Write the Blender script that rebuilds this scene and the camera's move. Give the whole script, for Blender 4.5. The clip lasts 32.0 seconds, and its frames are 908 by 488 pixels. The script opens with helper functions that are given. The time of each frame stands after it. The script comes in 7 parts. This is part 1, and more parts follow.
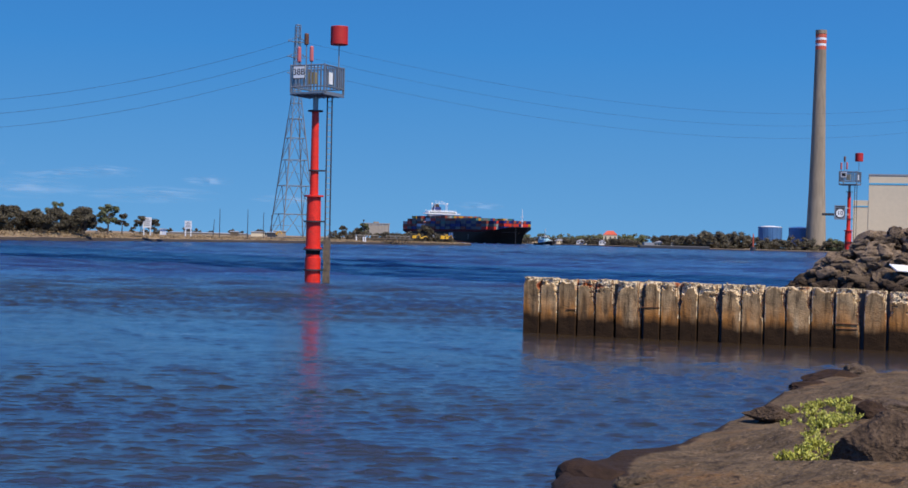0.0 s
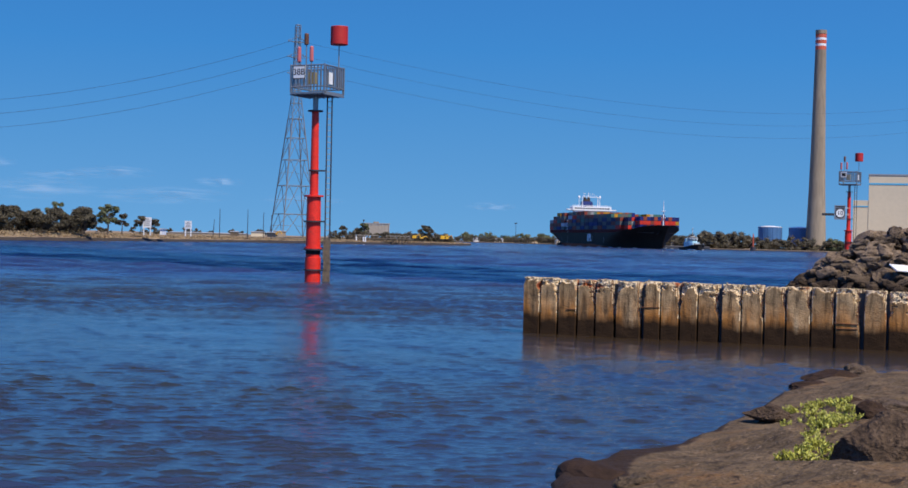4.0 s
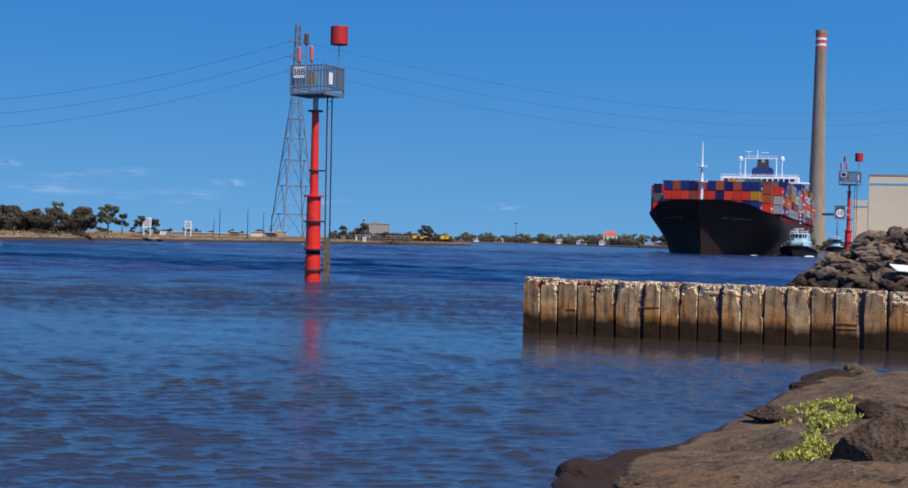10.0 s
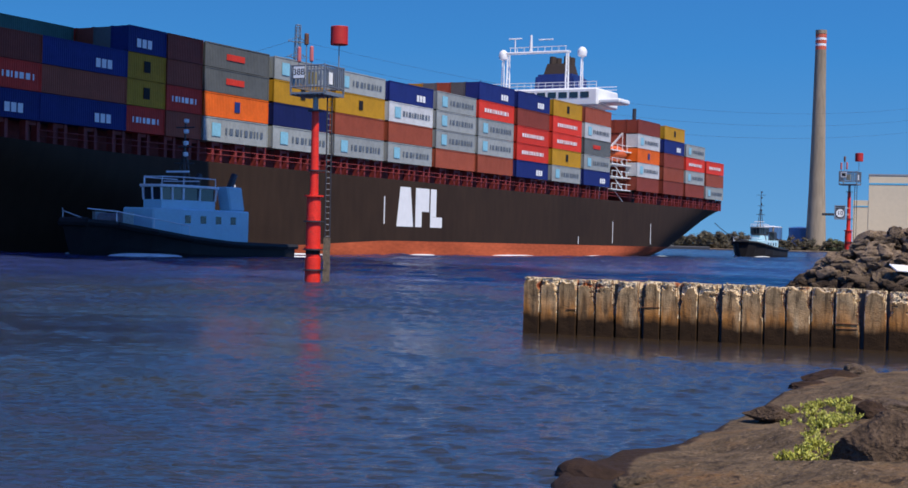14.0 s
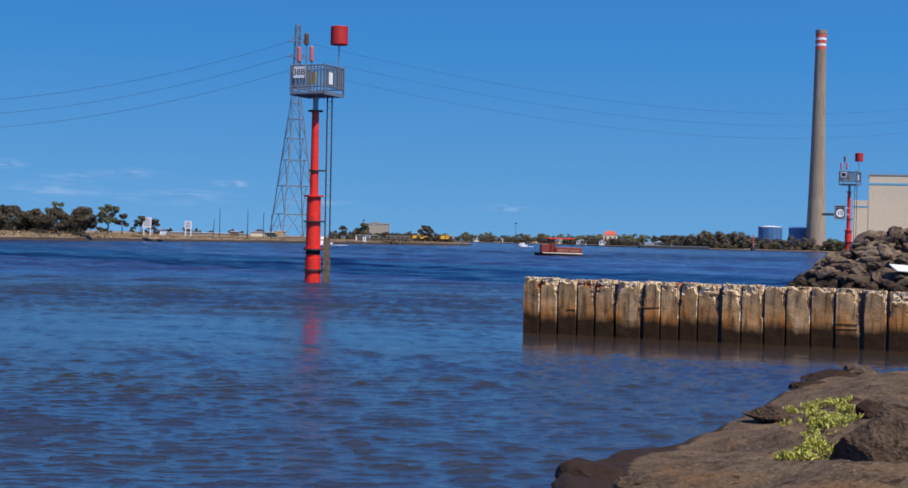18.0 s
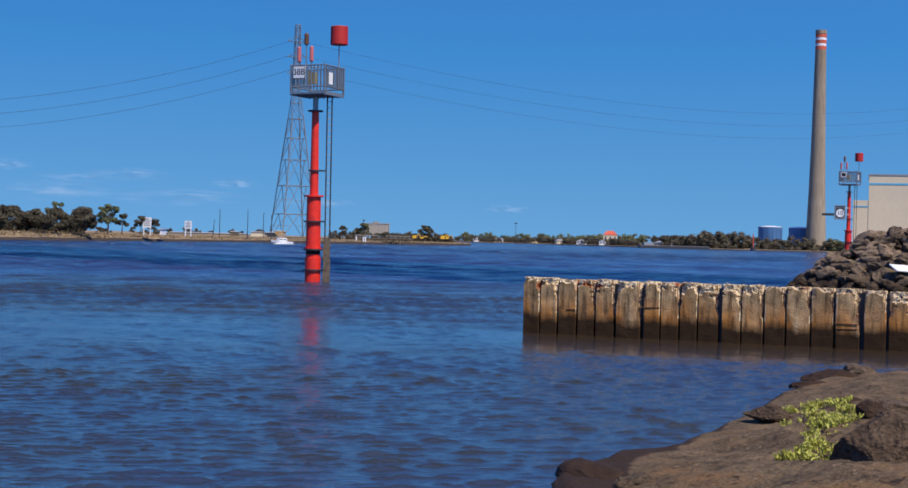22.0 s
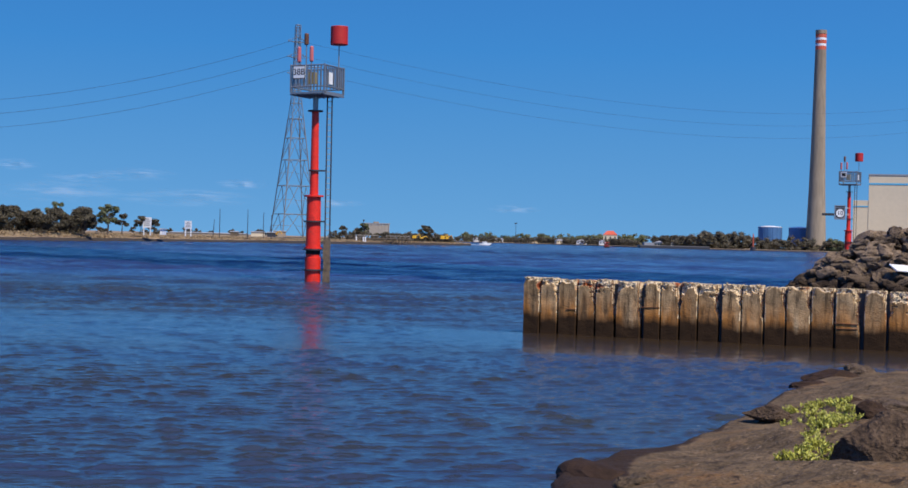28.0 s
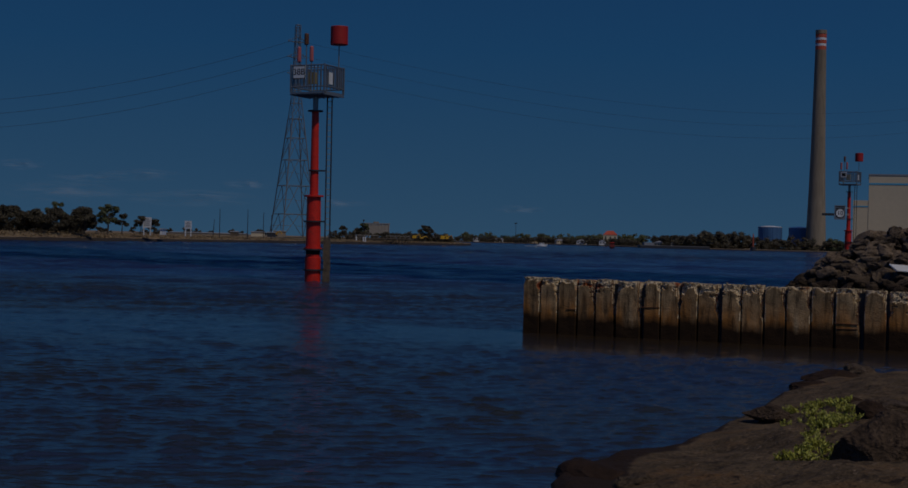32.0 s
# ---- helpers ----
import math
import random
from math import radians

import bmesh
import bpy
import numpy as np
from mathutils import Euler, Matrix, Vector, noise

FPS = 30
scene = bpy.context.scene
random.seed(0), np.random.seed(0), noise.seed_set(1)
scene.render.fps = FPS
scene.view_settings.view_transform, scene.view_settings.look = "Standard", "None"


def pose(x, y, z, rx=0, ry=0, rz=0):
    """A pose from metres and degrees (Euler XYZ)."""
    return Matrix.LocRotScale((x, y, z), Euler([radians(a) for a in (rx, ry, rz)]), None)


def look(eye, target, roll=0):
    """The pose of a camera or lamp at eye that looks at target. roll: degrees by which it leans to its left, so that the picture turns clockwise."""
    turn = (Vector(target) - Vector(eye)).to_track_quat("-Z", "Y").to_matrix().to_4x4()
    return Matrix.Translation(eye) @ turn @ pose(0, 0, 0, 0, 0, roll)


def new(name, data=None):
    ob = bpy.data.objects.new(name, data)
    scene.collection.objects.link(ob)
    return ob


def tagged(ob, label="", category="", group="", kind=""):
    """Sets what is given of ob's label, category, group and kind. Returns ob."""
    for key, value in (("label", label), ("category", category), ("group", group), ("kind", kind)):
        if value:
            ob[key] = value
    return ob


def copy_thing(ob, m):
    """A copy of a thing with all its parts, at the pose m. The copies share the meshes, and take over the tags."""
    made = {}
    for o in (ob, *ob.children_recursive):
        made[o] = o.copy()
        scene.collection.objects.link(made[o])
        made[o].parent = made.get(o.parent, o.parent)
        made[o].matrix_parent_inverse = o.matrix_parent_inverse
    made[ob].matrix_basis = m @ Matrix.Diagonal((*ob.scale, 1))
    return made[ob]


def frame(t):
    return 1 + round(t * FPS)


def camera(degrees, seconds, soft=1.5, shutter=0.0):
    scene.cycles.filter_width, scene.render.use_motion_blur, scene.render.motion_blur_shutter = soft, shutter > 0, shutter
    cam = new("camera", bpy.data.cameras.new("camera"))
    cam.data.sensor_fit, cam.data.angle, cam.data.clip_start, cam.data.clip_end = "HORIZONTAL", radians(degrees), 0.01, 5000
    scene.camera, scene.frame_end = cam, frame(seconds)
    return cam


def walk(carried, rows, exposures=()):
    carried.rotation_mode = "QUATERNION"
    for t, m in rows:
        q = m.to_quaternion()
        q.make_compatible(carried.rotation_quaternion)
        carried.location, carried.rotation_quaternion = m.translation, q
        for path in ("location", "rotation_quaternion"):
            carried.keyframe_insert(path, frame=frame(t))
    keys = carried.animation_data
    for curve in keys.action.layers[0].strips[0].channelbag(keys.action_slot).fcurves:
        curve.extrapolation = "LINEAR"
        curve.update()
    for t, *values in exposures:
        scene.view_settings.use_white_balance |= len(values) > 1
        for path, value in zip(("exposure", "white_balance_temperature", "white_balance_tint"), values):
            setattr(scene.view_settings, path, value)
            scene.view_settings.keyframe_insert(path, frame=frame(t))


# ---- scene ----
FOV = 34.92
cam = camera(FOV, 32.0, soft=1.6)
EYE = (0.0, 0.0, 2.35)
VIEW = look(EYE, (0.0, 1000.0, 2.35 - 2.95), 1.495)
walk(cam, [(0.0, VIEW), (32.0, VIEW)],
     exposures=[(0.0, 0.0), (30.7, 0.0), (31.0, -0.3), (31.4, -0.9), (31.7, -1.7), (32.0, -2.55)])

# ---- sky and sun ----
SUN_EL, SUN_X, SUN_Y = radians(55), 0.6, -0.8
world = bpy.data.worlds.new("sky")
scene.world = world
world.use_nodes = True
wn, wl = world.node_tree.nodes, world.node_tree.links
wn.clear()
w_out = wn.new("ShaderNodeOutputWorld")
w_bg = wn.new("ShaderNodeBackground")
w_sky = wn.new("ShaderNodeTexSky")
w_sky.sky_type = "NISHITA"
w_sky.sun_disc = False
w_sky.sun_elevation = SUN_EL
w_sky.sun_rotation = math.atan2(SUN_X, SUN_Y)
w_sky.altitude = 0
w_sky.air_density, w_sky.dust_density, w_sky.ozone_density = 1.0, 0.1, 3.0
w_tc = wn.new("ShaderNodeTexCoord")
w_sep = wn.new("ShaderNodeSeparateXYZ")
w_abs = wn.new("ShaderNodeMath")
w_abs.operation = "ABSOLUTE"
w_mad = wn.new("ShaderNodeMath")
w_mad.operation = "MULTIPLY_ADD"
w_mad.inputs[1].default_value, w_mad.inputs[2].default_value = 1.6, 0.36
w_com = wn.new("ShaderNodeCombineXYZ")
w_nrm = wn.new("ShaderNodeVectorMath")
w_nrm.operation = "NORMALIZE"
w_hsv = wn.new("ShaderNodeHueSaturation")
wl.new(w_tc.outputs["Generated"], w_sep.inputs[0])
wl.new(w_sep.outputs["Z"], w_abs.inputs[0])
wl.new(w_abs.outputs[0], w_mad.inputs[0])
wl.new(w_sep.outputs["X"], w_com.inputs["X"])
wl.new(w_sep.outputs["Y"], w_com.inputs["Y"])
wl.new(w_mad.outputs[0], w_com.inputs["Z"])
wl.new(w_com.outputs[0], w_nrm.inputs[0])
wl.new(w_nrm.outputs[0], w_sky.inputs["Vector"])
wl.new(w_sky.outputs[0], w_hsv.inputs["Color"])
# the blue deepens overhead
w_hue = wn.new("ShaderNodeMapRange")
w_hue.inputs["From Min"].default_value, w_hue.inputs["From Max"].default_value = 0.0, 0.5
w_hue.inputs["To Min"].default_value, w_hue.inputs["To Max"].default_value = 0.488, 0.522
w_sat = wn.new("ShaderNodeMapRange")
w_sat.inputs["From Min"].default_value, w_sat.inputs["From Max"].default_value = 0.0, 0.13
w_sat.inputs["To Min"].default_value, w_sat.inputs["To Max"].default_value = 1.20, 1.33
wl.new(w_abs.outputs[0], w_sat.inputs["Value"])
wl.new(w_sat.outputs[0], w_hsv.inputs["Saturation"])
w_val = wn.new("ShaderNodeMapRange")
w_val.inputs["From Min"].default_value, w_val.inputs["From Max"].default_value = 0.0, 0.13
w_val.inputs["To Min"].default_value, w_val.inputs["To Max"].default_value = 1.10, 1.32
wl.new(w_abs.outputs[0], w_val.inputs["Value"])
wl.new(w_val.outputs[0], w_hsv.inputs["Value"])
wl.new(w_abs.outputs[0], w_hue.inputs["Value"])
wl.new(w_hue.outputs[0], w_hsv.inputs["Hue"])
wl.new(w_hsv.outputs[0], w_bg.inputs["Color"])
w_bg.inputs["Strength"].default_value = 0.15
wl.new(w_bg.outputs[0], w_out.inputs[0])

sun_data = bpy.data.lights.new("sun", "SUN")
sun_data.energy = 5.0
sun_data.angle = radians(0.53)
sun_data.color = (1.0, 0.90, 0.74)
sun = new("sun", sun_data)
sun.matrix_world = look((SUN_X * 50 * math.cos(SUN_EL), SUN_Y * 50 * math.cos(SUN_EL), 50 * math.sin(SUN_EL)), (0, 0, 0))


# ---- materials ----
def rgb(c):
    return (*c, 1.0)


def material(name, colour, rough=0.6, metal=0.0, dark=0.75, light=1.2, scale=3.0, fine=40.0, bump=0.15, random_tone=0.0, coords="Object", stretch=(1, 1, 1), depth=0.02, spec=0.5):
    """Two scales of variation round one base colour, with a fine relief."""
    m = bpy.data.materials.new(name)
    m.use_nodes = True
    nt = m.node_tree
    bsdf = nt.nodes["Principled BSDF"]
    tc = nt.nodes.new("ShaderNodeTexCoord")
    mp = nt.nodes.new("ShaderNodeMapping")
    mp.inputs["Scale"].default_value = stretch
    nt.links.new(tc.outputs[coords], mp.inputs[0])
    big = nt.nodes.new("ShaderNodeTexNoise")
    big.inputs["Scale"].default_value, big.inputs["Detail"].default_value = scale, 5
    small = nt.nodes.new("ShaderNodeTexNoise")
    small.inputs["Scale"].default_value, small.inputs["Detail"].default_value = fine, 4
    for n in (big, small):
        nt.links.new(mp.outputs[0], n.inputs["Vector"])
    mix = nt.nodes.new("ShaderNodeMath")
    mix.operation = "MULTIPLY_ADD"
    mix.inputs[1].default_value = 0.45
    half = nt.nodes.new("ShaderNodeMath")
    half.operation = "MULTIPLY"
    half.inputs[1].default_value = 0.55
    nt.links.new(big.outputs["Fac"], half.inputs[0])
    nt.links.new(small.outputs["Fac"], mix.inputs[0])
    nt.links.new(half.outputs[0], mix.inputs[2])
    ramp = nt.nodes.new("ShaderNodeValToRGB")
    ramp.color_ramp.elements[0].position, ramp.color_ramp.elements[1].position = 0.3, 0.7
    ramp.color_ramp.elements[0].color = rgb([c * dark for c in colour])
    ramp.color_ramp.elements[1].color = rgb([min(1.0, c * light) for c in colour])
    nt.links.new(mix.outputs[0], ramp.inputs[0])
    col = ramp.outputs[0]
    if random_tone:
        info = nt.nodes.new("ShaderNodeObjectInfo")
        mr = nt.nodes.new("ShaderNodeMapRange")
        mr.inputs["To Min"].default_value, mr.inputs["To Max"].default_value = 1 - random_tone, 1 + random_tone
        nt.links.new(info.outputs["Random"], mr.inputs["Value"])
        hs = nt.nodes.new("ShaderNodeHueSaturation")
        nt.links.new(mr.outputs[0], hs.inputs["Value"])
        nt.links.new(col, hs.inputs["Color"])
        col = hs.outputs[0]
    nt.links.new(col, bsdf.inputs["Base Color"])
    bsdf.inputs["Roughness"].default_value = rough
    bsdf.inputs["Metallic"].default_value = metal
    bsdf.inputs["Specular IOR Level"].default_value = spec
    if bump:
        bp = nt.nodes.new("ShaderNodeBump")
        bp.inputs["Strength"].default_value, bp.inputs["Distance"].default_value = bump, depth
        nt.links.new(mix.outputs[0], bp.inputs["Height"])
        nt.links.new(bp.outputs[0], bsdf.inputs["Normal"])
    return m


def leaf_material(name, colour, light=1.5):
    m = material(name, colour, rough=0.6, dark=0.5, light=light, scale=0.6, fine=6.0, bump=0.0, spec=0.25)
    return m


def glass_material(name, colour=(0.02, 0.03, 0.04)):
    m = material(name, colour, rough=0.06, dark=0.8, light=1.2, scale=0.8, fine=3, bump=0.0, spec=0.8)
    return m


def water_material():
    """Silty brown shallows near the marker, a navy body colour farther out; wind ripples on both."""
    m = bpy.data.materials.new("river_water")
    m.use_nodes = True
    nt = m.node_tree
    bsdf = nt.nodes["Principled BSDF"]
    tc = nt.nodes.new("ShaderNodeTexCoord")
    geo = nt.nodes.new("ShaderNodeNewGeometry")
    sp = nt.nodes.new("ShaderNodeSeparateXYZ")
    nt.links.new(geo.outputs["Position"], sp.inputs[0])

    def noise_of(sx, sy, scale, detail, rough=0.55, dist=0.0):
        mp = nt.nodes.new("ShaderNodeMapping")
        mp.inputs["Scale"].default_value = (sx, sy, 1)
        n = nt.nodes.new("ShaderNodeTexNoise")
        n.inputs["Scale"].default_value, n.inputs["Detail"].default_value = scale, detail
        n.inputs["Roughness"].default_value, n.inputs["Distortion"].default_value = rough, dist
        nt.links.new(tc.outputs["Object"], mp.inputs[0])
        nt.links.new(mp.outputs[0], n.inputs["Vector"])
        return n.outputs["Fac"]

    def calc(op, *args):
        n = nt.nodes.new("ShaderNodeMath")
        n.operation = op
        for k, a in enumerate(args):
            if isinstance(a, (int, float)):
                n.inputs[k].default_value = a
            else:
                nt.links.new(a, n.inputs[k])
        return n.outputs[0]

    def ramp_of(value, a, b, lo=0.0, hi=1.0):
        n = nt.nodes.new("ShaderNodeMapRange")
        n.inputs["From Min"].default_value, n.inputs["From Max"].default_value = a, b
        n.inputs["To Min"].default_value, n.inputs["To Max"].default_value = lo, hi
        nt.links.new(value, n.inputs["Value"])
        return n.outputs[0]

    def blend(fac, a, b):
        n = nt.nodes.new("ShaderNodeMixRGB")
        nt.links.new(fac, n.inputs[0])
        for k, c in ((1, a), (2, b)):
            if isinstance(c, tuple):
                n.inputs[k].default_value = rgb(c)
            else:
                nt.links.new(c, n.inputs[k])
        return n.outputs[0]

    chop = noise_of(0.62, 1.5, CHOP_SCALE, 2, 0.55, 0.4)
    ripple = noise_of(0.8, 1.1, 8.0, 3)
    silt = noise_of(0.35, 1.0, 0.16, 4)
    wind = nt.nodes.new("ShaderNodeAttribute")
    wind.attribute_name = "wind"
    gust = ramp_of(wind.outputs["Fac"], 0, 1, 0.30, 1.15)
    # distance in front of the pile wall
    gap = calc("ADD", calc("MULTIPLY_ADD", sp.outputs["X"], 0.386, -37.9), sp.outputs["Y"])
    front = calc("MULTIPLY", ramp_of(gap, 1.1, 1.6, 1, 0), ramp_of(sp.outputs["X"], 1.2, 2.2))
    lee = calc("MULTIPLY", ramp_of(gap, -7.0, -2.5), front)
    # brown colour near the wall stands in for its reflection on muddy water
    browned = calc("MULTIPLY", ramp_of(gap, -5.5, -0.8), front)
    # the open reach is windier than the water behind the wall
    reach = ramp_of(sp.outputs["Y"], 16, 240, *REACH)
    power = calc("MULTIPLY", calc("MULTIPLY", gust, reach), calc("MULTIPLY_ADD", lee, -0.85, 1.0))
    bp = nt.nodes.new("ShaderNodeBump")
    bp.inputs["Distance"].default_value = 0.9
    nt.links.new(power, bp.inputs["Strength"])
    nt.links.new(calc("MULTIPLY_ADD", ripple, 0.30, ramp_of(chop, 0.42, 0.80, 0.42, 0.95)), bp.inputs["Height"])
    nt.links.new(bp.outputs[0], bsdf.inputs["Normal"])
    # navy beyond a ragged distance: reflected sky put into the body colour
    extent = ramp_of(calc("MULTIPLY_ADD", silt, 40.0, sp.outputs["Y"]), 82, 104)
    body = blend(extent, blend(ramp_of(silt, 0.35, 0.65), SILT_A, SILT_B), FAR_BODY)
    nt.links.new(blend(browned, body, (0.040, 0.027, 0.016)), bsdf.inputs["Base Color"])
    bsdf.inputs["Roughness"].default_value = 0.14
    bsdf.inputs["IOR"].default_value = 1.48
    return m


CHOP_SCALE = 4.4
REACH = (0.065, 0.9)
SILT_A, SILT_B, FAR_BODY = (0.026, 0.038, 0.074), (0.036, 0.043, 0.045), (0.026, 0.039, 0.115)


def wet_band_material(name, colour, stain, wet, level, soft, pale=None, pale_from=1.0):
    """Weathered concrete: rust runs down it, and it is dark and slimy below the tide line."""
    m = material(name, colour, rough=0.9, spec=0.15, dark=0.45, light=1.5, scale=3.4, fine=26, bump=0.8, depth=0.04, random_tone=0.27)
    nt = m.node_tree
    bsdf = nt.nodes["Principled BSDF"]
    old = bsdf.inputs["Base Color"].links[0].from_socket
    geo = nt.nodes.new("ShaderNodeNewGeometry")
    mp = nt.nodes.new("ShaderNodeMapping")
    mp.inputs["Scale"].default_value = (3.0, 3.0, 0.7)
    nt.links.new(geo.outputs["Position"], mp.inputs[0])
    rn = nt.nodes.new("ShaderNodeTexNoise")
    rn.inputs["Scale"].default_value, rn.inputs["Detail"].default_value = 1.0, 5
    nt.links.new(mp.outputs[0], rn.inputs["Vector"])
    rr = nt.nodes.new("ShaderNodeMapRange")
    rr.inputs["From Min"].default_value, rr.inputs["From Max"].default_value = 0.32, 0.58
    nt.links.new(rn.outputs["Fac"], rr.inputs["Value"])
    sep = nt.nodes.new("ShaderNodeSeparateXYZ")
    nt.links.new(geo.outputs["Position"], sep.inputs[0])
    wob = nt.nodes.new("ShaderNodeMath")
    wob.operation = "MULTIPLY_ADD"
    wob.inputs[1].default_value = -0.35
    nt.links.new(rn.outputs["Fac"], wob.inputs[0])
    oi = nt.nodes.new("ShaderNodeObjectInfo")
    jit = nt.nodes.new("ShaderNodeMath")
    jit.operation = "MULTIPLY_ADD"
    jit.inputs[1].default_value = 0.16
    nt.links.new(oi.outputs["Random"], jit.inputs[0])
    nt.links.new(sep.outputs["Z"], jit.inputs[2])
    nt.links.new(jit.outputs[0], wob.inputs[2])
    # rust band above the tide line
    rz = nt.nodes.new("ShaderNodeMapRange")
    rz.inputs["From Min"].default_value, rz.inputs["From Max"].default_value = level + 0.66, level + 0.08
    nt.links.new(wob.outputs[0], rz.inputs["Value"])
    rm = nt.nodes.new("ShaderNodeMath")
    rm.operation = "MULTIPLY"
    nt.links.new(rr.outputs[0], rm.inputs[0])
    nt.links.new(rz.outputs[0], rm.inputs[1])
    mix1 = nt.nodes.new("ShaderNodeMixRGB")
    mix1.inputs[2].default_value = rgb(stain)
    nt.links.new(rm.outputs[0], mix1.inputs[0])
    nt.links.new(old, mix1.inputs[1])
    top_socket = mix1.outputs[0]
    if pale:
        sm = nt.nodes.new("ShaderNodeMapping")
        sm.inputs["Scale"].default_value = (8.0, 8.0, 1.1)
        nt.links.new(geo.outputs["Position"], sm.inputs[0])
        sn = nt.nodes.new("ShaderNodeTexNoise")
        sn.inputs["Scale"].default_value, sn.inputs["Detail"].default_value, sn.inputs["Roughness"].default_value = 1.0, 6, 0.7
        nt.links.new(sm.outputs[0], sn.inputs["Vector"])
        sr = nt.nodes.new("ShaderNodeMapRange")
        sr.inputs["From Min"].default_value, sr.inputs["From Max"].default_value, sr.inputs["To Max"].default_value = 0.47, 0.64, 0.85
        nt.links.new(sn.outputs["Fac"], sr.inputs["Value"])
        runs = nt.nodes.new("ShaderNodeMixRGB")
        runs.inputs[2].default_value = rgb((0.060, 0.038, 0.022))
        nt.links.new(sr.outputs[0], runs.inputs[0])
        nt.links.new(mix1.outputs[0], runs.inputs[1])
        mix1 = runs
        pn = nt.nodes.new("ShaderNodeTexNoise")
        pn.inputs["Scale"].default_value, pn.inputs["Detail"].default_value, pn.inputs["Roughness"].default_value = 3.2, 6, 0.7
        nt.links.new(geo.outputs["Position"], pn.inputs["Vector"])
        pa = nt.nodes.new("ShaderNodeMath")
        pa.operation = "MULTIPLY_ADD"
        pa.inputs[1].default_value = 1.1
        spall = nt.nodes.new("ShaderNodeAttribute")
        spall.attribute_name = "spall"
        nt.links.new(pn.outputs["Fac"], pa.inputs[0])
        nt.links.new(spall.outputs["Fac"], pa.inputs[2])
        pr = nt.nodes.new("ShaderNodeMapRange")
        pr.inputs["From Min"].default_value, pr.inputs["From Max"].default_value = pale_from, pale_from + 0.10
        nt.links.new(pa.outputs[0], pr.inputs["Value"])
        # bare reinforcement bleeds red into the broken parts
        bn = nt.nodes.new("ShaderNodeTexNoise")
        bn.inputs["Scale"].default_value, bn.inputs["Detail"].default_value = 2.3, 4
        nt.links.new(geo.outputs["Position"], bn.inputs["Vector"])
        br = nt.nodes.new("ShaderNodeMapRange")
        br.inputs["From Min"].default_value, br.inputs["From Max"].default_value = 0.58, 0.66
        nt.links.new(bn.outputs["Fac"], br.inputs["Value"])
        pit = nt.nodes.new("ShaderNodeTexNoise")
        pit.inputs["Scale"].default_value, pit.inputs["Detail"].default_value = 17, 4
        nt.links.new(geo.outputs["Position"], pit.inputs["Vector"])
        pm = nt.nodes.new("ShaderNodeMapRange")
        pm.inputs["From Min"].default_value, pm.inputs["From Max"].default_value = 0.56, 0.64
        nt.links.new(pit.outputs["Fac"], pm.inputs["Value"])
        raw = nt.nodes.new("ShaderNodeMixRGB")
        raw.inputs[1].default_value, raw.inputs[2].default_value = rgb(pale), rgb((0.10, 0.06, 0.035))
        nt.links.new(pm.outputs[0], raw.inputs[0])
        bleed = nt.nodes.new("ShaderNodeMixRGB")
        bleed.inputs[2].default_value = rgb((0.34, 0.10, 0.04))
        nt.links.new(br.outputs[0], bleed.inputs[0])
        nt.links.new(raw.outputs[0], bleed.inputs[1])
        mixp = nt.nodes.new("ShaderNodeMixRGB")
        nt.links.new(bleed.outputs[0], mixp.inputs[2])
        nt.links.new(pr.outputs[0], mixp.inputs[0])
        nt.links.new(mix1.outputs[0], mixp.inputs[1])
        top_socket = mixp.outputs[0]
    wz = nt.nodes.new("ShaderNodeMapRange")
    wz.inputs["From Min"].default_value, wz.inputs["From Max"].default_value = level + soft, level - soft
    nt.links.new(wob.outputs[0], wz.inputs["Value"])
    mix2 = nt.nodes.new("ShaderNodeMixRGB")
    mix2.inputs[2].default_value = rgb(wet)
    nt.links.new(wz.outputs[0], mix2.inputs[0])
    nt.links.new(top_socket, mix2.inputs[1])
    nt.links.new(mix2.outputs[0], bsdf.inputs["Base Color"])
    return m


def speckle(m, layers):
    """Spots of other colours over a material: (scale, low, high, colour)."""
    nt = m.node_tree
    bsdf = nt.nodes["Principled BSDF"]
    col = bsdf.inputs["Base Color"].links[0].from_socket
    tc = nt.nodes.new("ShaderNodeTexCoord")
    for scale, low, high, colour in layers:
        n = nt.nodes.new("ShaderNodeTexNoise")
        n.inputs["Scale"].default_value, n.inputs["Detail"].default_value, n.inputs["Roughness"].default_value = scale, 5, 0.65
        nt.links.new(tc.outputs["Object"], n.inputs["Vector"])
        r = nt.nodes.new("ShaderNodeMapRange")
        r.inputs["From Min"].default_value, r.inputs["From Max"].default_value = low, high
        nt.links.new(n.outputs["Fac"], r.inputs["Value"])
        mx = nt.nodes.new("ShaderNodeMixRGB")
        mx.inputs[2].default_value = rgb(colour)
        nt.links.new(r.outputs[0], mx.inputs[0])
        nt.links.new(col, mx.inputs[1])
        col = mx.outputs[0]
    nt.links.new(col, bsdf.inputs["Base Color"])
    return m


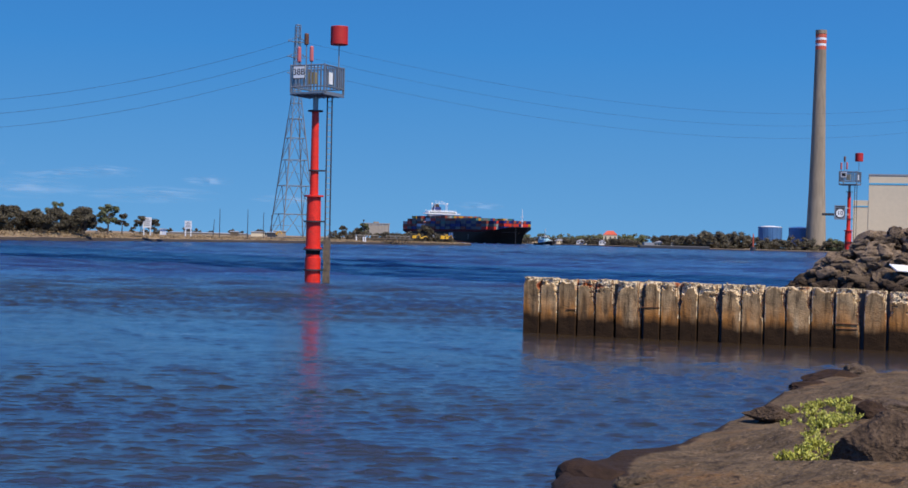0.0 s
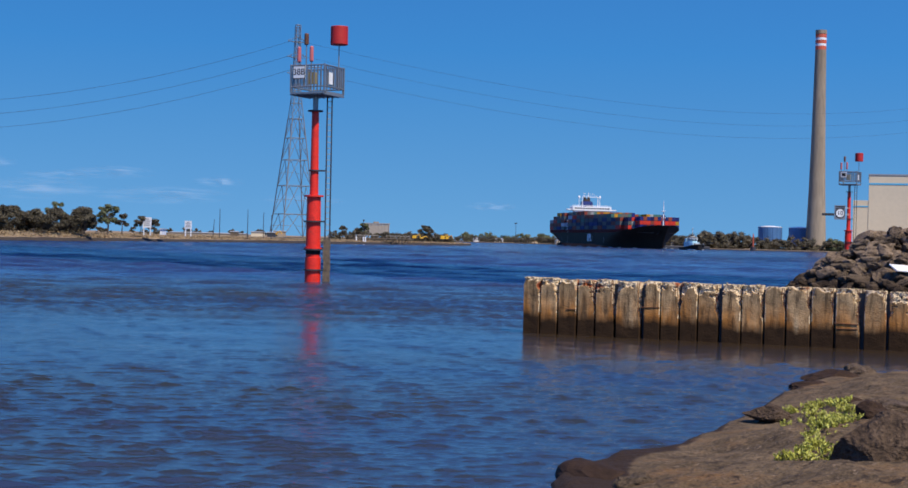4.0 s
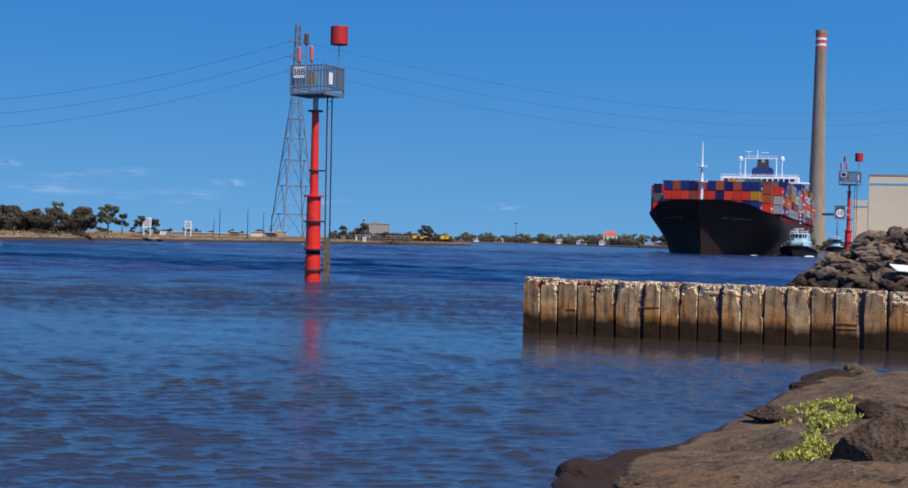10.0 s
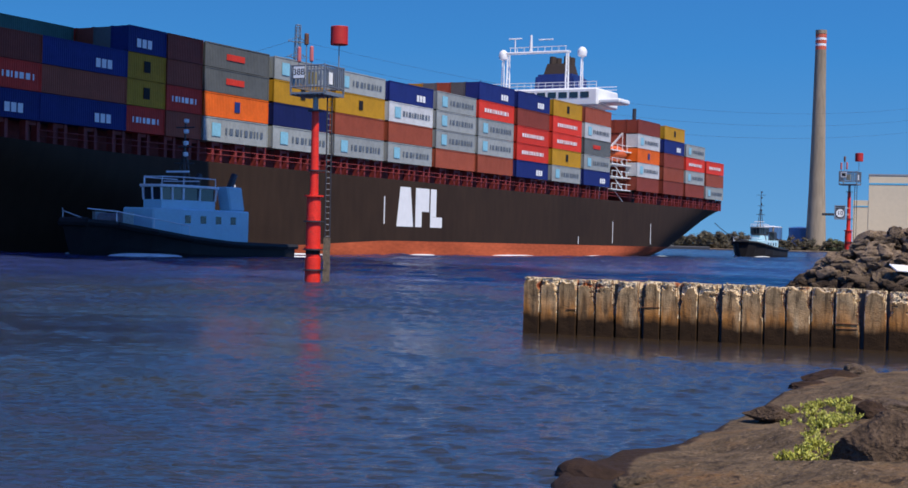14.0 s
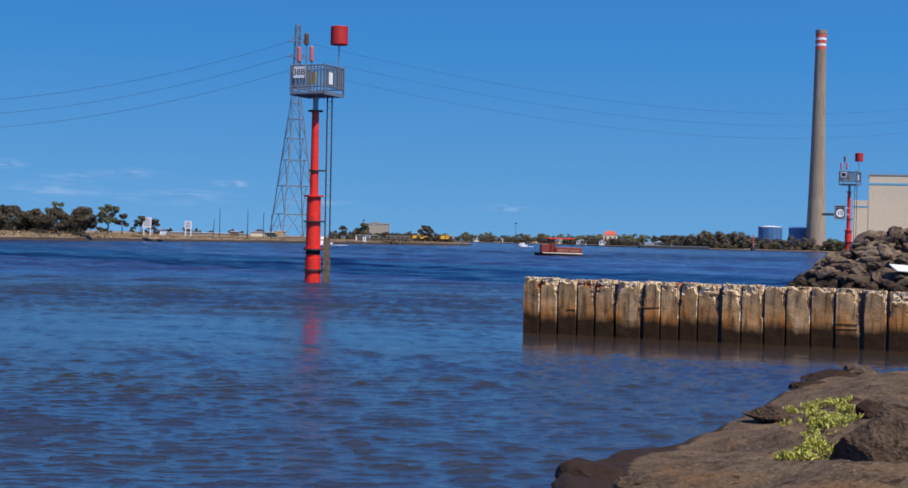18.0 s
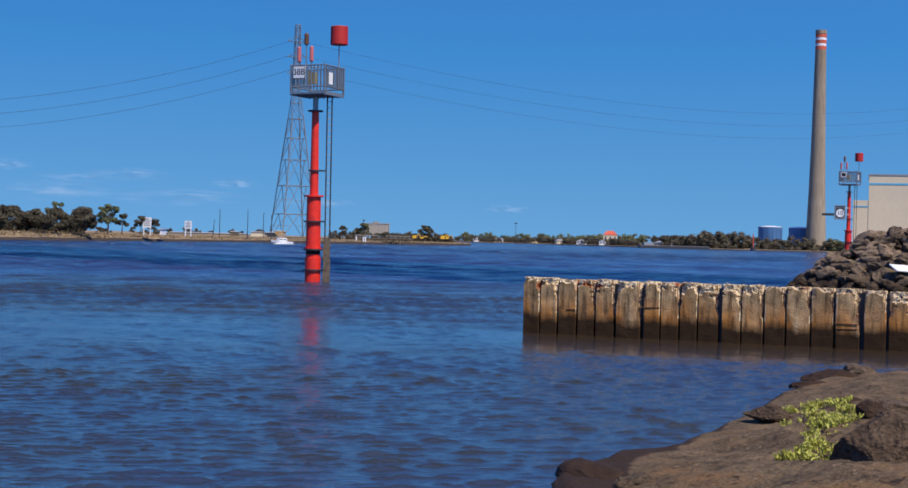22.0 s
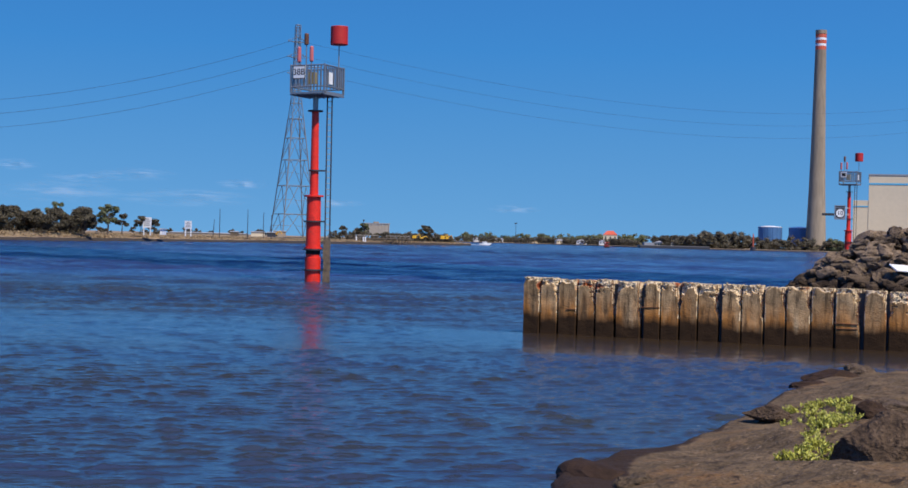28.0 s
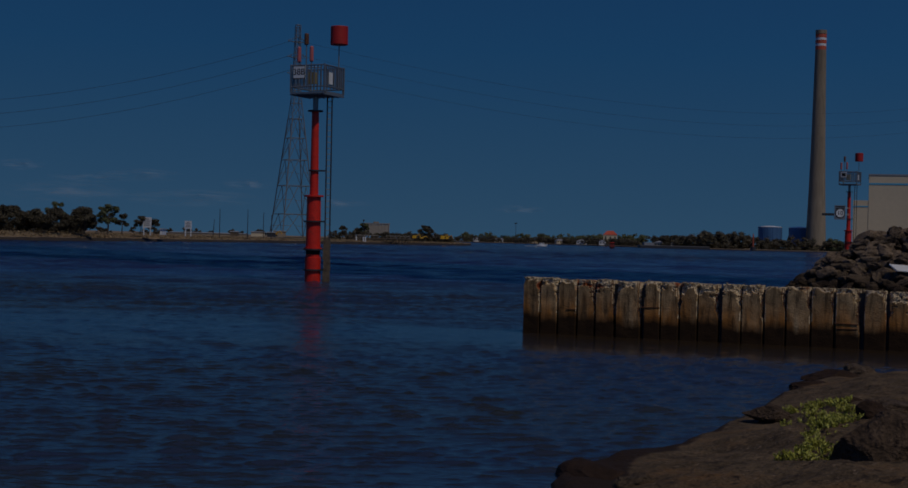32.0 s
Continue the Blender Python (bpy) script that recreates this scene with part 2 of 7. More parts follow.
def dark_foot(m, low, high, colour):
    """Darkens stone below a ragged level."""
    nt = m.node_tree
    bsdf = nt.nodes["Principled BSDF"]
    col = bsdf.inputs["Base Color"].links[0].from_socket
    geo = nt.nodes.new("ShaderNodeNewGeometry")
    sp = nt.nodes.new("ShaderNodeSeparateXYZ")
    nt.links.new(geo.outputs["Position"], sp.inputs[0])
    nz = nt.nodes.new("ShaderNodeTexNoise")
    nz.inputs["Scale"].default_value, nz.inputs["Detail"].default_value = 0.8, 4
    nt.links.new(geo.outputs["Position"], nz.inputs["Vector"])
    ad = nt.nodes.new("ShaderNodeMath")
    ad.operation = "MULTIPLY_ADD"
    ad.inputs[1].default_value = 0.8
    nt.links.new(nz.outputs["Fac"], ad.inputs[0])
    nt.links.new(sp.outputs["Z"], ad.inputs[2])
    mr = nt.nodes.new("ShaderNodeMapRange")
    mr.inputs["From Min"].default_value, mr.inputs["From Max"].default_value = low + 0.4, high + 0.4
    mr.inputs["To Min"].default_value, mr.inputs["To Max"].default_value = 0.9, 0.0
    nt.links.new(ad.outputs[0], mr.inputs["Value"])
    mx = nt.nodes.new("ShaderNodeMixRGB")
    mx.inputs[2].default_value = rgb(colour)
    nt.links.new(mr.outputs[0], mx.inputs[0])
    nt.links.new(col, mx.inputs[1])
    nt.links.new(mx.outputs[0], bsdf.inputs["Base Color"])


def shelf_material():
    """Gritty brown rock: pits, pale grains, ochre patches, and a wet dark rim at the water."""
    m = material("foreshore_rock", (0.112, 0.078, 0.046), rough=0.9, spec=0.2, dark=0.3, light=1.75, scale=2.2, fine=21, bump=1.0, depth=0.06)
    nt = m.node_tree
    bsdf = nt.nodes["Principled BSDF"]
    speckle(m, ((1.1, 0.52, 0.75, (0.15, 0.078, 0.030)), (5.5, 0.55, 0.68, (0.030, 0.020, 0.014)), (14.0, 0.60, 0.70, (0.25, 0.18, 0.125)), (30.0, 0.58, 0.68, (0.028, 0.019, 0.013))))
    col = bsdf.inputs["Base Color"].links[0].from_socket
    wet = nt.nodes.new("ShaderNodeAttribute")
    wet.attribute_name = "wet"
    mx = nt.nodes.new("ShaderNodeMixRGB")
    mx.inputs[2].default_value = rgb((0.034, 0.020, 0.012))
    nt.links.new(wet.outputs["Fac"], mx.inputs[0])
    nt.links.new(col, mx.inputs[1])
    nt.links.new(mx.outputs[0], bsdf.inputs["Base Color"])
    rg = nt.nodes.new("ShaderNodeMapRange")
    rg.inputs["To Min"].default_value, rg.inputs["To Max"].default_value = 0.9, 0.8
    nt.links.new(wet.outputs["Fac"], rg.inputs["Value"])
    nt.links.new(rg.outputs[0], bsdf.inputs["Roughness"])
    return m


def corrugated_material(name, colour):
    m = material(name, colour, rough=0.6, spec=0.2, dark=0.8, light=1.15, scale=0.4, fine=3, bump=0.0, random_tone=0.12)
    nt = m.node_tree
    bsdf = nt.nodes["Principled BSDF"]
    tc = nt.nodes.new("ShaderNodeTexCoord")
    wv = nt.nodes.new("ShaderNodeTexWave")
    wv.bands_direction = "X"
    wv.inputs["Scale"].default_value = 1.1
    wv.inputs["Distortion"].default_value = 0.0
    nt.links.new(tc.outputs["Object"], wv.inputs["Vector"])
    bp = nt.nodes.new("ShaderNodeBump")
    bp.inputs["Strength"].default_value, bp.inputs["Distance"].default_value = 0.6, 0.04
    nt.links.new(wv.outputs["Fac"], bp.inputs["Height"])
    nt.links.new(bp.outputs[0], bsdf.inputs["Normal"])
    return m


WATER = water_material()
RED = material("marker_red", (0.78, 0.028, 0.012), rough=0.5, dark=0.7, light=1.15, scale=1.5, fine=12)
speckle(RED, ((1.6, 0.57, 0.74, (0.30, 0.016, 0.010)), (6.0, 0.62, 0.72, (0.40, 0.06, 0.03))))
STEEL = material("galvanised_steel", (0.30, 0.31, 0.32), rough=0.45, metal=0.6, scale=3, fine=30)
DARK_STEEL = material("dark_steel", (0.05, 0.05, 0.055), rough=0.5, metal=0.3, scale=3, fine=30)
PYLON_STEEL = material("weathered_pylon_steel", (0.19, 0.195, 0.20), rough=0.6, metal=0.2, scale=0.4, fine=4)
WHITE = material("white_paint", (0.80, 0.81, 0.82), rough=0.5, dark=0.9, light=1.05, scale=1, fine=12)
BLACK = material("black_paint", (0.016, 0.014, 0.014), rough=0.65, spec=0.2, dark=0.8, light=1.3, scale=1, fine=12)
TIMBER = material("wet_timber", (0.13, 0.10, 0.07), rough=0.85, scale=2, fine=20, bump=0.5, stretch=(6, 6, 1))
speckle(TIMBER, ((3.0, 0.52, 0.64, (0.05, 0.038, 0.026)), (9.0, 0.56, 0.68, (0.24, 0.17, 0.10))))
CONCRETE_PALE = material("spalled_concrete", (0.42, 0.33, 0.21), rough=0.9, dark=0.45, light=1.3, scale=6, fine=30, bump=0.9, depth=0.05)
WALL = wet_band_material("weathered_pile_concrete", (0.385, 0.262, 0.140), (0.46, 0.195, 0.05), (0.036, 0.020, 0.010), 0.38, 0.12, (0.68, 0.545, 0.37), 0.93)
ROCK = material("basalt_rock", (0.118, 0.082, 0.055), rough=0.9, spec=0.2, dark=0.35, light=1.75, scale=2.0, fine=14, bump=1.0, depth=0.12, random_tone=0.35)
speckle(ROCK, ((2.6, 0.54, 0.66, (0.20, 0.145, 0.10)), (5.0, 0.56, 0.66, (0.030, 0.020, 0.014)), (11.0, 0.60, 0.70, (0.26, 0.20, 0.15))))
MOUND_ROCK = material("mound_basalt", (0.140, 0.102, 0.072), rough=0.9, spec=0.2, dark=0.35, light=1.75, scale=2.0, fine=14, bump=1.0, depth=0.12, random_tone=0.45)
speckle(MOUND_ROCK, ((2.6, 0.54, 0.66, (0.23, 0.175, 0.125)), (5.0, 0.56, 0.66, (0.030, 0.020, 0.014)), (11.0, 0.60, 0.70, (0.28, 0.22, 0.165))))
dark_foot(MOUND_ROCK, 1.05, 1.65, (0.030, 0.019, 0.012))
DARK_ROCK = material("dark_basalt_rock", (0.085, 0.057, 0.037), rough=0.9, spec=0.15, dark=0.4, light=1.6, scale=2.0, fine=9, bump=1.0, depth=0.12)
speckle(DARK_ROCK, ((2.2, 0.54, 0.66, (0.13, 0.09, 0.06)), (4.0, 0.56, 0.66, (0.030, 0.020, 0.014))))
RUST = material("rusted_bar_steel", (0.16, 0.06, 0.025), rough=0.9, scale=8, fine=60)
SLAB = shelf_material()
WET_ROCK = material("wet_dark_rock", (0.036, 0.021, 0.013), rough=0.8, spec=0.15, dark=0.5, light=1.6, scale=3, fine=20, bump=0.6, depth=0.03)
CHIMNEY = material("chimney_concrete", (0.32, 0.26, 0.19), rough=0.9, spec=0.2, dark=0.62, light=1.25, scale=0.05, fine=0.5, bump=0.1, stretch=(1, 1, 0.16))
PLANT = material("succulent_leaf", (0.38, 0.38, 0.07), rough=0.45, dark=0.25, light=1.75, scale=7.0, fine=70.0, bump=0.0, spec=0.4)
LEAF_DARK = leaf_material("dark_scrub_leaf", (0.098, 0.084, 0.055), 1.4)
LEAF_GREEN = leaf_material("gum_leaf", (0.13, 0.14, 0.065))
BARK = material("bark", (0.12, 0.09, 0.065), rough=0.9, scale=2, fine=12, bump=0.5)
MUD = material("wet_mud_edge", (0.035, 0.026, 0.017), rough=0.9, scale=0.3, fine=3, bump=0.3)
LAND = material("dry_grass_bank", (0.26, 0.19, 0.115), rough=0.95, dark=0.5, light=1.4, scale=0.16, fine=1.6, bump=0.3, depth=0.2)
BED = material("river_bed", (0.05, 0.045, 0.035), rough=0.95, scale=0.05, fine=1)
BRICK_PALE = material("pale_cladding", (0.66, 0.56, 0.40), rough=0.8, dark=0.92, light=1.06, scale=0.03, fine=0.3, bump=0.1)
ROOF_GREY = material("grey_roof", (0.28, 0.29, 0.31), rough=0.6, scale=0.2, fine=2)
ROOF_RED = material("terracotta_roof", (0.55, 0.10, 0.05), rough=0.7, scale=0.2, fine=2)
YELLOW = material("yellow_paint", (0.75, 0.42, 0.02), rough=0.5, scale=0.5, fine=4)
TANK_BLUE = material("blue_tank_paint", (0.07, 0.17, 0.34), rough=0.5, scale=0.1, fine=1)
GLASS = glass_material("dark_window_glass")
HULL = material("black_hull_paint", (0.035, 0.0205, 0.012), rough=0.65, dark=0.7, light=1.4, scale=0.05, fine=0.8, bump=0.05, stretch=(1, 1, 0.3), spec=0.15)
BOOT = material("red_antifouling", (0.46, 0.10, 0.04), rough=0.8, spec=0.15, dark=0.55, light=1.3, scale=0.12, fine=1.5, stretch=(0.5, 1, 2))
DECK_RED = material("red_oxide_steel", (0.25, 0.032, 0.028), rough=0.6, dark=0.6, light=1.2, scale=0.3, fine=2)
TUG_BLUE = material("pale_blue_paint", (0.42, 0.66, 0.74), rough=0.45, dark=0.9, light=1.05, scale=0.3, fine=3)
RUBBER = material("fender_rubber", (0.012, 0.012, 0.012), rough=0.8, scale=1, fine=8)
FOAM = material("white_foam", (0.75, 0.78, 0.80), rough=0.9, dark=0.7, light=1.1, scale=1.5, fine=8, bump=0.6, depth=0.1)
ORANGE = material("orange_paint", (0.72, 0.13, 0.03), rough=0.5, scale=0.4, fine=3)
FUNNEL_BLUE = material("funnel_blue", (0.012, 0.03, 0.16), rough=0.5, scale=0.2, fine=2)
BOX_COLOURS = {
    "brown": (0.26, 0.055, 0.035), "grey": (0.36, 0.39, 0.39), "red": (0.72, 0.05, 0.03), "blue": (0.018, 0.032, 0.18),
    "yellow": (0.55, 0.29, 0.02), "white": (0.66, 0.68, 0.70), "dark": (0.13, 0.14, 0.14), "orange": (0.80, 0.14, 0.015),
    "navy": (0.012, 0.018, 0.10), "rust": (0.36, 0.085, 0.045), "green": (0.06, 0.17, 0.15)}
BOX_MATS = {k: corrugated_material("container_" + k, tuple(0.82 * v for v in c)) for k, c in BOX_COLOURS.items()}
LOGO_BLUE = material("pale_blue_mark", (0.22, 0.48, 0.60), rough=0.5, dark=0.8, light=1.2, scale=1, fine=5)
SIGN_BLUE = material("sky_blue_paint", (0.10, 0.42, 0.66), rough=0.5, dark=0.95, light=1.05, scale=1, fine=5)


# ---- building blocks ----
def mesh_of(name, bm, mat, smooth=False):
    me = bpy.data.meshes.new(name)
    bm.normal_update()
    bm.to_mesh(me)
    bm.free()
    if mat is not None:
        me.materials.append(mat)
    if smooth:
        me.polygons.foreach_set("use_smooth", [True] * len(me.polygons))
        me.set_sharp_from_angle(angle=radians(38))
    return me


def part(name, bm, mat, parent, label="", smooth=False):
    ob = new(name, mesh_of(name, bm, mat, smooth))
    ob.parent = parent
    if label:
        tagged(ob, label)
    return ob


def thing(name, m, label, category, group="", kind=""):
    ob = new(name)
    ob.matrix_basis = m
    return tagged(ob, label, category, group, kind)


def B():
    return bmesh.new()


def box(bm, x0, x1, y0, y1, z0, z1, top=1.0):
    """A box whose upper face may be narrower (top < 1)."""
    cx, cy = (x0 + x1) / 2, (y0 + y1) / 2
    lo = [bm.verts.new(p) for p in ((x0, y0, z0), (x1, y0, z0), (x1, y1, z0), (x0, y1, z0))]
    hi = [bm.verts.new((cx + (p[0] - cx) * top, cy + (p[1] - cy) * top, z1)) for p in ((x0, y0), (x1, y0), (x1, y1), (x0, y1))]
    bm.faces.new(lo[::-1])
    bm.faces.new(hi)
    for i in range(4):
        j = (i + 1) % 4
        bm.faces.new((lo[i], lo[j], hi[j], hi[i]))
    return bm


def rod(bm, a, b, r0, r1=None, n=8, caps=True):
    a, b = Vector(a), Vector(b)
    r1 = r0 if r1 is None else r1
    q = (b - a).to_track_quat("Z", "Y")
    ring = []
    for p, r in ((a, r0), (b, r1)):
        ring.append([bm.verts.new(p + q @ Vector((r * math.cos(2 * math.pi * k / n), r * math.sin(2 * math.pi * k / n), 0))) for k in range(n)])
    for k in range(n):
        j = (k + 1) % n
        bm.faces.new((ring[0][k], ring[0][j], ring[1][j], ring[1][k]))
    if caps:
        bm.faces.new(ring[0][::-1])
        bm.faces.new(ring[1])
    return bm


def lathe(bm, profile, n=24, cx=0, cy=0):
    rings = [[bm.verts.new((cx + r * math.cos(2 * math.pi * k / n), cy + r * math.sin(2 * math.pi * k / n), z)) for k in range(n)] for r, z in profile]
    for a, b in zip(rings, rings[1:]):
        for k in range(n):
            j = (k + 1) % n
            bm.faces.new((a[k], a[j], b[j], b[k]))
    bm.faces.new(rings[0][::-1])
    bm.faces.new(rings[-1])
    return bm


def prism(bm, pts, z0, z1):
    """An upright prism over a convex outline given counter-clockwise."""
    lo = [bm.verts.new((x, y, z0)) for x, y in pts]
    hi = [bm.verts.new((x, y, z1)) for x, y in pts]
    bm.faces.new(lo[::-1])
    bm.faces.new(hi)
    for i in range(len(pts)):
        j = (i + 1) % len(pts)
        bm.faces.new((lo[i], lo[j], hi[j], hi[i]))
    return bm


def bevel(bm, w, seg=1):
    bmesh.ops.bevel(bm, geom=list(bm.edges), offset=w, segments=seg, affect="EDGES", clamp_overlap=True)
    return bm


def letters(name, body, size, mat, parent, m, label=""):
    cu = bpy.data.curves.new(name, "FONT")
    cu.body, cu.size, cu.extrude = body, size, 0.004
    cu.align_x, cu.align_y = "CENTER", "CENTER"
    tmp = bpy.data.objects.new(name, cu)
    me = bpy.data.meshes.new_from_object(tmp)
    bpy.data.objects.remove(tmp)
    me.materials.clear()
    me.materials.append(mat)
    ob = new(name, me)
    ob.parent = parent
    ob.matrix_basis = m
    if label:
        tagged(ob, label)
    return ob


def tri_soup(name, verts, faces, mat, parent=None, label=""):
    me = bpy.data.meshes.new(name)
    me.from_pydata(verts, [], faces)
    me.materials.append(mat)
    ob = new(name, me)
    ob.parent = parent
    if label:
        tagged(ob, label)
    return ob


CORE = None


def clump_leaves(rng, centres, radii, n_each, size, verts, faces, flat=0.75):
    """Small leaf sprays scattered over the twiggy middle of uneven clumps."""
    global CORE
    if CORE is None:
        bm = bmesh.new()
        bmesh.ops.create_icosphere(bm, subdivisions=2, radius=1.0)
        CORE = ([v.co.copy() for v in bm.verts], [tuple(v.index for v in f.verts) for f in bm.faces])
        bm.free()
    for (cx, cy, cz), r in zip(centres, radii):
        i = len(verts)
        o = Vector((cx, cy, cz)) * 3.0
        for v in CORE[0]:
            k = r * 0.62 * (1 + 0.55 * noise.noise(v * 1.6 + o) + 0.3 * noise.noise(v * 4 + o))
            verts.append(Vector((cx + v.x * k, cy + v.y * k, cz + v.z * k * flat)))
        faces.extend([tuple(q + i for q in f) for f in CORE[1]])
        for _ in range(int(n_each * 2.4)):
            d = Vector((rng.gauss(0, 1), rng.gauss(0, 1), rng.gauss(0, 1)))
            d.normalize()
            d *= r * (0.5 + 0.62 * rng.random())
            p = Vector((cx + d.x, cy + d.y, cz + d.z * flat))
            u = Vector((rng.uniform(-1, 1), rng.uniform(-1, 1), rng.uniform(-1, 1))).normalized()
            v = u.cross(Vector((rng.uniform(-1, 1), rng.uniform(-1, 1), rng.uniform(-1, 1)))).normalized()
            s = size * rng.uniform(0.35, 0.85)
            i = len(verts)
            verts.extend([p - u * s, p + v * s * 0.7, p + u * s, p - v * s * 0.7])
            faces.append((i, i + 1, i + 2, i + 3))


def tree(x, y, z, height, width, mat, label, seed, density=1.0, trunk_share=0.35, leaf=0.28, group="trees on the far bank", oval=0):
    rng = random.Random(seed)
    t = thing("tree", pose(x, y, z), label, "tree", group)
    bm = B()
    top = Vector((rng.uniform(-0.06, 0.06) * height, rng.uniform(-0.05, 0.05) * height, height * 0.7))
    mid = Vector((top.x * 0.3, top.y * 0.3, height * trunk_share))
    rod(bm, (0, 0, -0.3), mid, 0.035 * height, 0.024 * height, 7)
    rod(bm, mid, top, 0.024 * height, 0.008 * height, 6)
    centres, radii = [], []
    n = 4 if oval else 14
    for k in range(n):
        a = 2 * math.pi * (k + rng.random() * 0.6) / n
        zz = height * rng.uniform(trunk_share + 0.08, 0.97)
        spread = width * 0.5 * (0.75 if zz < 0.75 * height else 0.45) * rng.uniform(0.6, 1.05)
        c = Vector((spread * math.cos(a), spread * math.sin(a), zz))
        base = mid.lerp(top, rng.uniform(0, 0.7))
        rod(bm, base, c, 0.009 * height, 0.003 * height, 5)
        centres.append(c)
        radii.append(width * rng.uniform(0.09, 0.2))
    for k in range(oval):
        # an airy oval crown of separate leaf masses
        a, q = rng.uniform(0, 6.283), rng.uniform(-0.95, 0.95)
        d = width * 0.5 * math.sqrt(1 - q * q) * rng.uniform(0.55, 1.0)
        c = Vector((d * math.cos(a), d * math.sin(a), height * (trunk_share + 0.38 + 0.30 * q)))
        rod(bm, mid.lerp(top, rng.uniform(0, 0.8)), c, 0.008 * height, 0.003 * height, 5)
        centres.append(c)
        radii.append(width * rng.uniform(0.08, 0.15))
    if not oval:
        centres.append(top + Vector((0, 0, height * 0.16)))
        radii.append(width * 0.2)
    part("trunk", bm, BARK, t)
    verts, faces = [], []
    clump_leaves(rng, centres, radii, int(70 * density), leaf, verts, faces)
    tri_soup("crown", verts, faces, mat, t)
    return t


# ---- river, bed and banks ----
def sheet(name, rows, mat, label, category, smooth=True):
    """A strip mesh from equally long rows of points."""
    verts = [p for r in rows for p in r]
    n = len(rows[0])
    faces = [(i * n + j, (i + 1) * n + j, (i + 1) * n + j + 1, i * n + j + 1) for i in range(len(rows) - 1) for j in range(n - 1)]
    me = bpy.data.meshes.new(name)
    me.from_pydata(verts, [], faces)
    me.materials.append(mat)
    if smooth:
        me.polygons.foreach_set("use_smooth", [True] * len(me.polygons))
    return tagged(new(name, me), label, category, kind="structure")


def gust_field(x, y):
    """0 where the surface lies calm, 1 where the wind ruffles it: long streaks across the river."""
    rng = np.random.RandomState(5)
    g = np.zeros_like(x)
    for k in range(9):
        sx, sy = 0.018 * 1.45 ** k, 0.06 * 1.4 ** k
        a = 1.0 / 1.28 ** k
        g += a * np.sin(x * sx + 1.7 * np.sin(y * sy * 0.6 + 6 * rng.rand()) + 6 * rng.rand()) * np.sin(y * sy + 1.5 * np.sin(x * sx * 1.3 + 6 * rng.rand()) + 6 * rng.rand())
    g = 1 / (1 + np.exp(-2.2 * g - 0.2))
    # sheltered water under the pile wall
    lee = np.clip((y - (37.9 - 0.386 * x) + 6.5) / 4.0, 0, 1) * np.clip((38.5 - 0.386 * x - y) / 0.5, 0, 1) * np.clip((x - 1.2) / 1.0, 0, 1)
    return g * (1 - 0.95 * lee) - 0.3 * lee


def wave_field(x, y, gust):
    """Wind chop: short steep-fronted crests that come and go on smoother water, and a low swell farther out."""
    rng = np.random.RandomState(11)
    near, swell = np.zeros_like(x), np.zeros_like(x)
    for i in range(74):
        far = i >= 52
        lam = 1.5 * (3.4 ** rng.rand()) if far else 0.15 * (3.6 ** rng.rand())
        a = rng.normal(-1.45, 0.33 if far else 0.36)
        c = rng.rand(10)
        # short waves are only worked out where they are long enough to be told apart
        n = len(x) if far else int(np.searchsorted(y[:, 0], lam * 260))
        u, v = x[:n], y[:n]
        k = 2 * np.pi / lam
        warp = 0.7 * np.sin(u * (0.2 + 0.5 * c[0]) / lam + 6 * c[1]) + 0.7 * np.sin(v * (0.2 + 0.5 * c[2]) / lam + 6 * c[3])
        env = 0.5 + 0.5 * np.sin(u * 0.9 * c[4] / lam + v * 1.2 * c[5] / lam + 6 * c[6])
        env = 1.5 * env * env
        fade = np.clip((lam * 260 - v) / (lam * 90), 0, 1)
        arg = k * (np.cos(a) * u + np.sin(a) * v) + 6.28 * c[7] + warp
        if far:
            swell += 0.017 * lam ** 0.8 * np.clip((v - 22) / 80, 0, 1) * env * fade * np.sin(arg)
        else:
            near[:n] += lam * env * fade * (np.sin(arg) - 0.25 * np.sin(2 * arg))
    unit = np.std(near[:200])
    crest = np.log1p(np.exp(4.5 * (near / unit - 0.5))) / 4.5 * unit
    size = 0.0070 + 0.0065 * np.clip((y - 20) / 60, 0, 1)
    return (size * (0.26 * near + 1.6 * crest) + swell) * (0.35 + 0.9 * gust) * WAVE


WAVE = 0.75


